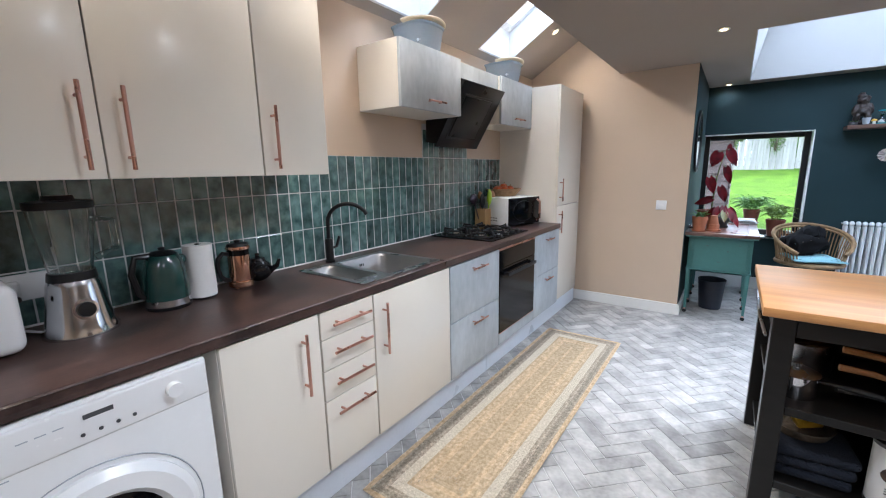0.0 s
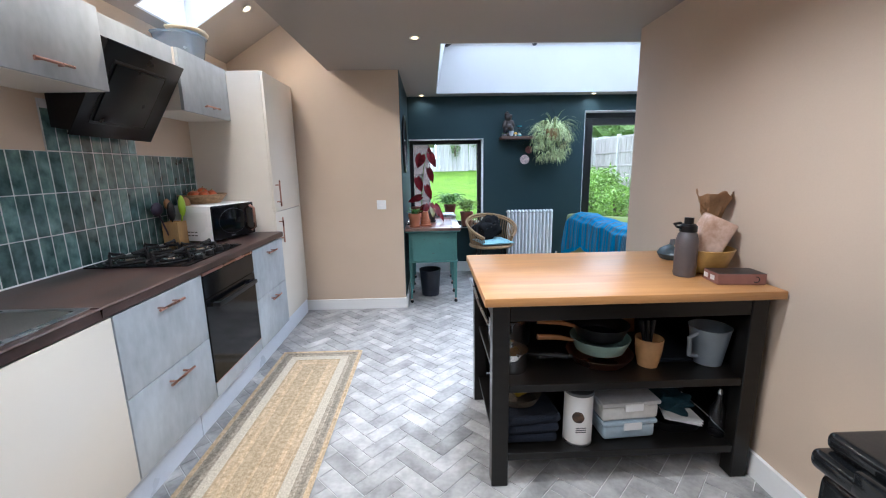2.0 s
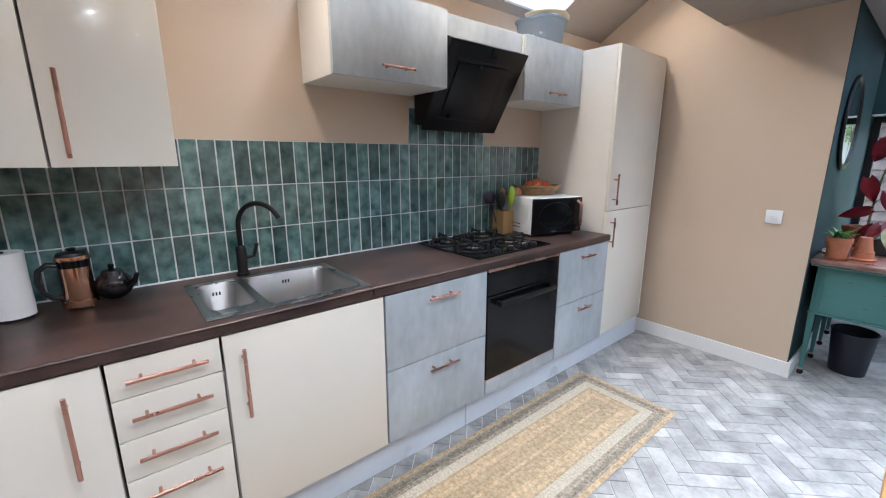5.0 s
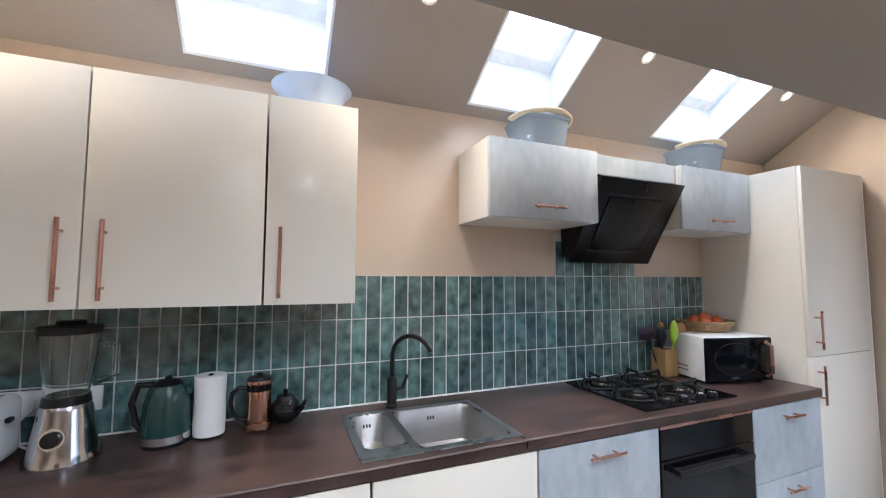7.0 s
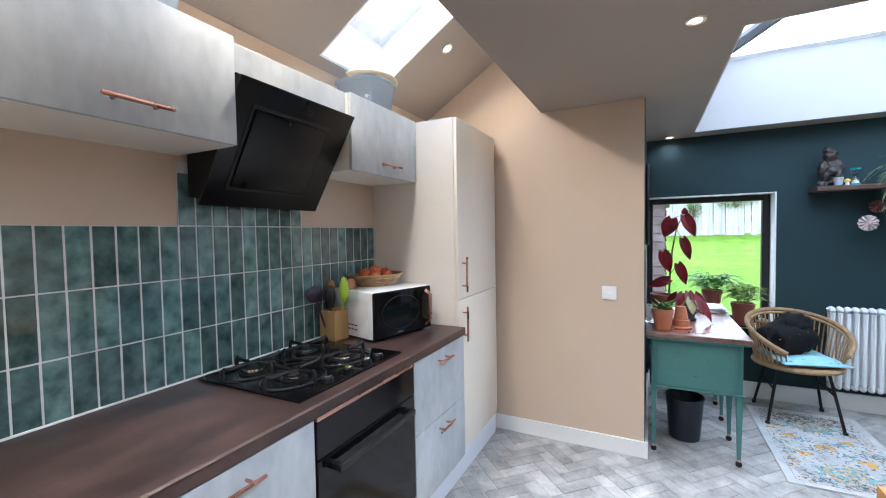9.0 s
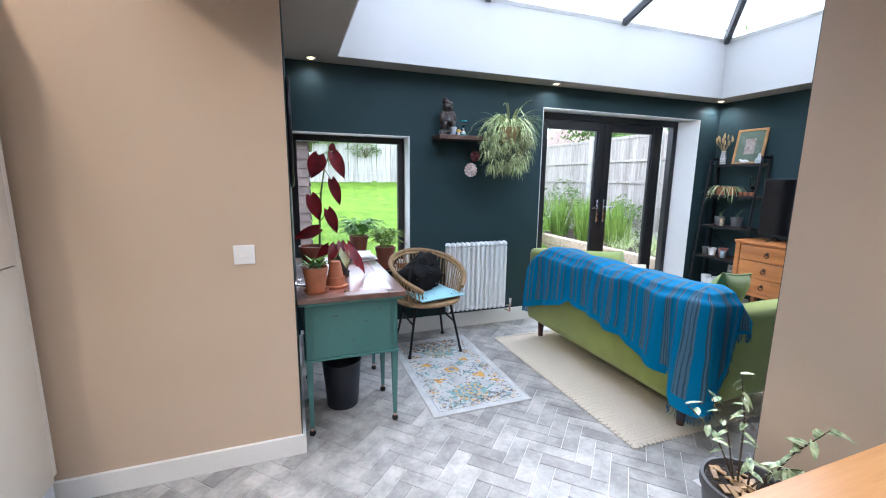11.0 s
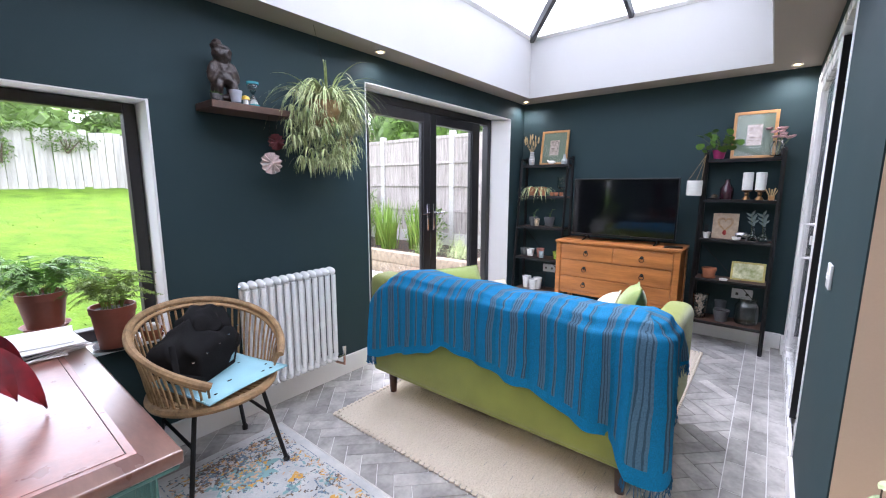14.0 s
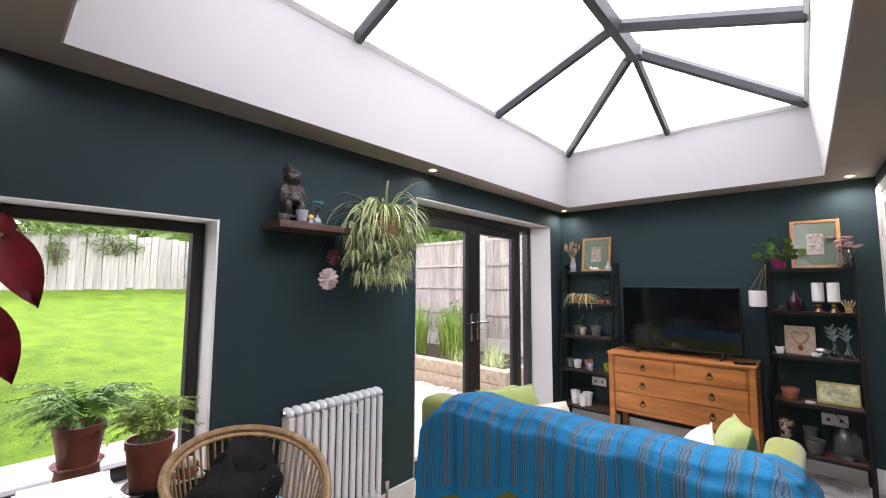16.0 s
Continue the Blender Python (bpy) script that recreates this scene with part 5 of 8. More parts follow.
for k in range(14):
    x, y = R.uniform(-0.16, 0.16), R.uniform(-0.18, 0.0)
    part("bird_print", blob(0.010, 0.006, 0.0015, Matrix.Translation((x, y, 0.0285 * ((1 - (x / 0.2) ** 4) * (1 - (y / 0.2) ** 4)) ** 0.6)), sub=1), BLACKCLOTH, sc)
bag = thing("bag", "slumped black cloth bag lying on the rattan chair", "bag", at(0.655, 5.285, SZ + 0.066, 20))


def slumped(rx, ry, rz, m, amp, freq, seed):
    """A limp cloth body with sharp creases, flattened where it lies."""
    bm = bmesh.new()
    for v in bmesh.ops.create_icosphere(bm, subdivisions=5, radius=1)["verts"]:
        q = v.co * freq + Vector((seed, seed * 2, 0))
        k = 1 + amp * (0.5 - abs(noise.noise(q)) * 2.2) + 0.22 * noise.noise(v.co * 1.3 + Vector((seed, 0, 0)))
        c = m @ Vector((v.co.x * rx * k, v.co.y * ry * k, v.co.z * rz * k))
        v.co = Vector((c.x, c.y, max(c.z, 0.0)))
    return bm


part("body", slumped(0.185, 0.145, 0.13, Matrix.Translation((0, 0, 0.10)) @ pose(0, 0, 0, 0, -14, 12), 0.16, 1.25, 3.0), BLACKCLOTH, bag, angle=60)
part("flap", slumped(0.12, 0.10, 0.075, Matrix.Translation((0.055, 0.02, 0.19)) @ pose(0, 0, 0, 18, -20, 25), 0.18, 1.4, 8.0), BLACKCLOTH, bag, angle=60)
part("strap", tube([(-0.15, -0.05, 0.18), (-0.19, -0.12, 0.08), (-0.1, -0.165, 0.03), (0.05, -0.16, 0.05), (0.15, -0.09, 0.13)], 0.012, 6, flat=0.3), BLACKCLOTH, bag)
for k in range(5):
    part("stud", blob(0.006, 0.006, 0.004, Matrix.Translation((-0.14 + 0.06 * k, -0.15 - 0.012 * math.sin(k), 0.12 + 0.02 * k)), sub=1), CHROME, bag)

# ---- kitchen island ----
IX0, IX1, IY0, IY1, IZ = 0.17, 1.362, 1.795, 2.605, 0.862
isl = thing("kitchen_island", "black wooden kitchen island with an oak top and open shelves", "kitchen island", at(0, 0))
part("worktop", box(IX0, IX1, IY0, IY1, IZ - 0.035, IZ, 0.004, 2), OAK, isl, "warm oiled oak top")
for x in (IX0 + 0.035, IX1 - 0.105):
    for y in (IY0 + 0.035, IY1 - 0.105):
        part("leg", box(x, x + 0.07, y, y + 0.07, 0.001, IZ - 0.036, 0.003), BLACKWOOD, isl)
for y in (IY0 + 0.04, IY1 - 0.075):
    part("rail", box(IX0 + 0.106, IX1 - 0.106, y, y + 0.03, IZ - 0.11, IZ - 0.036, 0.002), BLACKWOOD, isl)
for x in (IX0 + 0.04, IX1 - 0.07):
    part("rail", box(x, x + 0.03, IY0 + 0.106, IY1 - 0.106, IZ - 0.11, IZ - 0.036, 0.002), BLACKWOOD, isl)
for z in (0.468, 0.150):
    part("shelf", box(IX0 + 0.06, IX1 - 0.064, IY0 + 0.05, IY1 - 0.064, z - 0.018, z, 0.002), BLACKWOOD, isl)
    part("shelf_lip", box(IX0 + 0.106, IX1 - 0.106, IY0 + 0.042, IY0 + 0.0495, z - 0.03, z + 0.004, 0.002), BLACKWOOD, isl)
part("back_panel", box(IX0 + 0.106, IX1 - 0.106, IY1 - 0.062, IY1 - 0.052, 0.152, IZ - 0.112, 0.001), BLACKWOOD, isl)
part("side_panel", box(IX1 - 0.062, IX1 - 0.052, IY0 + 0.106, IY1 - 0.106, 0.152, IZ - 0.112, 0.001), BLACKWOOD, isl)
part("hook_rail", tube([(IX0 + 0.02, IY0 + 0.05, 0.74), (IX0 + 0.012, IY0 + 0.30, 0.74), (IX0 + 0.02, IY1 - 0.08, 0.74)], 0.006, 6), STEEL, isl)

# ---- chest of drawers and television ----
cd_ = thing("chest_of_drawers", "orange polished pine chest with four drawers and ring pulls", "chest of drawers", at(3.845, 3.885, 0))
CL, CH_, CD = 1.09, 0.81, 0.385
part("top", box(-0.012, CD, -0.008, CL + 0.008, CH_ - 0.025, CH_, 0.006, 3), PINE, cd_)
part("carcass", box(0.012, CD - 0.005, 0.01, CL - 0.01, 0.30, CH_ - 0.026, 0.003), PINE, cd_)
for y in (0.0, CL - 0.045):
    for x in (0.0, CD - 0.05):
        part("leg", box(x, x + 0.045, y, y + 0.045, 0.002, CH_ - 0.026, 0.003), PINE, cd_)
rows_ = [(0.625, 0.765, 2), (0.46, 0.615, 1), (0.315, 0.45, 1)]
for z0, z1, n in rows_:
    ws = (CL - 0.1) / n
    for k in range(n):
        ya = 0.05 + k * ws
        dr = part("drawer_front", box(0.0, 0.0115, ya + 0.006, ya + ws - 0.006, z0, z1, 0.003, 2), PINE, cd_)
        for hy in ([ya + ws / 2] if n == 2 else [ya + ws * 0.24, ya + ws * 0.76]):
            h = part("pull_plate", lathe([(0, -0.001), (0.016, -0.001), (0.014, 0.003), (0.006, 0.006), (0, 0.007)], 16, m=Matrix.Translation((0, hy, (z0 + z1) / 2 + 0.012)) @ pose(0, 0, 0, 0, -90, 0)), BLACKMETAL, dr)
            part("ring", tube([(-0.009, hy + 0.02 * math.sin(a), (z0 + z1) / 2 - 0.006 + 0.02 * math.cos(a)) for a in [2 * math.pi * j / 16 for j in range(16)]], 0.0032, 6, closed=True), BLACKMETAL, h)
part("scalloped_rail", box(0.004, 0.02, 0.05, CL - 0.05, 0.28, 0.312, 0.006, 2), PINE, cd_)
tv = thing("television", "black flat-screen television standing on the chest, switched off", "television", at(3.99, 3.962, CH_))
part("casing", box(0, 0.045, 0, 0.92, 0.045, 0.595, 0.006, 2), BLACKPLASTIC, tv)
part("screen", box(-0.0035, -0.0002, 0.010, 0.910, 0.065, 0.585, 0.0), SCREEN, tv)
part("lower_bezel", box(-0.005, -0.0004, 0.002, 0.918, 0.047, 0.063, 0.001), BLACKPLASTIC, tv)
for y in (0.14, 0.77):
    part("stand_foot", tube([(0.02, y, 0.06), (-0.02, y, 0.02), (-0.08, y + 0.01, 0.006)], [0.012, 0.009, 0.006], 6), BLACKPLASTIC, tv)
    part("stand_foot", tube([(0.02, y, 0.06), (0.06, y, 0.02), (0.11, y, 0.006)], [0.012, 0.009, 0.006], 6), BLACKPLASTIC, tv)

# ---- ladder shelves ----
LSZ = [1.555, 1.225, 0.895, 0.56, 0.205]


def lx(z):
    return 3.945 + 0.155 * z / 1.6


def ladder(y0, y1, label):
    t = thing("ladder_shelf", label, "shelf unit", at(0, y0), group="ladder shelves")
    W_ = y1 - y0
    for y in (0, W_ - 0.022):
        part("front_post", tube([(lx(0), y + 0.011, 0.001), (lx(1.62), y + 0.011, 1.62)], 0.015, 4), BLACKMETAL, t, smooth=False)
        part("back_post", box(TX - 0.045, TX - 0.022, y, y + 0.022, 0.001, 1.64, 0.001), BLACKMETAL, t)
        part("top_link", box(lx(1.62) - 0.01, TX - 0.022, y, y + 0.022, 1.60, 1.625, 0.001), BLACKMETAL, t)
    for z in LSZ:
        part("shelf", box(lx(z) + 0.006, TX - 0.024, 0.023, W_ - 0.023, z - 0.02, z, 0.002), DARKWOOD, t)
        part("shelf_rail", box(lx(z) - 0.004, lx(z) + 0.0055, 0.022, W_ - 0.022, z - 0.022, z + 0.002, 0.001), BLACKMETAL, t)
    part("cross_brace", tube([(TX - 0.03, 0.02, 0.3), (TX - 0.03, W_ - 0.02, 0.85)], 0.003, 5), BLACKMETAL, t)
    return t


ladder(4.985, 5.535, "black metal ladder shelf with dark boards, filled with pots")
ladder(3.285, 3.815, "black metal ladder shelf with dark boards, filled with ornaments")

# ---- mirror, wall shelf ----
mi = thing("round_mirror", "round wall mirror with a thin black frame", "mirror", at(GX, 4.62, 1.60) @ pose(0, 0, 0, 0, 90, 0))
part("glass", lathe([(0, 0.012), (0.27, 0.012), (0.27, 0.002), (0, 0.002)], 48), MIRROR, mi)
part("frame", tube([(0.275 * math.cos(a), 0.275 * math.sin(a), 0.012) for a in [2 * math.pi * k / 48 for k in range(48)]], 0.011, 8, closed=True), BLACKMETAL, mi)
ws_ = thing("floating_shelf", "dark brown floating wall shelf above the radiator", "shelf", at(0.855, 5.41, 1.69))
part("board", box(0, 0.42, 0, 0.189, 0, 0.035, 0.003), DARKWOOD, ws_)

# ---- garden ----
GRASS = mat("lawn_grass", (0.088, 0.150, 0.015), 0.9, var=0.25, scale=3.5, bump=0.5, bscale=22, rnd=0.3, alt=(0.052, 0.100, 0.011), spec=0.1)
PAVE = mat("pale_paving_slab", (0.34, 0.31, 0.27), 0.85, var=0.12, scale=6, rnd=0.15, bump=0.04)
FENCEW = mat("weathered_grey_fence_wood", (0.36, 0.325, 0.30), 0.85, var=0.2, scale=6, bump=0.05, bscale=40, stretch=(4, 4, 0.4), rnd=0.15, alt=(0.23, 0.20, 0.18))
CONC = mat("pale_concrete_post", (0.46, 0.44, 0.41), 0.9, var=0.1, scale=9, bump=0.05)
SLEEPER = mat("oak_sleeper", (0.38, 0.30, 0.21), 0.85, var=0.2, scale=5, bump=0.06, stretch=(0.4, 3, 3))
SHEDW = mat("brown_shed_board", (0.13, 0.098, 0.088), 0.8, var=0.2, scale=5, bump=0.05, rnd=0.12)
ROOFT = mat("brown_roof_tiles", (0.20, 0.14, 0.115), 0.85, var=0.2, scale=3, rnd=0.15)
BRICK = mat("house_brick", (0.34, 0.20, 0.15), 0.9, var=0.2, scale=6)
BARK = mat("tree_bark", (0.10, 0.075, 0.05), 0.9, var=0.3, scale=9, bump=0.2)
TREEL = mat("tree_leaf", (0.105, 0.185, 0.03), 0.7, var=0.25, rnd=0.4, bump=0)
IRIS = mat("iris_leaf", (0.20, 0.32, 0.05), 0.55, var=0.2, rnd=0.3, bump=0)
EARTH = mat("garden_soil", (0.05, 0.035, 0.022), 0.95, var=0.3, scale=14, bump=0.2)


def ground_z(x, y):
    if y < 8.4:
        return -0.14
    k = min(1, (y - 8.4) / 7.2)
    return -0.14 + 1.42 * k + 0.03 * noise.noise(Vector((x * 0.6, y * 0.6, 0))) * min(1, (y - 8.4))


xs = [-300, -90, -30, -15] + [-8 + 0.8 * k for k in range(26)] + [16, 30, 90, 300]
ysg = [-300, -60, -12, 0, 5.7, 6.4, 7, 7.6, 8.2, 8.4] + [8.8 + 0.45 * k for k in range(17)] + [17, 20, 26, 40, 90, 300]
bm = bmesh.new()
gv = [[bm.verts.new((x, y, ground_z(x, y))) for y in ysg] for x in xs]
for i in range(len(xs) - 1):
    for j in range(len(ysg) - 1):
        bm.faces.new((gv[i][j], gv[i + 1][j], gv[i + 1][j + 1], gv[i][j + 1]))
tagged(part("ground", bm, GRASS, None, "bright green lawn rising away from the house"), category="lawn", kind="structure")


def blade(bm, base, d, ln, w, droop, n=5, side=None):
    """A strip leaf that bends down along its length."""
    d = Vector(d).normalized()
    side = side or (d.cross(Vector((0, 0, 1))) if abs(d.z) < 0.98 else Vector((1, 0, 0)))
    side = side.normalized()
    p, prev = Vector(base), None
    for k in range(n + 1):
        f = k / n
        ww = w * (1 - f) ** 0.6 * (0.6 + 0.4 * min(1, f * 4)) if k < n else w * 0.05
        a, b = bm.verts.new(p - side * ww / 2), bm.verts.new(p + side * ww / 2)
        if prev:
            bm.faces.new((prev[0], prev[1], b, a))
        prev = (a, b)
        d = (d + Vector((0, 0, -droop / n))).normalized()
        p = p + d * ln / n
    return bm


bm = bmesh.new()
for k in range(15000):
    y = 8.45 + 7.2 * R.random() ** 1.3
    x = R.uniform(-3.2, 5.6)
    blade(bm, (x, y, ground_z(x, y) - 0.01), (R.uniform(-0.5, 0.5), R.uniform(-0.5, 0.5), 1), R.uniform(0.025, 0.06), 0.014, 1.6, 2)
tagged(part("grass", bm, GRASS, None, "long uncut bright green grass"), category="grass", kind="stuff")

pv = tagged(part("pavement", box(-4, 9, EY + 0.225, 8.3, -0.16, -0.135, 0), CONC, None, "pale paved patio outside the garden doors", smooth=False), category="patio", kind="structure")
sm = bpy.data.meshes.new("paving_slab")
bm = box(-0.297, 0.297, -0.297, 0.297, 0, 0.035, 0.004)
bm.to_mesh(sm)
bm.free()
sm.materials.append(PAVE)
for i in range(-4, 12):
    for j in range(5):
        share("paving_slab", sm, Matrix.Translation((0.3 + 0.6 * i, EY + 0.53 + 0.6 * j - 0.6 * 0, -0.136 + R.uniform(-0.002, 0.002))), pv)

# back fence: upright pales
bf = thing("back_fence", "weathered pale upright board fence at the end of the lawn", "fence")
bmp = bpy.data.meshes.new("pale")
b_ = box(-0.07, 0.07, -0.012, 0.012, 0, 1.25, 0.002)
b_.to_mesh(bmp)
b_.free()
bmp.materials.append(mat("pale_weathered_board", (0.42, 0.40, 0.37), 0.85, var=0.15, scale=5, bump=0.05, bscale=30, stretch=(4, 4, 0.4), rnd=0.14))
for k in range(86):
    x = -5.2 + k * 0.148
    share("pale", bmp, Matrix.Translation((x, 15.4, ground_z(x, 15.4) - 0.05 + R.uniform(-0.03, 0.03) + 0.06 * math.sin(x * 0.8))) @ pose(0, 0, 0, R.uniform(-1, 1), R.uniform(-1, 1), 0), bf)
for z in (1.5, 2.2):
    part("rail", box(-5.2, 7.5, 15.42, 15.46, z, z + 0.06, 0), FENCEW, bf)

# side fence: concrete posts, gravel boards, slatted panels
sf = thing("side_fence", "weathered grey panel fence with concrete posts beside the patio", "fence")
FXX = 6.0
for k in range(7):
    y = 4.29 + 1.83 * k
    part("post", box(FXX - 0.05, FXX + 0.05, y - 0.055, y + 0.055, -0.15, 2.32, 0.01), CONC, sf)
    z = 0.15 if k < 4 else 0.3 + 0.12 * (k - 4)
    part("gravel_board", box(FXX - 0.02, FXX + 0.02, y + 0.056, y + 1.774, z, z + 0.3, 0.004), CONC, sf)
    pn = part("panel_frame", box(FXX - 0.022, FXX - 0.010, y + 0.057, y + 1.773, 2.19, 2.25, 0.003), FENCEW, sf)
    for zz in (0.85, 1.32, 1.74):
        part("batten", box(FXX - 0.034, FXX - 0.010, y + 0.057, y + 1.773, zz, zz + 0.045, 0.003), FENCEW, sf)
    for j in range(11):
        ya = y + 0.06 + j * 0.156
        part("slat", box(FXX - 0.009 + 0.006 * (j % 2), FXX + 0.003 + 0.006 * (j % 2), ya, ya + 0.158, z + 0.302, 2.19, 0.002), FENCEW, sf)

# raised bed
pb = thing("raised_bed", "oak sleeper raised flower bed along the fence", "raised bed")
for z in (-0.10, 0.085):
    part("sleeper", box(4.55, 4.72, 6.55, 11.2, z, z + 0.18, 0.012, 2), SLEEPER, pb)
    part("sleeper", box(4.73, 5.93, 6.55, 6.70, z, z + 0.18, 0.012, 2), SLEEPER, pb)
part("soil", box(4.721, 5.97, 6.701, 11.2, -0.1, 0.22, 0), EARTH, pb)


PEB = mat("white_pebbles", (0.66, 0.64, 0.60), 0.7, var=0.12, rnd=0.25)
bm = bmesh.new()
for k in range(420):
    x, y = R.uniform(4.2, 4.54), R.uniform(6.3, 9.0)
    if k % 3 == 0:
        x, y = R.uniform(4.4, 5.9), R.uniform(6.28, 6.54)
    blob(R.uniform(0.02, 0.035), R.uniform(0.015, 0.03), 0.014, Matrix.Translation((x, y, -0.095)) @ pose(0, 0, 0, 0, 0, R.uniform(0, 180)), bm, sub=1)
tagged(part("pebbles", bm, PEB, None, "strip of white pebbles along the raised bed"), category="pebbles", kind="stuff")


def clump(x, y, z, n, ln, w, droop, spread, material, label, nm="garden_plant"):
    p = thing(nm, label, "plant", at(x, y, z), group="garden plants")
    bm = bmesh.new()
    for k in range(n):
        a, s = R.uniform(0, 2 * math.pi), R.uniform(0, spread)
        blade(bm, (R.uniform(-0.12, 0.12), R.uniform(-0.12, 0.12), 0), (s * math.cos(a), s * math.sin(a), 1), ln * R.uniform(0.6, 1.1), w, droop * R.uniform(0.6, 1.4), 6)
    part("foliage", bm, material, p)
    return p


for k in range(7):
    clump(5.0 + 0.25 * (k % 2), 7.75 + 0.42 * k, 0.22, 80, 0.85, 0.028, 0.5, 0.35, IRIS, "tall bright green sword-leaved iris clump in the raised bed", "iris")
for k in range(6):
    clump(4.9 + 0.3 * (k % 3), 7.0 + 0.2 * k, 0.22, 90, 0.26 + 0.04 * k, 0.012, 1.6, 0.9, SPIDER, "low pale grassy clump in the raised bed", "grass_clump")


def bush(x, y, z, rx, ry, rz, n, size, label, material=TREEL, nm="shrub"):
    p = thing(nm, label, "shrub", at(x, y, z))
    bm = bmesh.new()
    for k in range(5):
        tube([(0, 0, 0), (R.uniform(-rx, rx) * 0.5, R.uniform(-ry, ry) * 0.5, rz * 1.2)], [0.02, 0.008], 5, bm)
    part("stems", bm, BARK, p)
    if n > 3000:
        part("inner_growth", blob(rx * 0.72, ry * 0.72, rz * 0.72, Matrix.Translation((0, 0, rz * 0.95)), amp=0.5, sub=4, freq=3), material, p)
    bm = bmesh.new()
    for k in range(n):
        v = Vector((R.gauss(0, 1), R.gauss(0, 1), R.gauss(0, 1))).normalized()
        q = 0.55 + 0.5 * noise.noise(v * 2.3 + Vector((x, y, z))) + 0.35 * R.random()
        c = Vector((v.x * rx * q, v.y * ry * q, rz + v.z * rz * q))
        blade(bm, c, (R.gauss(0, 1), R.gauss(0, 1), R.gauss(0, 0.7)), size * R.uniform(0.6, 1.3), size * 0.55, 0.6, 2, Vector((R.gauss(0, 1), R.gauss(0, 1), R.gauss(0, 1))))
    part("leaves", bm, material, p)
    return p


bush(5.5, 8.2, 0.2, 0.4, 0.5, 0.45, 700, 0.07, "dark green leafy shrub against the fence")
bush(5.6, 10.2, 0.2, 0.5, 0.7, 0.6, 800, 0.08, "leafy green shrub against the fence")
LUSH = mat("lush_bed_leaf", (0.20, 0.33, 0.045), 0.6, var=0.25, rnd=0.4, bump=0)
GOLDL = mat("golden_yellow_leaf", (0.38, 0.34, 0.03), 0.6, var=0.25, rnd=0.3, bump=0)
bush(4.25, 9.6, 0.05, 0.5, 0.45, 0.42, 1500, 0.09, "lush bright green perennials in the flower bed", LUSH)
bush(4.05, 10.6, 0.2, 0.55, 0.5, 0.5, 1500, 0.10, "leafy pale green shrub in the flower bed", LUSH)
bush(4.75, 11.6, 0.4, 0.6, 0.5, 0.5, 1500, 0.10, "dense green shrub beside the fence", LUSH)
bush(3.5, 11.2, 0.35, 0.4, 0.4, 0.55, 1300, 0.08, "golden yellow shrub in the flower bed", GOLDL)
bush(3.6, 14.9, 1.1, 0.5, 0.3, 0.7, 700, 0.08, "ivy and bramble growing over the back fence")
bush(1.9, 15.3, 2.0, 0.6, 0.08, 0.25, 420, 0.07, "ivy hanging over the back fence")
bush(0.9, 15.28, 1.75, 0.22, 0.05, 0.32, 260, 0.07, "ivy trailing down the back fence")
bush(-0.1, 15.28, 1.85, 0.16, 0.05, 0.30, 200, 0.07, "ivy trailing down the back fence")
bush(0.4, 15.3, 2.38, 1.5, 0.16, 0.12, 900, 0.08, "ivy along the top of the back fence")
for k, (x, y, r, h) in enumerate(((-1.6, 18.5, 1.8, 1.7), (1.6, 18.4, 1.7, 1.35), (4.2, 18.6, 1.6, 1.4), (-5, 19, 2.2, 2.0), (7.5, 17.5, 2.0, 1.4), (9.3, 12, 1.6, 1.7), (8.6, 8.6, 1.3, 1.5))):
    bush(x, y, 1.2, r, 1.2, h, 3800, 0.17, "broad green hedge beyond the garden fence", TREEL, "hedge")


def tree(x, y, z, h, cr, seed):
    r = random.Random(seed)
    t = thing("tree", "leafy green garden tree behind the fence", "tree", at(x, y, z), group="garden trees")
    part("trunk", tube([(0, 0, 0), (0.1, 0, h * 0.3), (0, 0.1, h * 0.6)], [0.22, 0.17, 0.1], 9), BARK, t)
    bm, tips = bmesh.new(), []
    for k in range(11):
        a, u = r.uniform(0, 6.28), r.uniform(0.45, 1)
        e = Vector((math.cos(a) * cr * u, math.sin(a) * cr * u, h * r.uniform(0.5, 0.95)))
        tube([(0, 0.03, h * 0.4), tuple(e * 0.5 + Vector((0, 0, h * 0.28))), tuple(e)], [0.08, 0.05, 0.02], 5, bm)
        tips.append(e)
    part("limbs", bm, BARK, t)
    bm = bmesh.new()
    for e in tips:
        for k in range(230):
            c = e + Vector((r.gauss(0, 1), r.gauss(0, 1), r.gauss(0, 0.7))) * cr * 0.28
            blade(bm, c, (r.gauss(0, 1), r.gauss(0, 1), r.gauss(0, 1)), 0.16, 0.10, 0.5, 2, Vector((r.gauss(0, 1), r.gauss(0, 1), r.gauss(0, 1))))
    part("crown", bm, TREEL, t)


tree(-3.0, 21, 1.2, 4.2, 1.8, 3)
tree(10.5, 14.5, 1.0, 3.8, 2.0, 4)
tree(12, 10.5, 0.8, 3.9, 1.9, 8)

# shed
sh = thing("shed", "brown overlap-board garden shed", "shed", at(-2.75, 8.6, -0.12))
for k in range(15):
    for nm, b in (("board", (0, 2.7, -0.012, 0.006, 0.06 + k * 0.13, 0.195 + k * 0.13)), ("board", (2.694, 2.712, 0.012, 2.0, 0.06 + k * 0.13, 0.195 + k * 0.13))):
        bm = box(*b, 0.003)
        for v in bm.verts:
            if v.co.z < b[4] + 0.05:
                v.co += Vector((0, -0.022, 0)) if b[0] == 0 else Vector((0.022, 0, 0))
        part(nm, bm, SHEDW, sh)
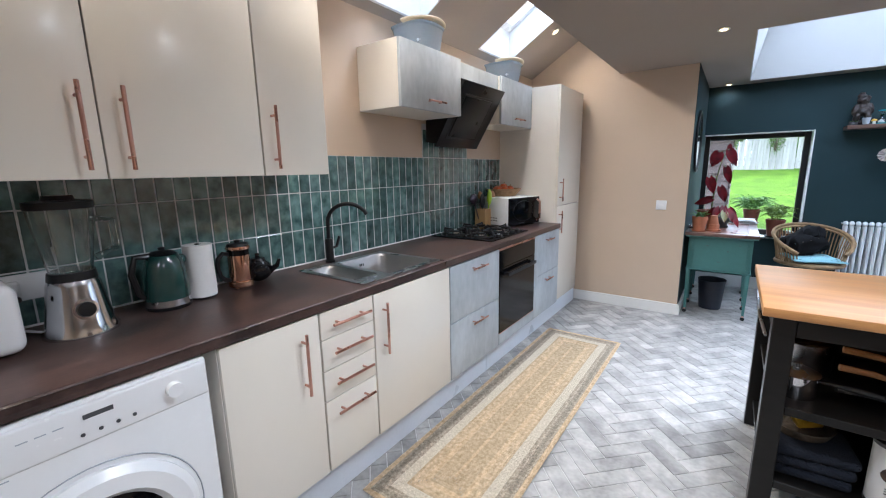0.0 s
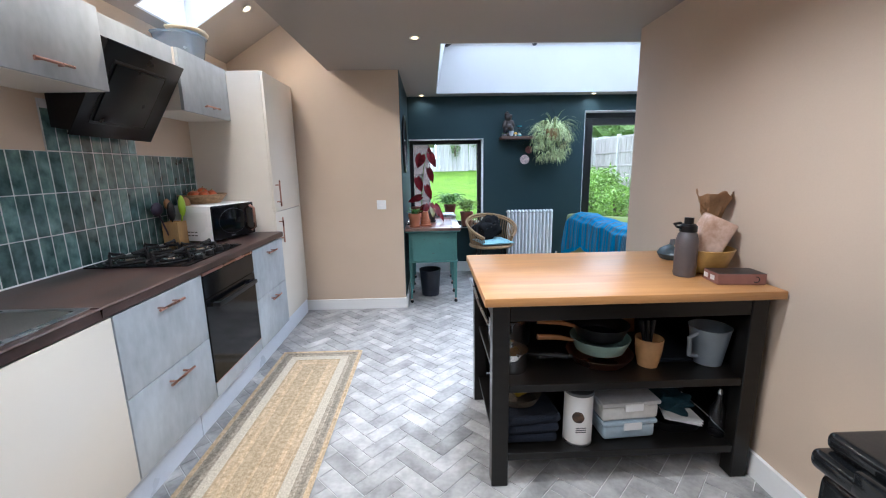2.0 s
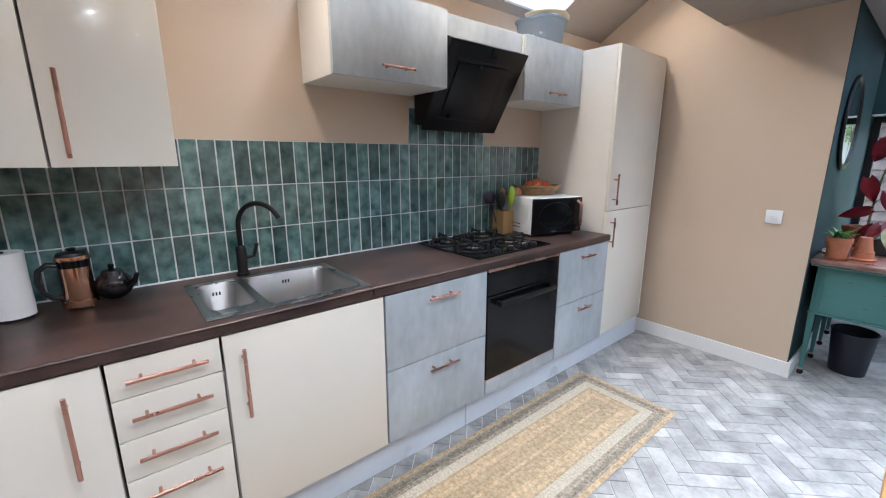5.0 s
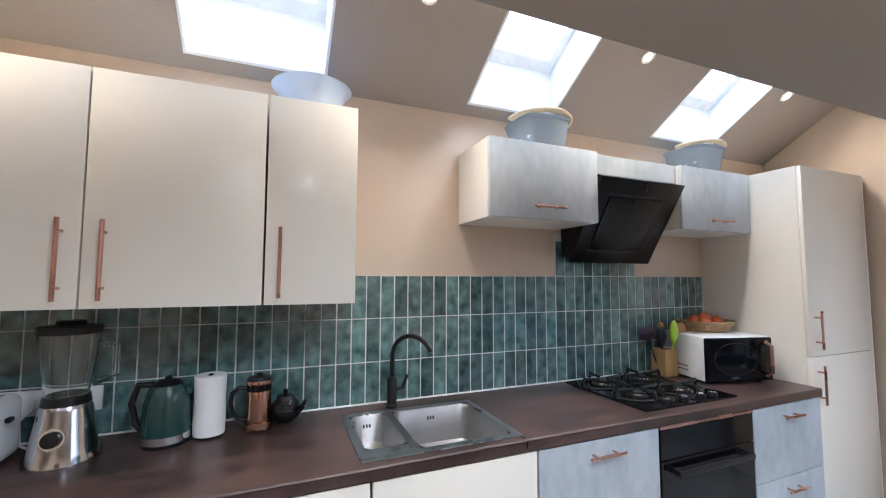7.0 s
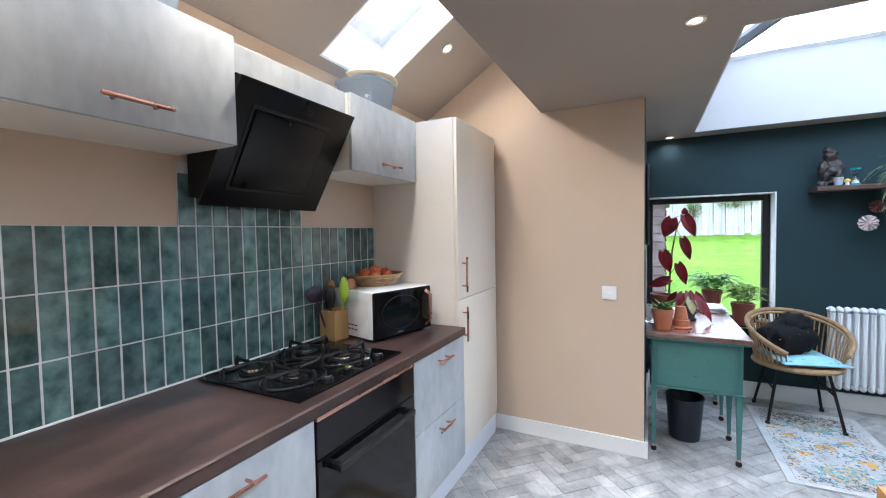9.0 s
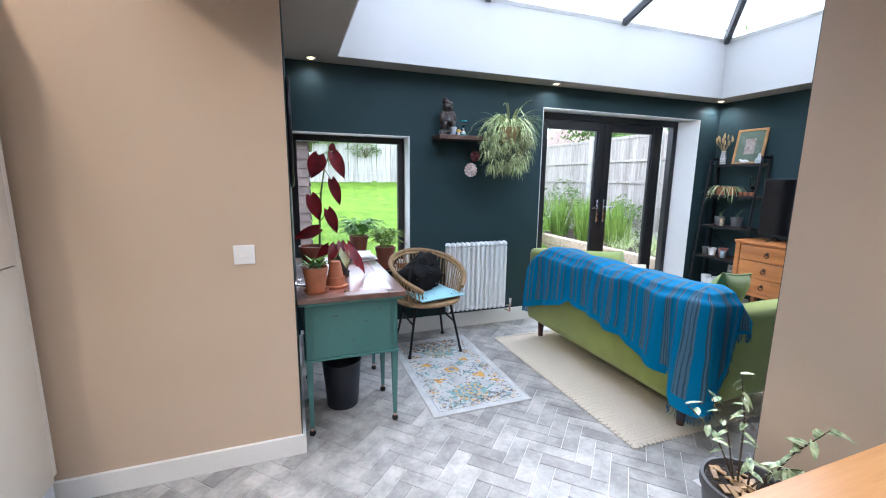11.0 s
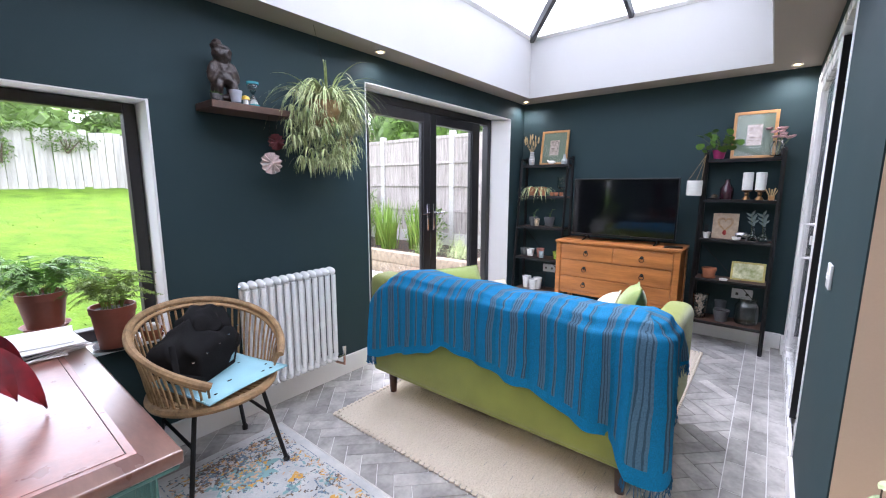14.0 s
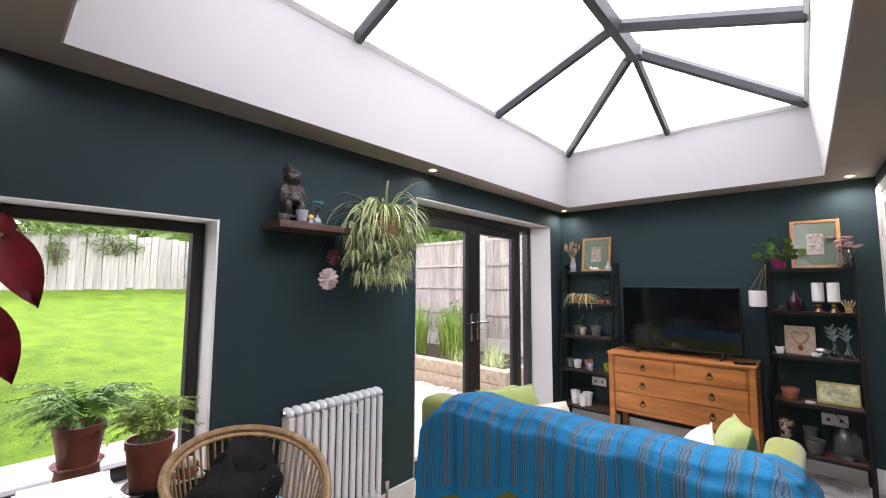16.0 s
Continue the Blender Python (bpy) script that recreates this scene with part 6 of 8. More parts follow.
part("shell", box(0.01, 2.69, 0.01, 2.0, 0.0, 2.02, 0), SHEDW, sh)
bm = bmesh.new()
v = [[bm.verts.new((x, y, z)) for y, z in ((-0.15, 1.98), (1.0, 2.25), (2.15, 1.98), (2.15, 2.02), (1.0, 2.29), (-0.15, 2.02))] for x in (-0.15, 2.85)]
bm.faces.new(v[0]), bm.faces.new(v[1][::-1])
for k in range(6):
    bm.faces.new((v[0][k], v[1][k], v[1][(k + 1) % 6], v[0][(k + 1) % 6]))
bmesh.ops.recalc_face_normals(bm, faces=bm.faces)
part("roof", bm, BLACKWOOD, sh, smooth=False)


def house(x, y, z, w, d, h, rh, label):
    t = thing("house", label, "house", at(x, y, z))
    part("wall", box(0, w, 0, d, 0, h, 0), BRICK, t, smooth=False)
    bm = bmesh.new()
    v = [bm.verts.new(q) for q in ((-0.4, -0.4, h), (w + 0.4, -0.4, h), (w + 0.4, d + 0.4, h), (-0.4, d + 0.4, h), (1.5, d / 2, h + rh), (w - 1.5, d / 2, h + rh))]
    for q in ((0, 1, 5, 4), (1, 2, 5), (2, 3, 4, 5), (3, 0, 4), (3, 2, 1, 0)):
        bm.faces.new([v[i] for i in q])
    r = part("roof", bm, ROOFT, t, smooth=False)
    part("chimney", box(w * 0.3, w * 0.3 + 0.9, d / 2 - 0.3, d / 2 + 0.3, h + rh - 0.9, h + rh + 0.9, 0.02), BRICK, r)
    for k in range(3):
        wx = 1.2 + k * (w - 3.6) / 2
        wi = part("window", box(wx, wx + 1.2, -0.06, 0.02, h - 1.7, h - 0.5, 0.01), UPVC, t)
        part("pane", box(wx + 0.08, wx + 1.12, -0.08, -0.061, h - 1.62, h - 0.58, 0), BLACKGLASS, wi)


house(1.5, 44, -1.0, 11, 8, 4.2, 2.6, "distant brick house with a brown tiled roof")
house(20, 28, -1.0, 10, 8, 4.2, 2.6, "distant brick house beyond the side fence")

# ---- plants and pots indoors ----
def pot(m, r, h, label, material=TERRA, saucer=True, dish=None, nm="plant_pot", cat="plant pot", rimh=0.03):
    p = thing(nm, label, cat, m)
    part("pot", lathe([(0, 0.004), (r * 0.72, 0.004), (r * 0.95, h - rimh), (r, h - rimh), (r, h), (r * 0.92, h), (r * 0.88, h - 0.02), (0, h - 0.02)], 28), material, p)
    part("soil", lathe([(0, h - 0.018), (r * 0.87, h - 0.0185), (r * 0.87, h - 0.0195), (0, h - 0.0195)], 20), SOIL, p)
    if saucer:
        part("saucer", lathe([(0, 0), (r * 0.85, 0), (r * 1.02, 0.016), (r * 0.97, 0.016), (r * 0.8, 0.0035), (0, 0.0035)], 28), dish or material, p)
    return p


def add_fern(p, z, n, ln, rise, material=FERN, leaflet=0.05):
    """Stems that rise and then arch out into flat feathery plumes."""
    for k in range(n):
        a = 2 * math.pi * k / n + R.uniform(-0.4, 0.4)
        out = Vector((math.cos(a), math.sin(a), 0))
        h, l = rise * R.uniform(0.35, 1.15), ln * R.uniform(0.55, 1.1)
        sag = R.uniform(0.1, 0.7)
        side = Vector((-out.y, out.x, R.uniform(-0.35, 0.35))).normalized()
        pts = []
        for j in range(15):
            f = j / 14
            pts.append(Vector((0, 0, z)) + out * (0.035 + l * f ** 1.25) + Vector((0, 0, h * math.sin(min(1, f * 1.9) * math.pi / 2) - sag * l * max(0, f - 0.45) ** 2 * 1.6)) + side * 0.012 * math.sin(f * 3 + k))
        bm = bmesh.new()
        tube(pts, 0.0013, 3, bm)
        for j in range(4, 15):
            d = (pts[j] - pts[j - 1]).normalized()
            f = j / 14
            for sg in (-1, 1):
                for e in (0.0, 0.5):
                    b0 = pts[j - 1].lerp(pts[j], e)
                    g = side * sg + d * R.uniform(0.3, 0.8) + Vector((0, 0, R.uniform(-0.3, 0.25)))
                    blade(bm, b0, g, leaflet * (1.25 - f) * R.uniform(0.5, 1.15), leaflet * 0.17, 0.5, 2, d + side * sg * 0.3 + Vector((0, 0, R.uniform(-0.5, 0.5))))
        part("frond", bm, material, p)


PALEFERN = mat("pale_asparagus_fern", (0.20, 0.30, 0.05), 0.55, var=0.25, scale=20, rnd=0.35, bump=0)
f1 = pot(at(0.44, 5.60, WZ0), 0.086, 0.195, "brown plastic pot with a feathery asparagus fern on the sill", BROWNPOT, dish=BLACKPLASTIC, nm="potted_fern", cat="potted plant")
add_fern(f1, 0.18, 46, 0.15, 0.16, PALEFERN, 0.045)
us = thing("upturned_pot", "upturned brown pot used as a plant stand", "plant pot", at(0.225, 5.65, WZ0))
part("pot", lathe([(0, 0), (0.08, 0), (0.065, 0.135), (0, 0.135)], 24), BROWNPOT, us)
f2 = pot(at(0.225, 5.65, WZ0 + 0.136), 0.08, 0.155, "brown plastic pot with a dense dark green fern on the sill", BROWNPOT, nm="potted_fern", cat="potted plant")
add_fern(f2, 0.14, 56, 0.20, 0.15, leaflet=0.055)
c1 = pot(at(0.575, 5.59, WZ0), 0.045, 0.05, "small cactus in a shallow pot on the sill", TERRA, nm="cactus", cat="potted plant", rimh=0.012)
for k in range(8):
    part("cactus_stem", blob(0.014, 0.014, 0.02, Matrix.Translation((0.022 * math.cos(k), 0.022 * math.sin(k), 0.05 + 0.004 * (k % 3))), sub=2), WHITEPOT, c1)


def leaf_shape(bm, base, d, nrm, ln, w, curl=0.25, n=7, wing=0.25):
    """A lop-sided heart-shaped leaf."""
    d, nrm = Vector(d).normalized(), Vector(nrm)
    s = d.cross(nrm).normalized()
    nrm = s.cross(d).normalized()
    rows = []
    for k in range(n + 1):
        f = k / n
        ww = w * (math.sin(math.pi * min(1, f * 0.93 + 0.09)) ** 0.75) * (1 - 0.25 * f)
        c = Vector(base) + d * ln * f + nrm * (-curl * ln * f * f)
        rows.append([bm.verts.new(c + s * ww * (e + wing * (1 - abs(e)) * 0.2) * 0.5 + nrm * abs(e) * w * 0.10 - d * (abs(e) ** 2) * ln * 0.12 * (1 - f)) for e in (-1, -0.5, 0, 0.5, 1)])
    for a, b in zip(rows, rows[1:]):
        for j in range(4):
            bm.faces.new((a[j], a[j + 1], b[j + 1], b[j]))
    return bm


bg = pot(at(-0.175, 4.985, 0.785), 0.085, 0.14, "begonia with large deep red leaves in a brown pot", BROWNPOT, nm="begonia", cat="potted plant")
O = Vector((-0.175, 4.985, 0.785))
stem = [Vector((-0.13, 4.98, 0.90)), Vector((-0.125, 4.96, 1.08)), Vector((-0.11, 4.95, 1.27)), Vector((-0.085, 4.95, 1.42)), Vector((-0.045, 4.94, 1.53))]
part("stem", tube([p - O for p in stem], [0.008, 0.007, 0.0065, 0.005, 0.004], 7), STEM, bg)
VIEW = Vector((0.15, -1, 0.25))
for (x, z), (dx, dz), ln, w in (((-0.115, 1.505), (-0.35, -1), 0.15, 0.125), ((-0.035, 1.525), (0.5, -1), 0.175, 0.10), ((-0.045, 1.355), (0.35, -1), 0.17, 0.082), ((-0.175, 1.255), (0.35, -1), 0.165, 0.105), ((-0.075, 1.165), (0.4, -1), 0.165, 0.088), ((-0.13, 1.045), (-1, -0.35), 0.165, 0.085), ((-0.035, 1.535), (0.1, 1), 0.05, 0.05)):
    bm = bmesh.new()
    zs = min(stem, key=lambda q: abs(q.z - z))
    b0 = Vector((x, 4.93, z))
    leaf_shape(bm, b0 - O, (dx, -0.15, dz), VIEW, ln, w)
    part("leaf", bm, REDLEAF, bg)
    part("leaf_stalk", tube([zs - O, b0 - O], 0.003, 5), STEM, bg)
OLIVEL = mat("olive_begonia_leaf", (0.22, 0.24, 0.09), 0.45, var=0.3, scale=14, alt=(0.16, 0.07, 0.04))
bg2 = pot(at(-0.03, 4.72, 0.785), 0.06, 0.10, "low begonia with red and olive leaves on the desk", GREYPOT, nm="begonia", cat="potted plant")
for dx, dy, dz, ln, w, mt in ((0.9, -0.5, 0.3, 0.17, 0.075, REDLEAF), (0.6, -0.7, 0.6, 0.14, 0.07, REDLEAF), (-0.4, -0.6, 0.8, 0.12, 0.07, REDLEAF), (0.1, -0.5, 1.0, 0.13, 0.07, REDLEAF), (0.2, -0.9, 0.3, 0.12, 0.07, OLIVEL), (-0.5, -0.8, 0.2, 0.11, 0.06, OLIVEL), (0.7, 0.3, 0.6, 0.13, 0.07, REDLEAF), (-0.8, 0.1, 0.5, 0.12, 0.07, REDLEAF)):
    bm = bmesh.new()
    d = Vector((dx, dy, dz)).normalized()
    b0 = Vector((0, 0, 0.09)) + d * 0.07 + Vector((0, 0, 0.05))
    leaf_shape(bm, b0, d * 0.7 + Vector((0, -0.1, -1.0)), VIEW + Vector((d.x * 0.5, 0, 0.5)), ln, w, 0.25)
    part("leaf", bm, mt, bg2)
    part("leaf_stalk", tube([(0, 0, 0.085), tuple(b0 * 0.6 + Vector((0, 0, 0.05))), tuple(b0)], 0.0025, 5), STEM, bg2)
su = pot(at(-0.190, 4.345, 0.785), 0.062, 0.135, "terracotta pot with a small green succulent on the desk", TERRA, nm="succulent", cat="potted plant")
bm = bmesh.new()
for k in range(34):
    a, e = R.uniform(0, 6.28), R.uniform(0.3, 1.3)
    leaf_shape(bm, (0.025 * math.cos(a * 3), 0.025 * math.sin(a * 3), 0.12 + R.uniform(0, 0.03)), (math.cos(a), math.sin(a), e), (0, 0, 1), R.uniform(0.05, 0.085), 0.022, 0.2, 4)
part("leaves", bm, LEAFG, su)
up_ = thing("stacked_pots", "small stack of upturned terracotta pots on the desk", "plant pots", at(-0.085, 4.42, 0.785))
part("saucer", lathe([(0, 0), (0.06, 0), (0.066, 0.014), (0.05, 0.018), (0, 0.018)], 24), TERRA, up_)
part("pot", lathe([(0.050, 0.018), (0.050, 0.042), (0.046, 0.044), (0.028, 0.142), (0, 0.142)], 24), TERRA, up_)
part("pot", lathe([(0.0505, 0.0425), (0.0505, 0.060), (0.046, 0.062), (0.0465, 0.0425)], 24), TERRA, up_)
gp = thing("glass_saucer", "clear glass saucer on the desk beside the pots", "saucer", at(-0.235, 4.50, 0.786))
part("glass", lathe([(0, 0), (0.04, 0), (0.085, 0.022), (0.081, 0.022), (0.04, 0.004), (0, 0.004)], 28), CLEAR, gp)
pp = thing("paper_pile", "untidy pile of papers and letters on the desk", "papers", at(0.13, 5.16, 0.786, 10))
for k in range(9):
    w_, l_2 = R.uniform(0.15, 0.21), R.uniform(0.2, 0.29)
    part("sheet", box(-w_ / 2, w_ / 2, -l_2 / 2, l_2 / 2, 0.0045 * k, 0.0045 * k + 0.004, 0.0005, m=pose(R.uniform(-0.02, 0.02), R.uniform(-0.02, 0.02), 0, 0, 0, R.uniform(-25, 25))), PAPER if k not in (3, 6) else NAVY, pp)
bn = thing("waste_bin", "dark navy plastic waste bin under the desk", "bin", at(-0.05, 4.60, 0.0005))
part("bin", lathe([(0, 0.002), (0.092, 0.002), (0.114, 0.28), (0.119, 0.285), (0.114, 0.29), (0.108, 0.28), (0.087, 0.008), (0, 0.008)], 32), NAVY, bn)

# ficus by the wall's end
fp = pot(at(1.205, 3.06, 0.001), 0.145, 0.30, "small variegated fig in a grey pot strewn with bark", GREYPOT, saucer=False, nm="potted_fig", cat="potted plant", rimh=0.035)
VAR = mat("white_edged_fig_leaf", (0.50, 0.55, 0.34), 0.45, var=0.3, scale=45, rnd=0.25, bump=0, alt=(0.055, 0.13, 0.045))
for k in range(26):
    a, r_ = R.uniform(0, 6.28), R.uniform(0.01, 0.11)
    part("bark_chip", box(-0.022, 0.022, -0.009, 0.009, 0, 0.005, 0.001, m=Matrix.Translation((r_ * math.cos(a), r_ * math.sin(a), 0.283 + R.uniform(0, 0.008))) @ pose(0, 0, 0, R.uniform(-25, 25), R.uniform(-25, 25), R.uniform(0, 360))), RATTAN, fp)
for a, b, n in (((-0.02, 0.02), (-0.05, 0.04, 0.71), 11), ((-0.02, 0.02), (-0.06, 0.22, 0.50), 8), ((-0.03, 0.02), (-0.07, 0.13, 0.60), 6), ((0.01, -0.02), (-0.05, -0.22, 0.66), 12), ((0.0, 0), (-0.02, -0.15, 0.47), 8), ((0, 0), (-0.1, -0.05, 0.46), 6)):
    p0, p1 = Vector((*a, 0.27)), Vector(b)
    mid = p0.lerp(p1, 0.5) + Vector((0.02, 0.0, 0.04))
    part("twig", tube([p0, mid, p1], [0.004, 0.003, 0.0015], 5), BARK, fp)
    for k in range(n):
        f = 0.35 + 0.65 * k / (n - 1)
        c = p0.lerp(mid, f * 2) if f < 0.5 else mid.lerp(p1, f * 2 - 1)
        bm = bmesh.new()
        leaf_shape(bm, c, (R.uniform(-1, 1), R.uniform(-1, 1), R.uniform(-0.6, 0.3)), (0, 0, 1), R.uniform(0.042, 0.066), R.uniform(0.020, 0.030), 0.3, 5)
        part("leaf", bm, VAR, fp)

# ---- floating shelf: figure, hourglass, little pots, hanging plant ----
SZ2 = 1.726
bm = bmesh.new()
for rx, ry, rz, x, y, z, tilt in ((0.062, 0.052, 0.022, 0, 0, 0.022, 0), (0.026, 0.04, 0.055, -0.036, -0.012, 0.075, 8), (0.026, 0.04, 0.055, 0.036, -0.012, 0.075, -8), (0.042, 0.036, 0.036, 0, -0.02, 0.115, 0), (0.058, 0.038, 0.05, 0, 0.004, 0.165, 6), (0.02, 0.02, 0.05, -0.055, -0.008, 0.145, 14), (0.02, 0.02, 0.05, 0.052, -0.008, 0.15, -16), (0.044, 0.04, 0.042, -0.006, -0.012, 0.228, 12), (0.05, 0.046, 0.018, -0.004, -0.006, 0.256, 14), (0.022, 0.022, 0.02, -0.018, 0, 0.28, 0)):
    blob(rx, ry, rz, Matrix.Translation((x, y, z)) @ pose(0, 0, 0, 0, tilt, 0), bm, amp=0.25, sub=3, freq=3)
st = tagged(part("statuette", bm, mat("dark_carved_wood", (0.035, 0.022, 0.017), 0.4, var=0.3, scale=12, bump=0.15, bscale=40), None), "dark carved wooden figure on the floating shelf", "statuette")
rm = st.modifiers.new("carved", "REMESH")
rm.mode, rm.voxel_size, rm.use_smooth_shade = "VOXEL", 0.006, True
st.location = (0.955, 5.50, SZ2)
TEALC, YEL = mat("teal_glaze", (0.05, 0.30, 0.34), 0.25), mat("yellow_glaze", (0.75, 0.48, 0.04), 0.35)
hg = thing("hourglass", "small glass hourglass with teal ends", "hourglass", at(1.085, 5.47, SZ2))
part("glass", lathe([(0, 0.012), (0.022, 0.014), (0.024, 0.03), (0.004, 0.062), (0.024, 0.095), (0.022, 0.112), (0, 0.113)], 18), CLEAR, hg)
for z in (0.0, 0.113):
    part("end_cap", lathe([(0, z), (0.03, z), (0.03, z + 0.011), (0, z + 0.011)], 18), TEALC, hg)
part("sand", lathe([(0, 0.0125), (0.019, 0.0135), (0.012, 0.03), (0, 0.036)], 14), WHITEPOT, hg)
ms = thing("mushroom_ornament", "tiny yellow mushroom ornament on the shelf", "ornament", at(1.035, 5.45, SZ2))
part("stalk", lathe([(0, 0), (0.012, 0), (0.011, 0.028), (0, 0.028)], 12), WHITEPOT, ms)
part("cap", lathe([(0.006, 0.026), (0.02, 0.028), (0.017, 0.042), (0, 0.05)], 14), YEL, ms)
cu = pot(at(0.98, 5.435, SZ2), 0.03, 0.06, "small grey cup on the shelf", mat("lilac_grey_cup", (0.42, 0.44, 0.50), 0.4), saucer=False, nm="cup", cat="cup", rimh=0.01)
for x in (0.885, 0.915):
    s = pot(at(x, 5.44 + (x - 0.885), SZ2), 0.022, 0.03, "tiny green succulent in a small pot", GREYPOT, saucer=False, nm="tiny_succulent", cat="potted plant", rimh=0.008)
    bm = bmesh.new()
    for k in range(12):
        a = k * 2.4
        leaf_shape(bm, (0, 0, 0.026), (math.cos(a), math.sin(a), 0.8), (0, 0, 1), 0.026, 0.012, 0.1, 3)
    part("leaves", bm, LEAFG, s)
hp = thing("hanging_spider_plant", "large pale spider plant spilling from a hanging basket", "hanging plant", at(1.470, 5.40, 1.66))
part("basket", lathe([(0, 0.0), (0.06, 0.01), (0.10, 0.12), (0.105, 0.14), (0.095, 0.14), (0.05, 0.02), (0, 0.012)], 20), RATTAN, hp)
part("hanger", tube([(0.09, 0.0, 0.14), (0.0, 0.02, 0.40), (-0.02, 0.05, CZ - 1.66)], 0.0012, 4), BLACKMETAL, hp)
for k in range(120):
    bm = bmesh.new()
    a = R.uniform(0, 6.28)
    blade(bm, (0.05 * math.cos(a), 0.05 * math.sin(a), 0.14), (math.cos(a) * R.uniform(0.4, 1.1), math.sin(a) * R.uniform(0.2, 0.7), R.uniform(0.6, 1.4)), R.uniform(0.26, 0.42), R.uniform(0.008, 0.013), R.uniform(1.8, 3.8), 10)
    part("leaf", bm, SPIDER, hp)
DRYLEAF = mat("dry_straw_leaf", (0.46, 0.37, 0.19), 0.6, var=0.3, scale=15, rnd=0.35, bump=0)
for k in range(175):
    a, zz = R.uniform(0, 6.28), R.uniform(-0.21, 0.24)
    rr = R.uniform(0.08, 0.235) * (1 - 0.3 * (max(0, -zz) / 0.21) ** 2) * (1 - 0.35 * max(0, zz - 0.1) / 0.14)
    c = Vector((rr * math.cos(a), rr * math.sin(a) * 0.58, zz))
    bm = bmesh.new()
    for j in range(13):
        b = R.uniform(0, 6.28)
        blade(bm, c, (math.cos(b), math.sin(b) * 0.8, R.uniform(-0.3, 0.9)), R.uniform(0.06, 0.13), R.uniform(0.006, 0.010), R.uniform(1.5, 4.5), 6)
    part("plantlet", bm, DRYLEAF if 0 < a < 1.1 and zz < 0.12 and k % 2 else SPIDER, hp)
PINK = mat("striped_paper", (0.70, 0.58, 0.55), 0.7, var=0.25, scale=40)
MAR = mat("maroon_paper", (0.20, 0.055, 0.06), 0.7, var=0.25, scale=40)


def pinwheel(x, y, z, r, mt, label):
    p = thing("paper_rosette", label, "paper ornament", at(x, y, z))
    n = 24
    for sgn in (1,):
        bm = bmesh.new()
        c0, c1 = bm.verts.new((0, -0.012, 0)), bm.verts.new((0, 0.012, 0))
        ring = [bm.verts.new((r * math.cos(2 * math.pi * k / n), -0.012 if k % 2 else 0.012, r * math.sin(2 * math.pi * k / n))) for k in range(n)]
        for k in range(n):
            bm.faces.new((c0, ring[k], ring[(k + 1) % n]))
        bmesh.ops.delete(bm, geom=[c1], context="VERTS")
        solid(bm, 0.0008)
        part("folded_paper", bm, mt, p, smooth=False)
    part("thread", tube([(0, 0, r), (0, -0.0, 1.69 - z)], 0.0009, 4), BLACKMETAL, p)


pinwheel(1.155, 5.455, 1.445, 0.058, PINK, "pale pink folded paper rosette hanging below the shelf")
pinwheel(1.215, 5.50, 1.565, 0.045, MAR, "maroon folded paper rosette hanging below the shelf")

# ---- things on the ladder shelves ----
def on1(y, k, dx=0.07):
    return at(lx(LSZ[k]) + dx, y, LSZ[k] + 0.001)


def picture(y, k, w, h, label):
    p = thing("framed_picture", label, "picture", at(TX - 0.075, y, LSZ[k] + 0.001) @ pose(0, 0, 0, 0, 9, 0))
    f = 0.022
    for b in ((-w / 2, -w / 2 + f, 0, h), (w / 2 - f, w / 2, 0, h), (-w / 2 + f, w / 2 - f, 0, f), (-w / 2 + f, w / 2 - f, h - f, h)):
        part("frame", box(-0.01, 0.01, *b, 0.002), mat_frame, p)
    part("mount", box(-0.001, 0.006, -w / 2 + f, w / 2 - f, f, h - f, 0), mat_mount, p)
    part("print", box(-0.003, -0.0012, -w * 0.17, w * 0.17, h * 0.28, h * 0.72, 0), mat_print, p)
    part("glazing", box(-0.006, -0.0045, -w / 2 + f, w / 2 - f, f, h - f, 0), PANE, p)
    return p


mat_frame = mat("light_oak_frame", (0.50, 0.27, 0.10), 0.45, var=0.2, scale=9)
mat_mount = mat("sage_mount_card", (0.14, 0.19, 0.14), 0.85, var=0.03)
mat_print = mat("engraving_print", (0.42, 0.36, 0.32), 0.85, var=0.45, scale=30, alt=(0.16, 0.13, 0.12))
picture(5.20, 0, 0.30, 0.36, "oak framed engraving on a green mount, leaning on the top shelf")
picture(3.50, 0, 0.29, 0.38, "oak framed engraving on a green mount, leaning on the top shelf")


def vase(m, prof, label, material, nm="vase", cat="vase"):
    t = thing(nm, label, cat, m)
    part("body", lathe(prof, 24), material, t)
    return t


STRIPE = mat("black_white_striped_glaze", (0.6, 0.6, 0.6), 0.4, var=0.5, scale=2, stretch=(1, 1, 30), alt=(0.03, 0.03, 0.03))
DRIED = mat("dried_grass", (0.50, 0.36, 0.18), 0.9, var=0.2, rnd=0.25)
v1 = vase(on1(5.43, 0, 0.05), [(0, 0), (0.028, 0), (0.03, 0.06), (0.02, 0.13), (0.024, 0.14), (0, 0.14)], "striped black and white bud vase with dried grass heads", STRIPE)
for k in range(16):
    a, b = R.uniform(0, 6.28), R.uniform(0.02, 0.07)
    e = Vector((b * math.cos(a), b * math.sin(a) * 1.3, R.uniform(0.22, 0.30)))
    s = part("dried_stalk", tube([(0, 0, 0.12), tuple(e)], 0.001, 4), DRIED, v1)
    part("seed_head", blob(0.008, 0.008, 0.03, Matrix.Translation(e), sub=1, amp=0.3), DRIED, s)
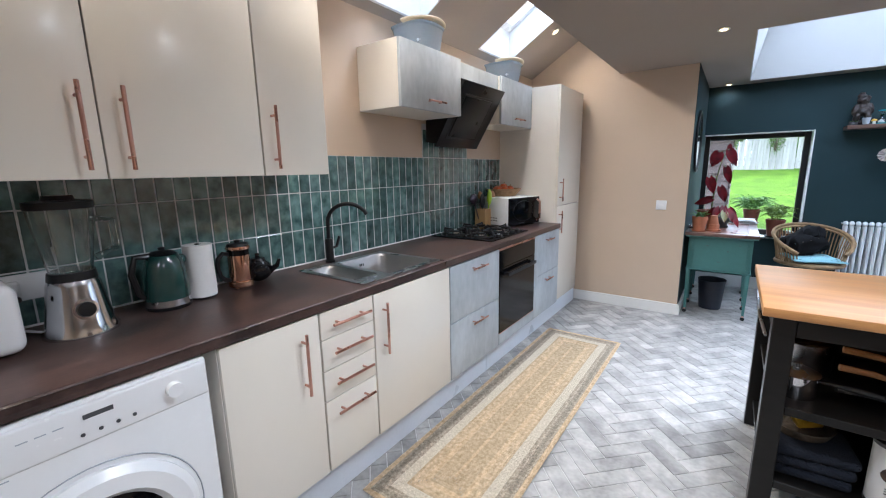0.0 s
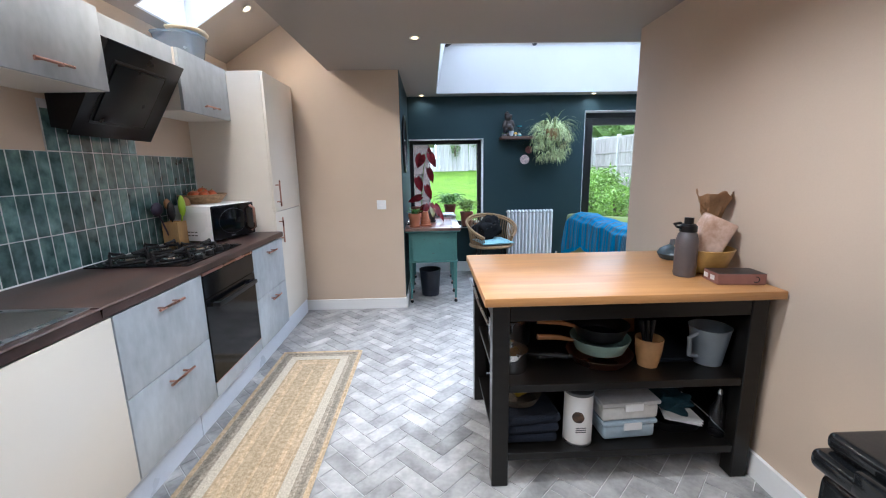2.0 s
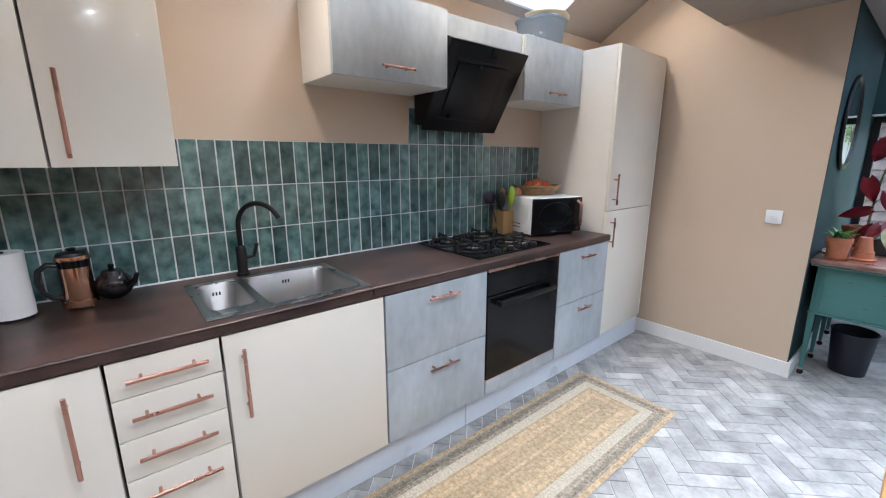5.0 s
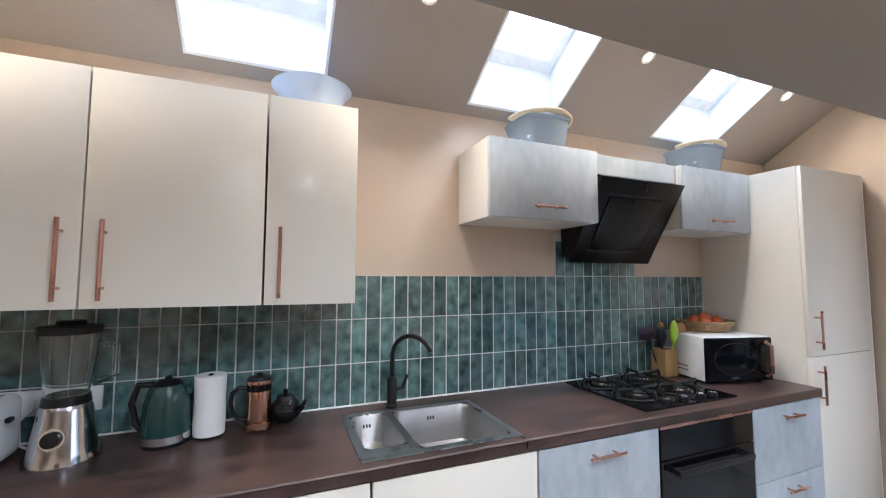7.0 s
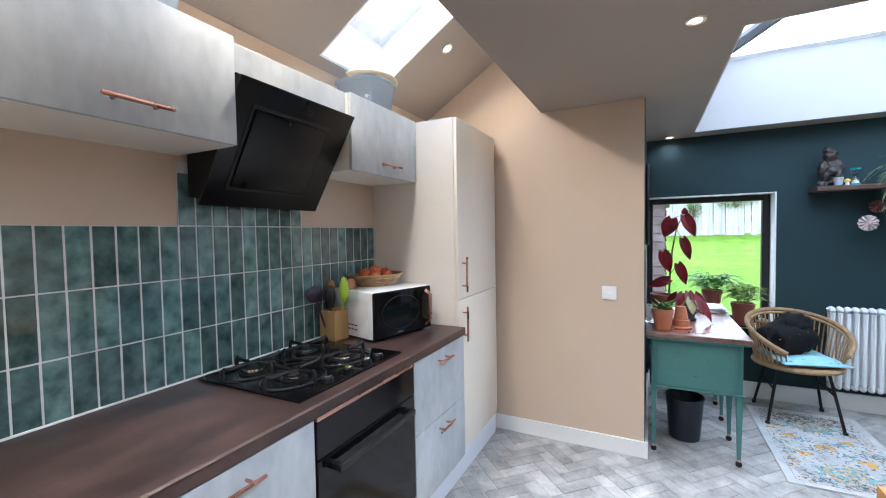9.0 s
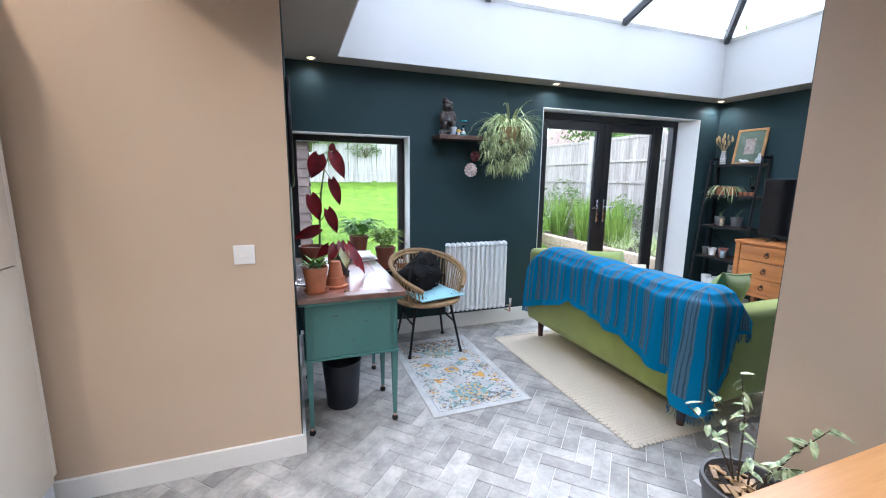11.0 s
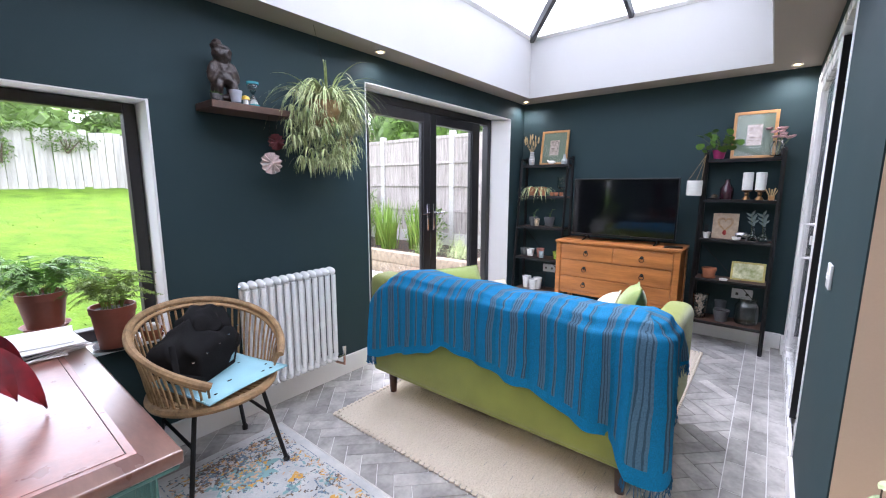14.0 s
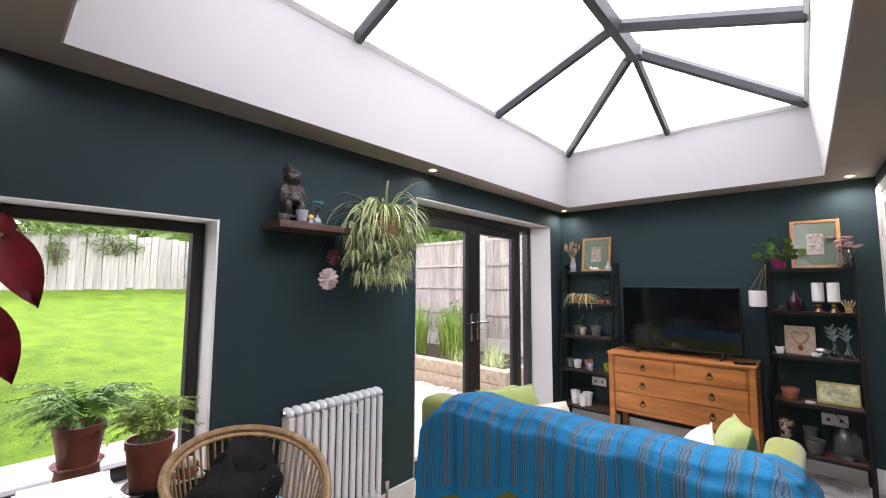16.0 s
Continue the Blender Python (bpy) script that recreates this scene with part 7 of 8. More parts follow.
vase(on1(5.06, 0, 0.05), [(0, 0), (0.03, 0), (0.036, 0.035), (0.014, 0.065), (0.010, 0.10), (0.013, 0.104), (0, 0.104)], "small pale grey bottle vase", mat("pale_grey_glaze", (0.48, 0.52, 0.53), 0.35))
an = thing("animal_ornament", "small white porcelain animal ornament", "ornament", on1(5.19, 0, 0.035))
part("body", blob(0.045, 0.02, 0.018, Matrix.Translation((0, 0, 0.025)) @ pose(0, 0, 0, 0, 0, 90), amp=0.2, sub=2), WHITEPOT, an)
part("head", blob(0.014, 0.012, 0.013, Matrix.Translation((0, 0.045, 0.04)), sub=2), WHITEPOT, an)


def small_spider(y):
    p = pot(on1(y, 1, 0.09), 0.05, 0.095, "trailing spider plant in a terracotta pot", TERRA, saucer=False, nm="spider_plant", cat="potted plant", rimh=0.02)
    for k in range(30):
        a = R.uniform(0, 6.28)
        bm = bmesh.new()
        blade(bm, (0, 0, 0.08), (math.cos(a) * 0.8, math.sin(a) * 0.8, R.uniform(0.5, 1)), R.uniform(0.18, 0.30), 0.009, R.uniform(2.2, 3.8), 8)
        part("leaf", bm, SPIDER, p)


small_spider(5.42)
small_spider(5.30)
fv = vase(on1(5.10, 1, 0.13), [(0, 0), (0.03, 0), (0.034, 0.008), (0.012, 0.03), (0.014, 0.07), (0.04, 0.09), (0.042, 0.20), (0.038, 0.20), (0.035, 0.095), (0, 0.08)], "clear fluted glass vase", CLEAR, "glass_vase")
for y in (5.06, 5.115, 5.165):
    pot(on1(y, 1, 0.04), 0.022, 0.04, "tiny empty terracotta flower pot", TERRA, saucer=False, rimh=0.012)
for y, r, h, mt, lab in ((5.375, 0.05, 0.10, GREYPOT, "dark grey pot on the middle shelf"), (5.19, 0.055, 0.105, GREYPOT, "ribbed dark pot with a young seedling")):
    p = pot(on1(y, 2, 0.10), r, h, lab, mt, nm="potted_seedling", cat="potted plant")
    for k in range(7):
        bm = bmesh.new()
        a = k * 0.9
        leaf_shape(bm, (0.01 * k, 0, h + 0.012 * k), (math.cos(a), math.sin(a), 0.4), (0, 0, 1), 0.035, 0.025, 0.2, 4)
        part("leaf", bm, LEAFG, p)
    part("stem", tube([(0, 0, h - 0.02), (0.06, 0, h + 0.08)], 0.002, 4), STEM, p)
pot(on1(5.315, 2, 0.055), 0.03, 0.085, "speckled beige mug on the shelf", mat("speckled_beige_glaze", (0.55, 0.43, 0.30), 0.4, var=0.35, scale=60), saucer=False, nm="mug", cat="mug", rimh=0.01)
for y, r, h, mt, lab in ((5.445, 0.045, 0.09, GREYPOT, "dark grey cup on the shelf"), (5.375, 0.042, 0.085, WHITEPOT, "plain white cup on the shelf"), (5.255, 0.046, 0.10, mat("red_patterned_tin", (0.42, 0.16, 0.12), 0.4, var=0.4, scale=25), "red and white patterned tin"), (5.225, 0.03, 0.08, mat("pale_blue_tin", (0.38, 0.48, 0.55), 0.4, var=0.3, scale=30), "small pale blue tin"), (5.07, 0.042, 0.085, mat("green_glass_jar", (0.30, 0.42, 0.06), 0.2, var=0.3, scale=30), "bright green jar on the shelf")):
    pot(on1(y, 3, 0.08 if r > 0.035 else 0.04), r, h, lab, mt, saucer=False, nm="cup", cat="cup", rimh=0.008)
for y, r, h in ((5.40, 0.05, 0.13), (5.30, 0.045, 0.115), (5.27, 0.05, 0.13)):
    pot(on1(y, 4, 0.10 if y != 5.30 else 0.05), r, h, "white tapered flower pot on the bottom shelf", WHITEPOT, saucer=False, rimh=0.01)
wb = thing("wire_basket", "small dark wire basket behind the white pots", "basket", on1(5.34, 4, 0.2))
for z in (0.02, 0.08, 0.16):
    part("wire", tube([(0.05 * math.cos(a), 0.11 * math.sin(a), z) for a in [2 * math.pi * k / 20 for k in range(20)]], 0.0025, 4, closed=True), BLACKMETAL, wb)
for k in range(12):
    a = 2 * math.pi * k / 12
    part("wire", tube([(0.05 * math.cos(a), 0.11 * math.sin(a), 0.0), (0.05 * math.cos(a), 0.11 * math.sin(a), 0.16)], 0.0018, 4), BLACKMETAL, wb)

# second ladder
pl = pot(on1(3.72, 0, 0.05), 0.05, 0.075, "pilea with round leaves in a magenta pot on the top shelf", mat("magenta_glaze", (0.30, 0.015, 0.12), 0.3), saucer=False, nm="pilea", cat="potted plant", rimh=0.01)
for k in range(26):
    a, r_, z = R.uniform(0, 6.28), R.uniform(0.05, 0.15), R.uniform(0.06, 0.24)
    bm = bmesh.new()
    c = Vector((r_ * 0.6 * math.cos(a) - 0.03, r_ * math.sin(a), z))
    s = R.uniform(0.022, 0.036)
    m = Matrix.Translation(c) @ pose(0, 0, 0, R.uniform(20, 80), R.uniform(-20, 20), 70 + R.uniform(-60, 60))
    vs = [bm.verts.new(m @ Vector((s * math.cos(q), s * math.sin(q), 0.15 * s * math.cos(2 * q)))) for q in [2 * math.pi * j / 10 for j in range(10)]]
    bm.faces.new(vs)
    lf = part("leaf", bm, LEAFG, pl)
    part("leaf_stalk", tube([(0, 0, 0.06), tuple(c)], 0.0014, 4), STEM, lf)
hpot = thing("hanging_pot", "white pot hung by cords from the shelf's corner", "hanging pot", at(lx(1.5) - 0.06, 3.86, 1.255))
part("pot", lathe([(0, 0), (0.052, 0), (0.058, 0.012), (0.058, 0.125), (0.052, 0.125), (0.050, 0.02), (0, 0.018)], 24), WHITEPOT, hpot)
for k in range(3):
    a = 2.1 * k
    part("cord", tube([(0.056 * math.cos(a), 0.056 * math.sin(a), 0.12), (0.05, -0.06, 0.34)], 0.0015, 4), RATTAN, hpot)
jv = vase(on1(3.345, 0, 0.06), [(0, 0), (0.04, 0), (0.045, 0.02), (0.045, 0.10), (0.03, 0.12), (0.035, 0.13), (0.03, 0.128), (0.04, 0.1), (0.04, 0.02), (0, 0.012)], "clear glass jar with dried pink flowers", CLEAR, "flower_jar", "vase")
PINKF = mat("dusty_pink_petals", (0.50, 0.30, 0.32), 0.9, var=0.25, rnd=0.3)
for k in range(12):
    a, b = R.uniform(0, 6.28), R.uniform(0.02, 0.09)
    e = Vector((b * math.cos(a) * 0.7, b * math.sin(a), R.uniform(0.15, 0.24)))
    s = part("flower_stalk", tube([(0, 0, 0.02), tuple(e)], 0.0012, 4), STEM, jv)
    part("flower_head", blob(0.02, 0.024, 0.010, Matrix.Translation(e), sub=2, amp=0.6, freq=6), PINKF, s)
vase(on1(3.64, 1, 0.09), [(0, 0), (0.045, 0), (0.048, 0.02), (0.048, 0.09), (0.02, 0.13), (0.016, 0.16), (0.022, 0.165), (0, 0.165)], "dark purple ribbed glass bottle", mat("dark_purple_glass", (0.035, 0.008, 0.015), 0.1), "bottle", "bottle")
for y in (3.505, 3.42):
    c = thing("candle", "thick white pillar candle on a turned brass holder", "candle", on1(y, 1, 0.08), group="candles")
    part("holder", lathe([(0, 0), (0.03, 0), (0.026, 0.012), (0.012, 0.03), (0.018, 0.045), (0.012, 0.058), (0.036, 0.072), (0.036, 0.078), (0, 0.078)], 20), mat("aged_brass", (0.30, 0.17, 0.075), 0.4, metal=1, var=0.2), c)
    part("wax", lathe([(0, 0.0785), (0.036, 0.0785), (0.036, 0.215), (0.03, 0.219), (0, 0.217)], 22), WHITEPOT, c)
    part("wick", tube([(0, 0, 0.216), (0.001, 0, 0.228)], 0.001, 4), BLACKMETAL, c)
sg = thing("shell_dish", "small dish with a pine cone", "dish", on1(3.72, 1, 0.05))
part("dish", lathe([(0, 0), (0.03, 0), (0.042, 0.012), (0.038, 0.012), (0.028, 0.004), (0, 0.004)], 20), GREYPOT, sg)
part("cone", blob(0.02, 0.02, 0.018, Matrix.Translation((0, 0, 0.022)), amp=0.5, freq=8), BARK, sg)
wo = thing("wooden_ornament", "little wooden block holding dried sprigs", "ornament", on1(3.345, 1, 0.06))
part("block", box(-0.018, 0.018, -0.02, 0.02, 0, 0.035, 0.003), mat_frame, wo)
for k in range(5):
    part("sprig", tube([(0, 0.006 * (k - 2), 0.03), (0.0, 0.02 * (k - 2), 0.085 + 0.01 * (k % 2))], [0.0025, 0.006], 5), DRIED, wo)
hc = thing("heart_picture", "small board with a woven twig heart leaning on the shelf", "picture", at(lx(LSZ[2]) + 0.11, 3.625, LSZ[2] + 0.001) @ pose(0, 0, 0, 0, 10, 0))
part("board", box(-0.006, 0.006, -0.09, 0.09, 0, 0.215, 0.002), mat("raw_linen_board", (0.46, 0.36, 0.26), 0.9, var=0.1, scale=30), hc)
for s in (1.0, 0.90, 0.80):
    part("heart_twig", tube([(-0.011, s * 0.055 * math.sin(a) ** 3, 0.125 + s * 0.0042 * (13 * math.cos(a) - 5 * math.cos(2 * a) - 2 * math.cos(3 * a) - math.cos(4 * a))) for a in [2 * math.pi * k / 30 for k in range(30)]], 0.0022, 5, closed=True), RATTAN, hc)
part("red_bead", blob(0.008, 0.014, 0.022, Matrix.Translation((-0.016, 0, 0.05)), sub=2), mat("red_wool", (0.35, 0.04, 0.03), 0.8), hc)
pc = pot(on1(3.745, 2, 0.05), 0.03, 0.055, "white beaker holding small brushes", WHITEPOT, saucer=False, nm="beaker", cat="beaker", rimh=0.008)
for k in range(4):
    part("brush", tube([(0.006 * k - 0.01, 0.004 * k, 0.03), (0.012 * k - 0.02, 0.01 * k - 0.01, 0.12)], 0.0025, 5), BLACKPLASTIC, pc)
sd_ = thing("silver_animal", "small silver animal ornament on the shelf", "ornament", on1(3.50, 2, 0.07))
part("body", blob(0.05, 0.02, 0.022, Matrix.Translation((0, 0, 0.045)) @ pose(0, 0, 0, 0, 0, 90), amp=0.2, sub=3), STEEL, sd_)
for sx, sy in ((-0.01, -0.03), (0.01, -0.03), (-0.01, 0.03), (0.01, 0.03)):
    part("leg", tube([(sx, sy, 0.0), (sx, sy, 0.035)], 0.006, 6), STEEL, sd_)
wp = pot(on1(3.535, 2, 0.03), 0.032, 0.03, "shallow white trinket bowl", WHITEPOT, saucer=False, nm="trinket_bowl", cat="bowl", rimh=0.008)
EUC = mat("grey_green_dried_leaf", (0.12, 0.16, 0.15), 0.8, rnd=0.2)
for y in (3.435, 3.365):
    gv_ = vase(on1(y, 2, 0.09), [(0, 0), (0.03, 0), (0.034, 0.03), (0.012, 0.075), (0.012, 0.11), (0.015, 0.112), (0.010, 0.11), (0.010, 0.075), (0.03, 0.03), (0, 0.008)], "clear glass bud bottle with a dried grey sprig", CLEAR, "bud_bottle", "vase")
    for k in range(9):
        bm = bmesh.new()
        a = k * 2.0
        leaf_shape(bm, (0, 0.002 * k, 0.12 + 0.011 * k), (0.3 * math.cos(a), math.sin(a), 0.7), (-1, 0, 0.3), 0.05, 0.02, 0.1, 4)
        part("sprig_leaf", bm, EUC, gv_)
    part("sprig", tube([(0, 0, 0.02), (0, 0.02, 0.22)], 0.0015, 4), STEM, gv_)
pot(on1(3.70, 3, 0.09), 0.055, 0.085, "empty terracotta pot on a saucer", TERRA, rimh=0.022)
bk = thing("book", "yellow picture book standing open-faced on the shelf", "book", at(lx(LSZ[3]) + 0.12, 3.435, LSZ[3] + 0.001) @ pose(0, 0, 0, 0, 12, 0))
part("cover", box(-0.006, 0.006, -0.115, 0.115, 0, 0.155, 0.002), mat("yellow_printed_cover", (0.60, 0.52, 0.16), 0.5, var=0.2, scale=12), bk)
part("cover_print", box(-0.008, -0.0065, -0.10, 0.10, 0.015, 0.14, 0), mat("pale_botanical_print", (0.62, 0.60, 0.42), 0.6, var=0.45, scale=16, alt=(0.30, 0.34, 0.12)), bk)
pot(on1(3.59, 3, 0.03), 0.03, 0.014, "small white dish beside the book", WHITEPOT, saucer=False, nm="small_dish", cat="dish", rimh=0.005)
sv = vase(on1(3.735, 4, 0.10), [(0, 0), (0.04, 0), (0.05, 0.10), (0.062, 0.21), (0.057, 0.21), (0.045, 0.10), (0.036, 0.008), (0, 0.008)], "tall glass vase filled with sea shells", CLEAR, "shell_vase")
SHELL = mat("sea_shells", (0.55, 0.43, 0.33), 0.6, var=0.3, rnd=0.4)
for k in range(60):
    z = R.uniform(0.015, 0.20)
    r_, a = R.uniform(0, 0.028 + 0.07 * z), R.uniform(0, 6.28)
    part("shell", blob(0.014, 0.009, 0.008, Matrix.Translation((r_ * math.cos(a), r_ * math.sin(a), z)) @ pose(0, 0, 0, R.uniform(0, 90), R.uniform(0, 90), R.uniform(0, 90)), amp=0.3, sub=1), SHELL, sv)
pot(on1(3.58, 4, 0.08), 0.06, 0.10, "dark grey stoneware pot on the bottom shelf", GREYPOT, saucer=False, rimh=0.01)
pot(on1(3.60, 4, 0.20), 0.045, 0.15, "taller dark grey pot at the back", GREYPOT, saucer=False, rimh=0.01)
vase(on1(3.41, 4, 0.15), [(0, 0), (0.075, 0), (0.085, 0.02), (0.085, 0.15), (0.06, 0.185), (0.062, 0.205), (0.057, 0.205), (0.055, 0.185), (0.08, 0.15), (0.08, 0.02), (0, 0.01)], "large empty clear glass storage jar", CLEAR, "glass_jar", "jar")
for y in (3.46, 5.22):
    so_ = thing("wall_socket", "white double wall socket behind the shelves", "socket", at(TX, y, 0.42) @ pose(0, 0, 0, 0, -90, 0))
    part("plate", box(-0.043, 0.043, -0.073, 0.073, 0.001, 0.009, 0.003), WHITEPLASTIC, so_)
    for q in (-0.035, 0.035):
        part("socket_holes", box(-0.012, 0.010, q - 0.010, q + 0.010, 0.0088, 0.0094, 0.0), GREYFRAME, so_)
rc = thing("remote_control", "black remote control on the chest", "remote control", at(3.90, 3.955, 0.8105, 20))
part("body", box(-0.02, 0.02, -0.07, 0.07, 0, 0.016, 0.005, 2), BLACKPLASTIC, rc)
part("keys", box(-0.014, 0.014, -0.05, 0.05, 0.0162, 0.0172, 0.0), GREYFRAME, rc)

# ---- worktop things ----
def on_top(x, y, rz=0):
    return at(x, y, WTZ + 0.0008, rz)


to = thing("toaster", "white toaster on the worktop", "toaster", on_top(-1.59, 0.05))
part("body", box(-0.10, 0.10, -0.16, 0.10, 0.008, 0.20, 0.03, 4), WHITEPLASTIC, to)
for x in (-0.035, 0.035):
    part("slot", box(x - 0.014, x + 0.014, -0.13, 0.07, 0.2002, 0.2015, 0), BLACKPLASTIC, to)
part("lever", box(-0.012, 0.012, 0.100, 0.115, 0.13, 0.145, 0.003), BLACKPLASTIC, to)
be = thing("blender", "steel based jug blender with a glass jug and black lid", "blender", on_top(-1.60, 0.285))
part("base", lathe([(0, 0.0), (0.095, 0.0), (0.095, 0.01), (0.085, 0.03), (0.066, 0.155), (0.06, 0.17), (0, 0.17)], 28), mat("polished_steel", (0.60, 0.60, 0.61), 0.14, metal=1, var=0.04, bump=0.003), be)
part("dial", lathe([(0, 0), (0.024, 0), (0.022, 0.018), (0, 0.02)], 20, m=Matrix.Translation((0.078, 0.0, 0.085)) @ pose(0, 0, 0, 0, 80, 0)), BLACKPLASTIC, be)
part("dial_ring", lathe([(0.0, 0.0), (0.031, 0.0), (0.031, 0.006), (0.0, 0.006)], 20, m=Matrix.Translation((0.076, 0.0, 0.085)) @ pose(0, 0, 0, 0, 80, 0)), CHROME, be)
part("collar", lathe([(0, 0.1702), (0.062, 0.1702), (0.058, 0.195), (0, 0.195)], 24), BLACKPLASTIC, be)
part("jug", lathe([(0, 0.196), (0.054, 0.196), (0.076, 0.36), (0.078, 0.385), (0.074, 0.385), (0.072, 0.36), (0.05, 0.20), (0, 0.20)], 28), CLEAR, be)
part("jug_handle", tube([(0.0, 0.072, 0.35), (0.0, 0.12, 0.34), (0.0, 0.12, 0.25), (0.0, 0.065, 0.225)], 0.011, 8), CLEAR, be)
part("lid", lathe([(0, 0.386), (0.081, 0.386), (0.081, 0.408), (0.04, 0.412), (0.036, 0.425), (0, 0.425)], 28), BLACKPLASTIC, be)
part("cable", tube([(-0.05, -0.08, 0.01), (-0.08, -0.14, 0.03), (-0.14, -0.17, 0.09), (-0.175, -0.14, 0.13)], 0.004, 6), WHITEPLASTIC, be)
ke = thing("kettle", "dark green domed kettle with a chrome base band", "kettle", on_top(-1.635, 0.545))
KG = mat("dark_green_enamel", (0.012, 0.050, 0.045), 0.18, var=0.1, coat=0.5)
part("base_ring", lathe([(0, 0), (0.072, 0), (0.074, 0.012), (0, 0.012)], 28), BLACKPLASTIC, ke)
part("band", lathe([(0, 0.0125), (0.073, 0.0125), (0.0725, 0.036), (0, 0.04)], 28), CHROME, ke)
part("body", lathe([(0, 0.0365), (0.0725, 0.0365), (0.073, 0.07), (0.069, 0.13), (0.060, 0.175), (0.048, 0.196), (0, 0.198)], 30), KG, ke)
part("lid", lathe([(0, 0.1985), (0.045, 0.1985), (0.033, 0.208), (0.010, 0.212), (0.012, 0.222), (0, 0.225)], 24), BLACKPLASTIC, ke)
part("spout", blob(0.018, 0.02, 0.02, Matrix.Translation((0.0, 0.058, 0.168)), sub=2), KG, ke)
part("handle", tube([(0.0, -0.04, 0.195), (0.0, -0.085, 0.198), (0.0, -0.102, 0.14), (0.0, -0.088, 0.07), (0, -0.07, 0.05)], 0.011, 8), BLACKPLASTIC, ke)
kr = thing("kitchen_roll", "upright white kitchen roll on a holder", "kitchen roll", on_top(-1.65, 0.672))
bm = bmesh.new()
lathe([(0.018, 0.008), (0.051, 0.008), (0.052, 0.05), (0.0505, 0.13), (0.0515, 0.212), (0.018, 0.212), (0.018, 0.008)], 32, bm)
part("paper", bm, mat("embossed_white_paper", (0.82, 0.82, 0.81), 0.95, var=0.03, bump=0.03, bscale=90), kr)
part("holder", lathe([(0, 0), (0.048, 0), (0.048, 0.007), (0.008, 0.008), (0.008, 0.215), (0, 0.217)], 24), BLACKMETAL, kr)
fpx = thing("cafetiere", "polished copper cafetiere with black handle and lid", "cafetiere", on_top(-1.655, 0.832))
POLCOPPER = mat("polished_copper", (0.72, 0.42, 0.28), 0.16, metal=1, var=0.08, bump=0.004)
part("body", lathe([(0, 0.006), (0.042, 0.006), (0.043, 0.012), (0.043, 0.142), (0, 0.142)], 28), POLCOPPER, fpx)
part("base_band", lathe([(0.0432, 0.008), (0.049, 0.009), (0.049, 0.030), (0.0432, 0.034)], 28), POLCOPPER, fpx)
part("glass_band", lathe([(0, 0.1422), (0.0425, 0.1422), (0.0425, 0.166), (0, 0.166)], 28), BLACKGLASS, fpx, "dark glass above the copper sleeve")
part("rim", lathe([(0, 0.1662), (0.047, 0.1662), (0.049, 0.172), (0.047, 0.180), (0, 0.180)], 28), POLCOPPER, fpx)
part("lid", lathe([(0, 0.1802), (0.044, 0.1802), (0.040, 0.190), (0.010, 0.194), (0.013, 0.204), (0, 0.207)], 24), BLACKPLASTIC, fpx)
part("handle", tube([(0.0, -0.043, 0.150), (0.004, -0.066, 0.157), (0.008, -0.088, 0.140), (0.010, -0.095, 0.105), (0.008, -0.086, 0.066), (0.004, -0.066, 0.045), (0.0, -0.044, 0.040)], 0.009, 10), BLACKPLASTIC, fpx)
for k in range(4):
    a = k * math.pi / 2 + 0.7
    part("foot", blob(0.008, 0.008, 0.006, Matrix.Translation((0.04 * math.cos(a), 0.04 * math.sin(a), 0.006)), sub=1), COPPER, fpx)
tpz = thing("teapot", "small round black teapot beside the cafetiere", "teapot", on_top(-1.675, 0.925))
GLAZE = mat("black_glazed_stoneware", (0.006, 0.006, 0.007), 0.12, var=0.1, bump=0.004, spec=0.5)
part("body", blob(0.058, 0.058, 0.052, Matrix.Translation((0, 0, 0.054))), GLAZE, tpz)
part("lid", lathe([(0.035, 0.095), (0.03, 0.108), (0.008, 0.114), (0.010, 0.128), (0, 0.132)], 18), GLAZE, tpz)
part("spout", tube([(0.03, 0.035, 0.045), (0.055, 0.06, 0.07), (0.06, 0.07, 0.098)], [0.015, 0.010, 0.007], 8), GLAZE, tpz)
dso = thing("wall_socket", "white double socket on the tiles behind the blender", "socket", at(KX + 0.0105, 0.17, 1.03) @ pose(0, 0, 0, 0, 90, 0))
part("plate", box(-0.043, 0.043, -0.15, 0.15, 0.001, 0.010, 0.003), WHITEPLASTIC, dso)
part("plug", box(-0.025, 0.025, -0.03, 0.02, 0.0102, 0.035, 0.006), WHITEPLASTIC, dso)

ub = thing("utensil_block", "square wooden holder full of cooking utensils", "utensil holder", on_top(-1.70, 2.995))
bm = bmesh.new()
for b in ((-0.05, -0.04, -0.05, 0.05), (0.04, 0.05, -0.05, 0.05), (-0.04, 0.04, -0.05, -0.04), (-0.04, 0.04, 0.04, 0.05)):
    box(*b, 0, 0.15, b=0.001, bm=bm)
box(-0.04, 0.04, -0.04, 0.04, 0.002, 0.01, b=0, bm=bm)
part("holder", bm, mat("bamboo_block", (0.50, 0.32, 0.13), 0.5, var=0.15, scale=8, stretch=(3, 3, 0.4)), ub)
LIME, PURP, WSP = mat("lime_silicone", (0.42, 0.62, 0.03), 0.4), mat("dark_purple_silicone", (0.03, 0.018, 0.045), 0.45), mat("wooden_spoon", (0.40, 0.19, 0.07), 0.6, var=0.15)
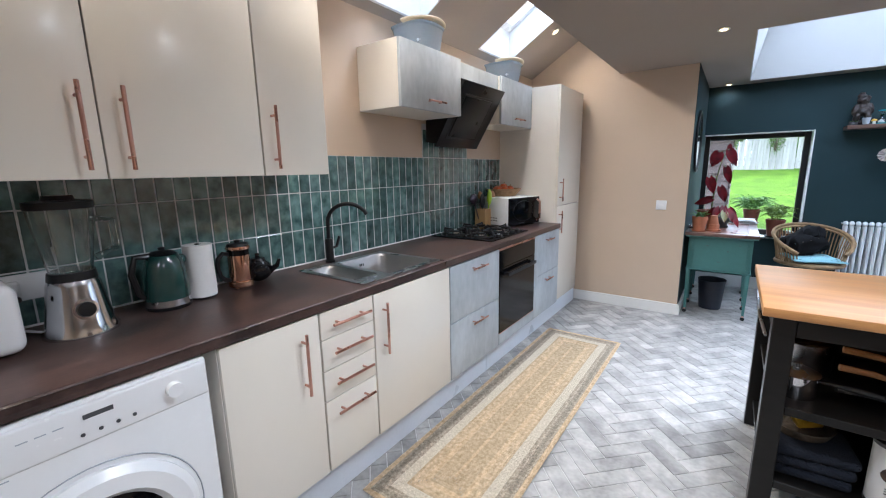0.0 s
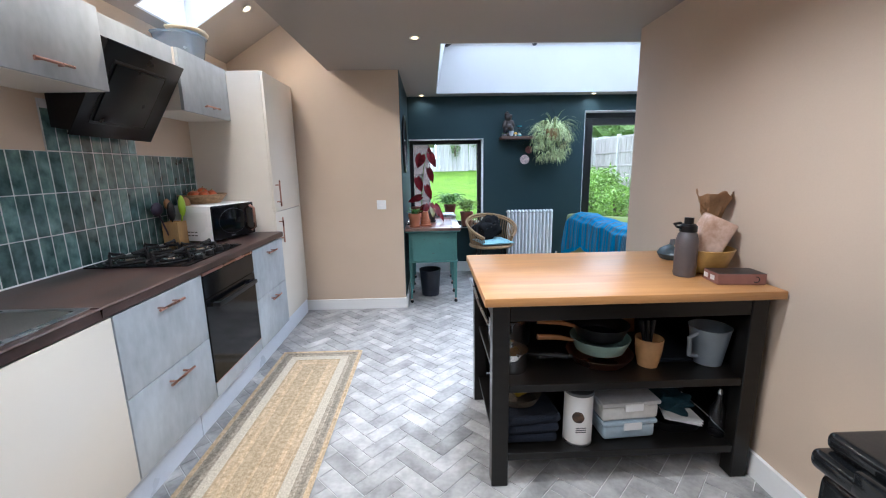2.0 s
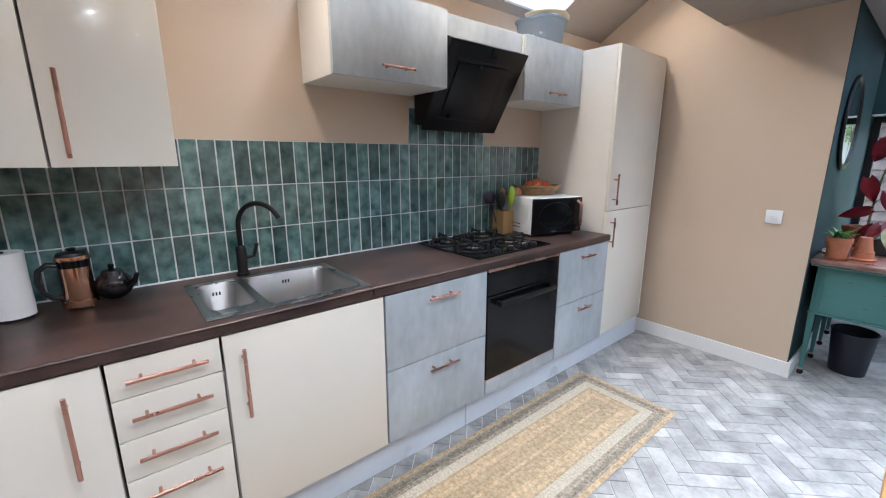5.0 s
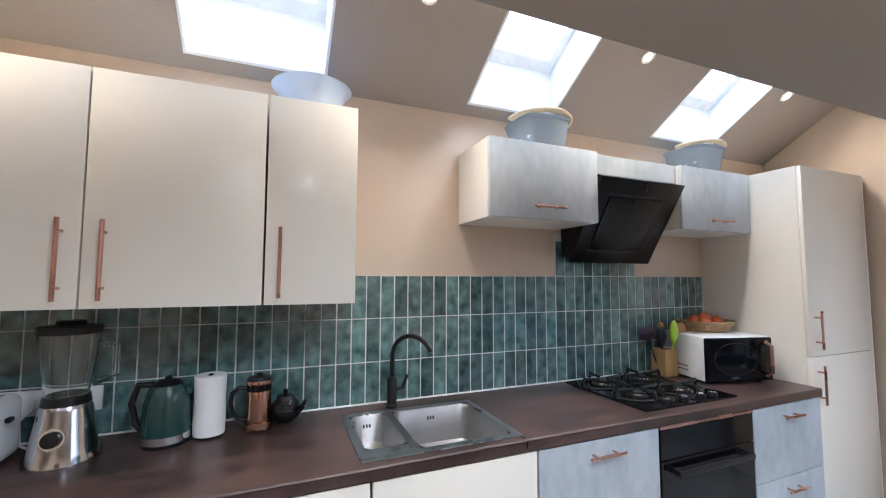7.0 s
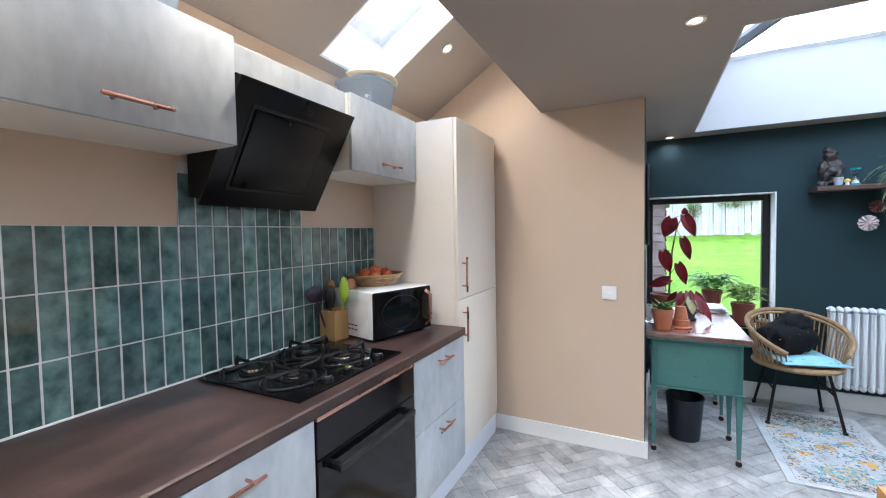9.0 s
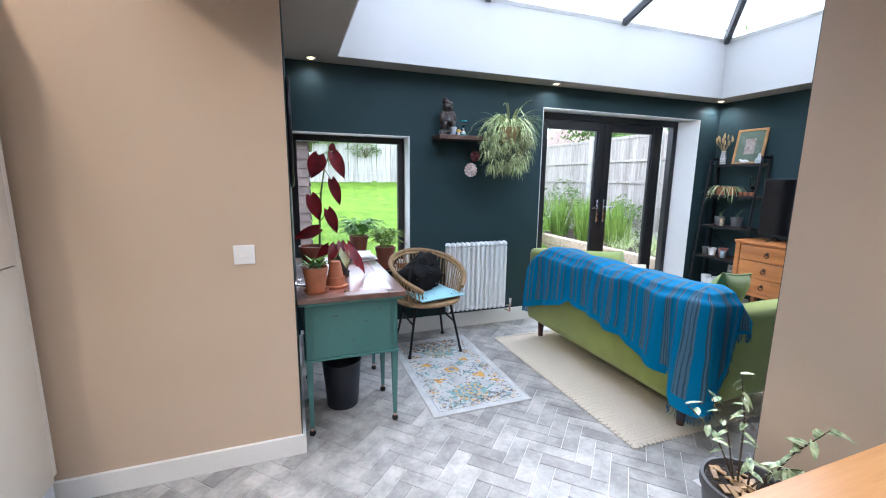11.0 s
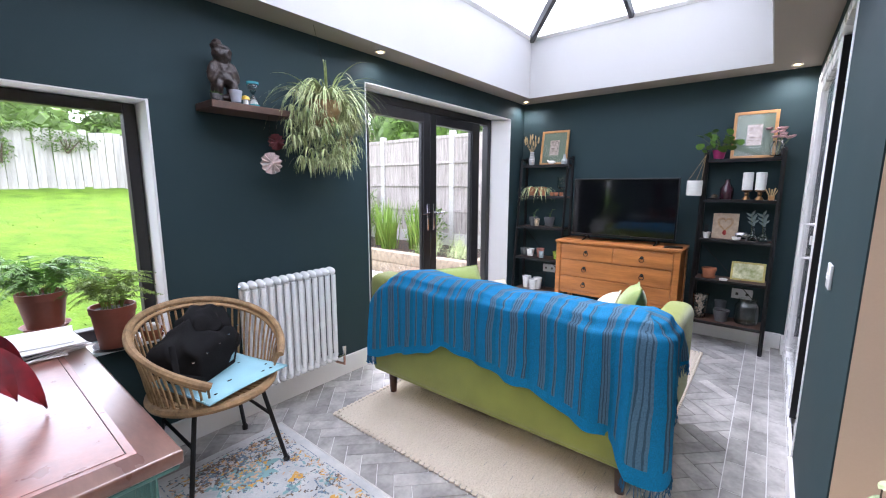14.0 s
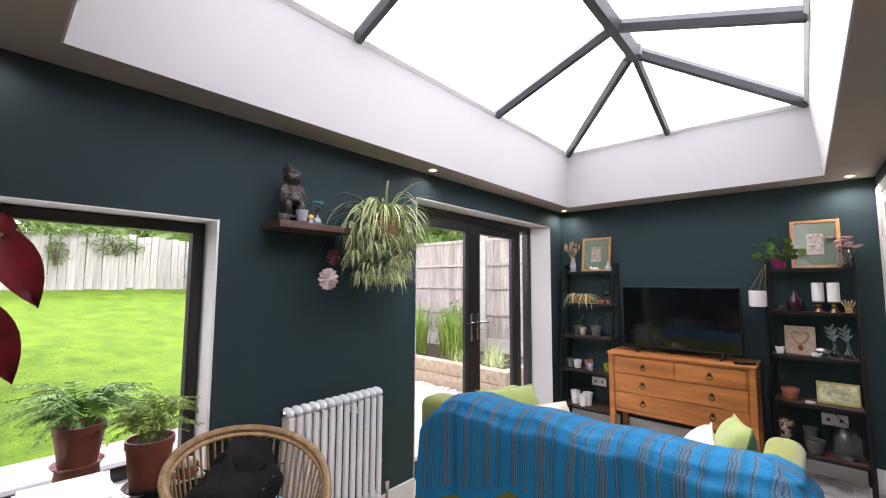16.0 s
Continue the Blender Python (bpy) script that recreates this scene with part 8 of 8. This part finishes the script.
for x, y, dx, dy, mt, hw, hh, zt in ((0.02, 0.005, 0.03, 0.012, LIME, 0.024, 0.055, 0.25), (0.02, 0.03, 0.02, 0.05, WSP, 0.038, 0.042, 0.25), (-0.01, -0.03, -0.02, -0.06, PURP, 0.044, 0.034, 0.24), (0.0, -0.015, 0.02, -0.03, BLACKPLASTIC, 0.026, 0.05, 0.22), (-0.02, 0.02, -0.03, 0.02, WSP, 0.02, 0.03, 0.26)):
    u = part("utensil_handle", tube([(x, y, 0.015), (x + dx, y + dy, zt - hh)], 0.005, 6), mt, ub)
    part("utensil_head", blob(0.018, hw * 1.3, hh * 1.25, Matrix.Translation((x + dx * 1.1, y + dy * 1.1, zt)), sub=2), mt, u)
mw = thing("microwave", "white microwave with a dark glass door and copper handle", "microwave", on_top(-1.79, 3.085, -15))
part("body", box(0, 0.335, 0, 0.40, 0.010, 0.245, 0.008, 2), WHITEPLASTIC, mw)
md = part("door", box(0.336, 0.352, 0.002, 0.398, 0.014, 0.242, 0.006, 2), BLACKGLASS, mw)
part("handle", tube([(0.355, 0.355, 0.04), (0.383, 0.362, 0.06), (0.383, 0.362, 0.20), (0.355, 0.355, 0.22)], 0.010, 8), COPPER, md)
part("window_ring", tube([(0.3535, 0.18 + 0.13 * math.cos(a), 0.13 + 0.085 * math.sin(a)) for a in [2 * math.pi * k / 28 for k in range(28)]], 0.0015, 4, closed=True), BLACKMETAL, md)
part("badge", box(0.3525, 0.3535, 0.15, 0.19, 0.028, 0.033, 0), STEEL, md)
for k in range(7):
    for j in range(2):
        part("vent_slot", box(0.03 + 0.028 * k, 0.05 + 0.028 * k, -0.0012, 0.0004, 0.045 + 0.022 * j, 0.052 + 0.022 * j, 0), GREYFRAME, mw)
part("side_press", box(0.02, 0.31, -0.0008, 0.0002, 0.11, 0.2, 0.0), WHITEPLASTIC, mw)
for x, y in ((0.04, 0.04), (0.3, 0.04), (0.04, 0.36), (0.3, 0.36)):
    part("foot", lathe([(0, 0), (0.014, 0), (0.014, 0.011), (0, 0.011)], 10, m=Matrix.Translation((x, y, 0))), BLACKPLASTIC, mw)
bsk = thing("bread_basket", "shallow woven basket on the microwave", "basket", at(-1.655, 3.29, WTZ + 0.2465))
for k in range(6):
    r_ = 0.105 + 0.008 * k
    part("coil", tube([(r_ * math.cos(a), r_ * 1.15 * math.sin(a), 0.006 + 0.0105 * k) for a in [2 * math.pi * j / 36 for j in range(36)]], 0.0062, 6, closed=True), RATTAN, bsk)
part("basket_floor", lathe([(0, 0.001), (0.105, 0.001), (0.105, 0.006), (0, 0.006)], 24), RATTAN, bsk)
CROI = mat("onion_skin", (0.58, 0.12, 0.03), 0.5, var=0.3, scale=14, bump=0.1)
for k in range(7):
    a = k * 0.9
    o = thing("onion", "brown-skinned onion in the basket", "onion", at(-1.655 + 0.055 * math.cos(a) * (k > 0), 3.29 + 0.07 * math.sin(a) * (k > 0), WTZ + 0.2465 + 0.055 + 0.02 * (k == 0)), group="onions in the basket")
    part("bulb", blob(0.036, 0.036, 0.032, amp=0.12, sub=3), CROI, o)
    part("tip", tube([(0, 0, 0.028), (0.006, 0.004, 0.045)], [0.006, 0.002], 6), DRIED, o)

# on top of the wall units
BLUEP = mat("pale_blue_plastic", (0.52, 0.62, 0.80), 0.35, var=0.04)
bt = thing("plastic_bowl", "wide pale blue plastic bowl on top of the cabinet", "bowl", at(-1.58, 0.99, 2.0735))
part("bowl", lathe([(0, 0.001), (0.075, 0.001), (0.10, 0.06), (0.145, 0.112), (0.15, 0.115), (0.142, 0.117), (0.095, 0.062), (0.07, 0.006), (0, 0.006)], 32), BLUEP, bt)
BLUECLR = mat("blue_tinted_plastic", (0.60, 0.70, 0.80), 0.25, var=0.05, bump=0)
BLUECLR.node_tree.nodes["Principled BSDF"].inputs["Transmission Weight"].default_value = 0.55


def tub(y, label):
    t = thing("storage_tub", label, "storage tub", at(-1.63, y, 2.0765))
    part("tub", lathe([(0, 0.001), (0.10, 0.001), (0.115, 0.012), (0.135, 0.135), (0.140, 0.14), (0.132, 0.14), (0.11, 0.014), (0, 0.006)], 36, sq=0.45), BLUECLR, t)
    part("lid", lathe([(0.141, 0.141), (0.145, 0.150), (0.10, 0.158), (0, 0.158)], 36, sq=0.45), BLUECLR, t)
    part("handle", tube([(0.146 * math.cos(a), 0.16 * math.sin(a), 0.152 + 0.018 * math.cos(a)) for a in [-1.5 + 3.0 * k / 18 for k in range(19)]], 0.020, 8, flat=0.55), mat("beige_handle", (0.70, 0.58, 0.38), 0.5), t, "beige carrying handle")


tub(2.075, "blue-tinted food tub with a beige handle on the cabinet")
tub(3.215, "clear blue-tinted food tub with a beige handle beside the larder")

# ---- island things ----
bo = thing("water_bottle", "smoky grey plastic sports bottle on the island", "bottle", at(1.108, 2.06, IZ + 0.0008))
part("body", lathe([(0, 0), (0.043, 0), (0.046, 0.01), (0.046, 0.16), (0.038, 0.19), (0.03, 0.20), (0, 0.20)], 28), mat("frosted_grey_plastic", (0.10, 0.085, 0.085), 0.45, var=0.1), bo)
part("collar", lathe([(0, 0.2005), (0.036, 0.2005), (0.036, 0.225), (0.026, 0.235), (0, 0.235)], 24), BLACKPLASTIC, bo)
part("cap", lathe([(0, 0.2355), (0.019, 0.2355), (0.019, 0.262), (0, 0.264)], 20), BLACKPLASTIC, bo)
part("loop", tube([(-0.03, 0, 0.215), (-0.06, -0.01, 0.225), (-0.066, 0, 0.235), (-0.03, 0.01, 0.238)], 0.006, 6), BLACKPLASTIC, bo)
wb2 = thing("wooden_bowl", "light wooden bowl holding bread and a paper bag", "bowl", at(1.235, 2.125, IZ + 0.0008))
part("bowl", lathe([(0, 0.002), (0.068, 0.002), (0.096, 0.03), (0.122, 0.112), (0.118, 0.114), (0.09, 0.034), (0.05, 0.01), (0, 0.01)], 36), mat("bamboo_bowl", (0.54, 0.34, 0.10), 0.4, var=0.15, scale=12, coat=0.2), wb2)
KRAFT = mat("kraft_paper", (0.40, 0.24, 0.12), 0.75, var=0.15, scale=12, bump=0.1)
br = thing("bread_loaf", "sliced loaf in a printed plastic bag in the bowl", "bread", at(1.222, 2.135, IZ + 0.078))
part("bag", box(-0.07, 0.06, -0.05, 0.05, 0.01, 0.185, 0.014, 3, m=pose(0, 0, 0, 4, 24, -12)), mat("pale_bread_bag", (0.66, 0.52, 0.44), 0.35, var=0.25, scale=9, alt=(0.40, 0.24, 0.15)), br)
part("crust_end", blob(0.05, 0.048, 0.055, Matrix.Translation((0.075, 0.01, 0.075)), amp=0.3, sub=3), mat("dark_fruit_loaf", (0.13, 0.03, 0.02), 0.4, var=0.3, scale=20), br)
pbg = thing("paper_bag", "crumpled brown paper bag top standing in the bowl", "paper bag", at(1.292, 2.175, IZ + 0.115))


def crumple(u, v):
    a = 2 * math.pi * u
    r_ = 0.018 + 0.042 * v ** 1.2 + 0.012 * noise.noise(Vector((math.cos(a) * 2, math.sin(a) * 2, v * 3)))
    return Vector((r_ * math.cos(a) * 1.3, r_ * math.sin(a), 0.16 * v + 0.10 * 0 + 0.05 * (v > 0.5) * noise.noise(Vector((math.cos(a) * 1.5, math.sin(a) * 1.5, 7))) + 0.08))


part("paper", solid(grid(crumple, 36, 10, closed_u=True), 0.0015), KRAFT, pbg, angle=20)
part("lower_bag", blob(0.045, 0.04, 0.10, Matrix.Translation((0, 0, 0.01)), amp=0.3), mat("blue_clear_film", (0.28, 0.33, 0.38), 0.25, var=0.3), pbg)
part("clip", tube([(0.03 * math.cos(a), 0.03 * math.sin(a), 0.085) for a in [2 * math.pi * k / 14 for k in range(14)]], 0.009, 6, closed=True), mat("slate_blue_plastic", (0.05, 0.085, 0.10), 0.4), pbg)
sc_ = thing("food_processor_lid", "dark slate blue kitchen gadget at the back of the island", "gadget", at(1.262, 2.40, IZ + 0.0008))
part("body", lathe([(0, 0), (0.064, 0), (0.08, 0.028), (0.068, 0.05), (0.028, 0.073), (0, 0.078)], 28), mat("slate_blue_matt", (0.035, 0.055, 0.065), 0.4), sc_)
part("knob", lathe([(0, 0.075), (0.024, 0.075), (0.02, 0.10), (0, 0.104)], 18), GREYPOT, sc_)
bx = thing("box_of_foil", "flat dark pink cardboard box on the island", "cardboard box", at(1.252, 1.945, IZ + 0.0008, -6))
part("box", box(-0.095, 0.095, -0.055, 0.055, 0, 0.045, 0.002), mat("dusky_pink_card", (0.26, 0.12, 0.095), 0.5, var=0.1), bx)
part("top_print", box(-0.094, 0.094, -0.054, 0.054, 0.0452, 0.0458, 0), mat("dark_printed_card", (0.035, 0.025, 0.025), 0.4, var=0.4, scale=20), bx)
for y in (-0.028, 0.02):
    part("label_bar", box(-0.0962, -0.0952, y, y + 0.03, 0.012, 0.032, 0), PAPER, bx)
part("mark", tube([(0.055 + 0.012 * math.cos(a), -0.0556, 0.022 + 0.012 * math.sin(a)) for a in [4.2 * k / 12 - 2.4 for k in range(13)]], 0.002, 4), BLACKPLASTIC, bx)
SH1, SH2 = 0.4688, 0.1508
sp1 = thing("saucepan", "small steel saucepan with a glass lid", "saucepan", at(0.315, 2.0, SH1))
part("pan", lathe([(0, 0), (0.07, 0), (0.075, 0.01), (0.075, 0.09), (0.078, 0.092), (0, 0.092)], 28), CHROME, sp1)
part("lid", lathe([(0.077, 0.0925), (0.05, 0.106), (0.012, 0.11), (0.014, 0.128), (0, 0.13)], 24), STEEL, sp1)
part("handle", tube([(0.07, -0.02, 0.075), (0.15, -0.06, 0.085), (0.23, -0.09, 0.09)], [0.006, 0.011, 0.011], 8), BLACKPLASTIC, sp1)
sp2 = thing("saucepan", "larger dark saucepan at the back of the shelf", "saucepan", at(0.36, 2.28, SH1))
part("pan", lathe([(0, 0), (0.10, 0), (0.105, 0.01), (0.105, 0.14), (0, 0.14)], 28), STEEL, sp2)
part("lid", lathe([(0.106, 0.1405), (0.07, 0.16), (0.015, 0.165), (0.015, 0.185), (0, 0.187)], 24), CLEAR, sp2)
for z, r_, mt, lab, ang, hl in ((0.0, 0.15, COPPER, "copper frying pan at the bottom of the stack", 195, "b"), (0.055, 0.135, mat("sage_green_enamel", (0.25, 0.36, 0.31), 0.35), "sage green frying pan with a pale wooden handle", 188, "w"), (0.118, 0.125, BLACKMETAL, "black frying pan on top of the stack", 182, "w")):
    f = thing("frying_pan", lab, "frying pan", at(0.74, 2.06, SH1 + z, ang))
    hh = 0.042 if z == 0 else 0.06
    part("pan", lathe([(0, 0), (r_ * 0.8, 0), (r_, hh), (r_ * 0.97, hh), (r_ * 0.78, 0.005), (0, 0.005)], 36), mt, f)
    part("handle", tube([(r_ * 0.95, 0, hh * 0.8), (r_ + 0.07, 0, hh + 0.01), (r_ + 0.17, 0, hh + 0.02)], [0.007, 0.012, 0.013], 8), WSP if hl == "w" else STEEL, f)
uh = thing("wooden_jar", "tapered wooden utensil jar on the shelf", "jar", at(0.935, 1.99, SH1))
part("jar", lathe([(0, 0), (0.042, 0), (0.055, 0.06), (0.06, 0.13), (0.055, 0.13), (0.045, 0.02), (0, 0.015)], 24), mat("turned_beech", (0.46, 0.26, 0.11), 0.45, var=0.15), uh)
for k in range(3):
    part("tool", tube([(0.0, 0, 0.03), (0.03 * (k - 1), 0.03, 0.20)], [0.005, 0.012], 6), BLACKPLASTIC, uh)
FROST = mat("frosted_plastic", (0.62, 0.68, 0.74), 0.3, var=0.05, bump=0)
FROST.node_tree.nodes["Principled BSDF"].inputs["Transmission Weight"].default_value = 0.7
jg = thing("measuring_jug", "frosted plastic measuring jug", "jug", at(1.215, 2.0, SH1))
part("jug", lathe([(0, 0.002), (0.06, 0.002), (0.085, 0.17), (0.088, 0.172), (0.083, 0.172), (0.057, 0.008), (0, 0.008)], 28), FROST, jg)
part("handle", tube([(-0.078, -0.03, 0.15), (-0.125, -0.05, 0.14), (-0.118, -0.05, 0.06), (-0.07, -0.03, 0.04)], 0.010, 8), FROST, jg)
cb = thing("chopping_board", "upright wooden board at the back of the shelf", "board", at(1.0, 2.35, SH1) @ pose(0, 0, 0, -8, 0, 0))
part("board", box(-0.06, 0.06, 0, 0.018, 0.0, 0.24, 0.006, 2), WSP, cb)
tr_ = thing("baking_tray", "dark baking tray lying on the shelf", "tray", at(1.08, 2.12, SH1))
part("tray", box(-0.11, 0.11, -0.12, 0.16, 0, 0.018, 0.004), mat("blue_black_steel", (0.02, 0.025, 0.035), 0.35, metal=0.5), tr_)
tw = thing("folded_towels", "folded navy towels on the lower shelf", "towels", at(0.38, 2.0, SH2))
TWL = mat("navy_towelling", (0.012, 0.017, 0.032), 0.95, bump=0.3, bscale=150)
for k in range(3):
    part("towel", box(-0.14, 0.13, -0.1, 0.12, 0.045 * k, 0.045 * k + 0.043, 0.018, 3, m=pose(0.005 * k, 0, 0, 0, 0, 3 * k)), TWL, tw)
wbk = thing("wicker_tray", "small wicker tray with packets on the towels", "basket", at(0.36, 2.05, SH2 + 0.137))
part("tray", lathe([(0, 0), (0.09, 0), (0.11, 0.04), (0.104, 0.04), (0.085, 0.006), (0, 0.006)], 28), BARK, wbk)
part("packet", box(-0.02, 0.07, -0.03, 0.03, 0.03, 0.06, 0.008, 2, m=pose(0, 0, 0, 10, -12, 20)), YEL, wbk)
ca = thing("canister", "tall white paper canister with brown print", "canister", at(0.605, 1.93, SH2))
part("tube", lathe([(0, 0.004), (0.062, 0.004), (0.062, 0.235), (0, 0.235)], 32), mat("white_coated_card", (0.72, 0.71, 0.69), 0.4, var=0.02), ca)
part("base_rim", lathe([(0, 0), (0.0635, 0), (0.0635, 0.010), (0, 0.010)], 32), STEEL, ca)
part("lid", lathe([(0, 0.2352), (0.064, 0.2352), (0.064, 0.248), (0, 0.25)], 32), GREYPOT, ca)
part("printed_badge", blob(0.004, 0.026, 0.028, Matrix.Translation((-0.02, -0.058, 0.14)) @ pose(0, 0, 0, 0, 0, 72), sub=2), mat("brown_print", (0.10, 0.055, 0.03), 0.5, var=0.4, scale=30), ca)
for z in (0.09, 0.08, 0.07):
    part("text_bar", box(-0.03, 0.015, -0.0635, -0.0615, z, z + 0.003, 0), GREYPOT, ca)
GREYLID, PALEBLUE = mat("pale_grey_lid", (0.50, 0.50, 0.50), 0.4), mat("pale_blue_box", (0.42, 0.52, 0.60), 0.35)
for z, mt, lab, sx in ((0.0, PALEBLUE, "pale blue plastic food box", 0.12), (0.092, mat("pale_tub", (0.62, 0.61, 0.58), 0.35), "white plastic food box with a dark grey lid", 0.13)):
    fb = thing("food_box", lab, "food box", at(0.83, 2.0, SH2 + z, 4))
    part("box", box(-sx, sx, -0.09, 0.10, 0, 0.07, 0.015, 3), mt, fb)
    part("lid", box(-sx - 0.006, sx + 0.006, -0.096, 0.106, 0.071, 0.09, 0.006, 2), GREYLID if z else mt, fb)
    part("clip", box(-0.035, 0.05, -0.103, -0.097, 0.05, 0.085, 0.002), UPVC, fb)
dt = thing("cloth_and_papers", "dark tray with a blue cloth and leaflets", "tray", at(1.10, 2.05, SH2))
part("tray", lathe([(0, 0), (0.11, 0), (0.13, 0.05), (0.125, 0.05), (0.105, 0.006), (0, 0.006)], 28, sq=0.4), BLACKPLASTIC, dt)
part("cloth", blob(0.10, 0.09, 0.05, Matrix.Translation((-0.01, 0.02, 0.085)), amp=0.6, sub=4, freq=2), mat("dark_teal_cloth", (0.015, 0.055, 0.075), 0.9, bump=0.1), dt)
for k in range(3):
    part("leaflet", box(-0.09, 0.07, -0.05, 0.04, 0.075 + 0.004 * k, 0.077 + 0.004 * k, 0, m=Matrix.Translation((0, -0.07, -0.01)) @ pose(0, 0, 0, 6, 8, -12 + 9 * k)), PAPER, dt)
bb = thing("black_bag", "black bag pushed to the back of the lower shelf", "bag", at(1.22, 2.30, SH2))
part("body", blob(0.09, 0.12, 0.14, Matrix.Translation((0, 0, 0.13)), amp=0.3, sub=3), BLACKCLOTH, bb)
gb = thing("glass_bottle", "clear glass swing bottle on the lower shelf", "bottle", at(1.243, 1.925, SH2))
part("body", lathe([(0, 0), (0.033, 0), (0.035, 0.01), (0.035, 0.12), (0.014, 0.165), (0.013, 0.20), (0.010, 0.20), (0.011, 0.165), (0.032, 0.12), (0.032, 0.012), (0, 0.008)], 24), CLEAR, gb)
part("stopper", lathe([(0, 0.201), (0.014, 0.201), (0.014, 0.21), (0.008, 0.225), (0, 0.226)], 14), CHROME, gb)

# pedal bin and dark cabinet beside the island wall
pbn = thing("pedal_bin", "glossy black plastic kitchen bin with a hinged lid", "bin", at(1.075, 1.03, 0.001))
GB = mat("glossy_black_plastic", (0.008, 0.009, 0.010), 0.15, var=0.1)
part("body", box(-0.15, 0.17, -0.17, 0.15, 0, 0.60, 0.03, 4), GB, pbn)
part("rim", box(-0.165, 0.18, -0.18, 0.165, 0.601, 0.655, 0.02, 4), GB, pbn)
part("lid", box(-0.14, 0.18, -0.17, 0.155, 0.657, 0.705, 0.018, 4), GB, pbn)
part("lid_catch", box(-0.175, -0.150, -0.05, 0.05, 0.62, 0.68, 0.008, 2), GB, pbn)
dcb = thing("dark_cabinet", "dark brown wooden cabinet at the island wall", "cabinet", at(1.0, 0.20, 0.001))
part("body", box(0, 0.345, 0, 0.62, 0, 1.45, 0.004), DARKWOOD, dcb)
part("door", box(-0.018, -0.001, 0.004, 0.616, 0.06, 1.445, 0.003), DARKWOOD, dcb)

# ---- floor and tiles: single pieces ----
fl = tagged(part("floor", box(KX - 0.25, 4.6, BY - 0.2, EY + 0.22, -0.12, -0.004, 0), JOINT, None, "pale joints under a grey herringbone plank floor", smooth=False), category="floor", kind="structure")
PW, PN, GAP = 0.08, 3, 0.0034
pm = bpy.data.meshes.new("plank")
bm = box(-PN * PW / 2 + GAP / 2, PN * PW / 2 - GAP / 2, -PW / 2 + GAP / 2, PW / 2 - GAP / 2, -0.004, 0.0, 0)
es = [e for e in bm.edges if all(v.co.z > -0.001 for v in e.verts)]
bmesh.ops.bevel(bm, geom=es, offset=0.0012, segments=1, affect="EDGES")
bm.to_mesh(pm)
bm.free()
pm.materials.append(FLOORMAT)
c45 = math.sqrt(0.5)


def in_room(x, y):
    return (KX < x < RX + 0.04 and BY < y < SY + 0.06) or (GX - 0.06 < x < TX + 0.1 and DY - 0.06 < y < EY + 0.1) or (RX < x < 4.5 and -0.9 < y <= DY)


spots = []
for r in range(-140, 141):
    for k in range(-30, 31):
        for u, v, turn in ((r + 2 * PN * k + PN / 2, r + 0.5, 0), (r + 0.5, r - 2 * PN + 1 + 2 * PN * k + PN / 2, 90)):
            u, v = u * PW, v * PW
            x, y = (u - v) * c45, (u + v) * c45
            if in_room(x, y):
                spots.append((x, y, turn + 45))
near = lambda p: abs(p[0] - 0.5) * 0.7 + abs(p[1] - 3.9)
spots.sort(key=near)
for x, y, a in spots[:300]:
    share("plank", pm, Matrix.Translation((x, y, 0)) @ pose(0, 0, 0, 0, 0, a), fl)
verts, faces = [], []
src = [v.co.copy() for v in pm.vertices]
pol = [tuple(p.vertices) for p in pm.polygons]
for x, y, a in spots[300:]:
    m, o = Matrix.Translation((x, y, 0)) @ pose(0, 0, 0, 0, 0, a), len(verts)
    verts += [m @ c for c in src]
    faces += [tuple(i + o for i in f) for f in pol]
for row in range(3):
    for k in range(13):
        x, y = RX + 0.15 + 0.2405 * k + 0.08 * row, DY + 0.0425 + 0.0802 * row
        if x < TX - 0.05:
            o = len(verts)
            verts += [Vector((x, y, 0.0036)) + c for c in src]
            faces += [tuple(i + o for i in f) for f in pol]
me = bpy.data.meshes.new("planks")
me.from_pydata(verts, [], faces)
me.materials.append(FLOORMAT)
part("border_bed", box(RX + 0.03, TX - 0.02, DY + 0.002, DY + 0.245, -0.002, 0.0016, 0), JOINT, fl, "pale joints of the border course", smooth=False)
tagged(new("planks", me), "grey stone-look herringbone floor planks", kind="stuff").parent = fl

sp = tagged(part("splashback", box(KX + 0.0005, KX + 0.0082, -1.0, 3.484, WTZ + 0.001, 1.466, 0), GROUT, None, "dark green glazed tile splashback with pale grout", smooth=False), category="splashback", kind="structure")
part("grout_bed", box(KX + 0.0005, KX + 0.0082, 2.299, 2.886, 1.4665, 1.70, 0), GROUT, sp, smooth=False)
TW, TH = 0.065, 0.1935
tm = bpy.data.meshes.new("tile")
bm = box(0, 0.007, -TW / 2 + 0.0026, TW / 2 - 0.0026, 0.0022, TH - 0.0022, 0.0)
es = [e for e in bm.edges if all(v.co.x > 0.006 for v in e.verts)]
bmesh.ops.bevel(bm, geom=es, offset=0.002, segments=1, affect="EDGES")
bm.to_mesh(tm)
bm.free()
tm.materials.append(TILE)
for row in range(4):
    z = 1.466 - TH * (row + 1) if row < 3 else 1.467
    for k in range(-15, 54):
        y = 0.0235 + TW * (k + 0.5)
        if row == 3 and not 2.31 < y < 2.88:
            continue
        if y < 3.46:
            share("tile", tm, Matrix.Translation((KX + 0.003, y, z)) @ pose(0, 0, 0, R.uniform(-0.2, 0.2), R.uniform(-0.25, 0.25), R.uniform(-0.4, 0.4)), sp)
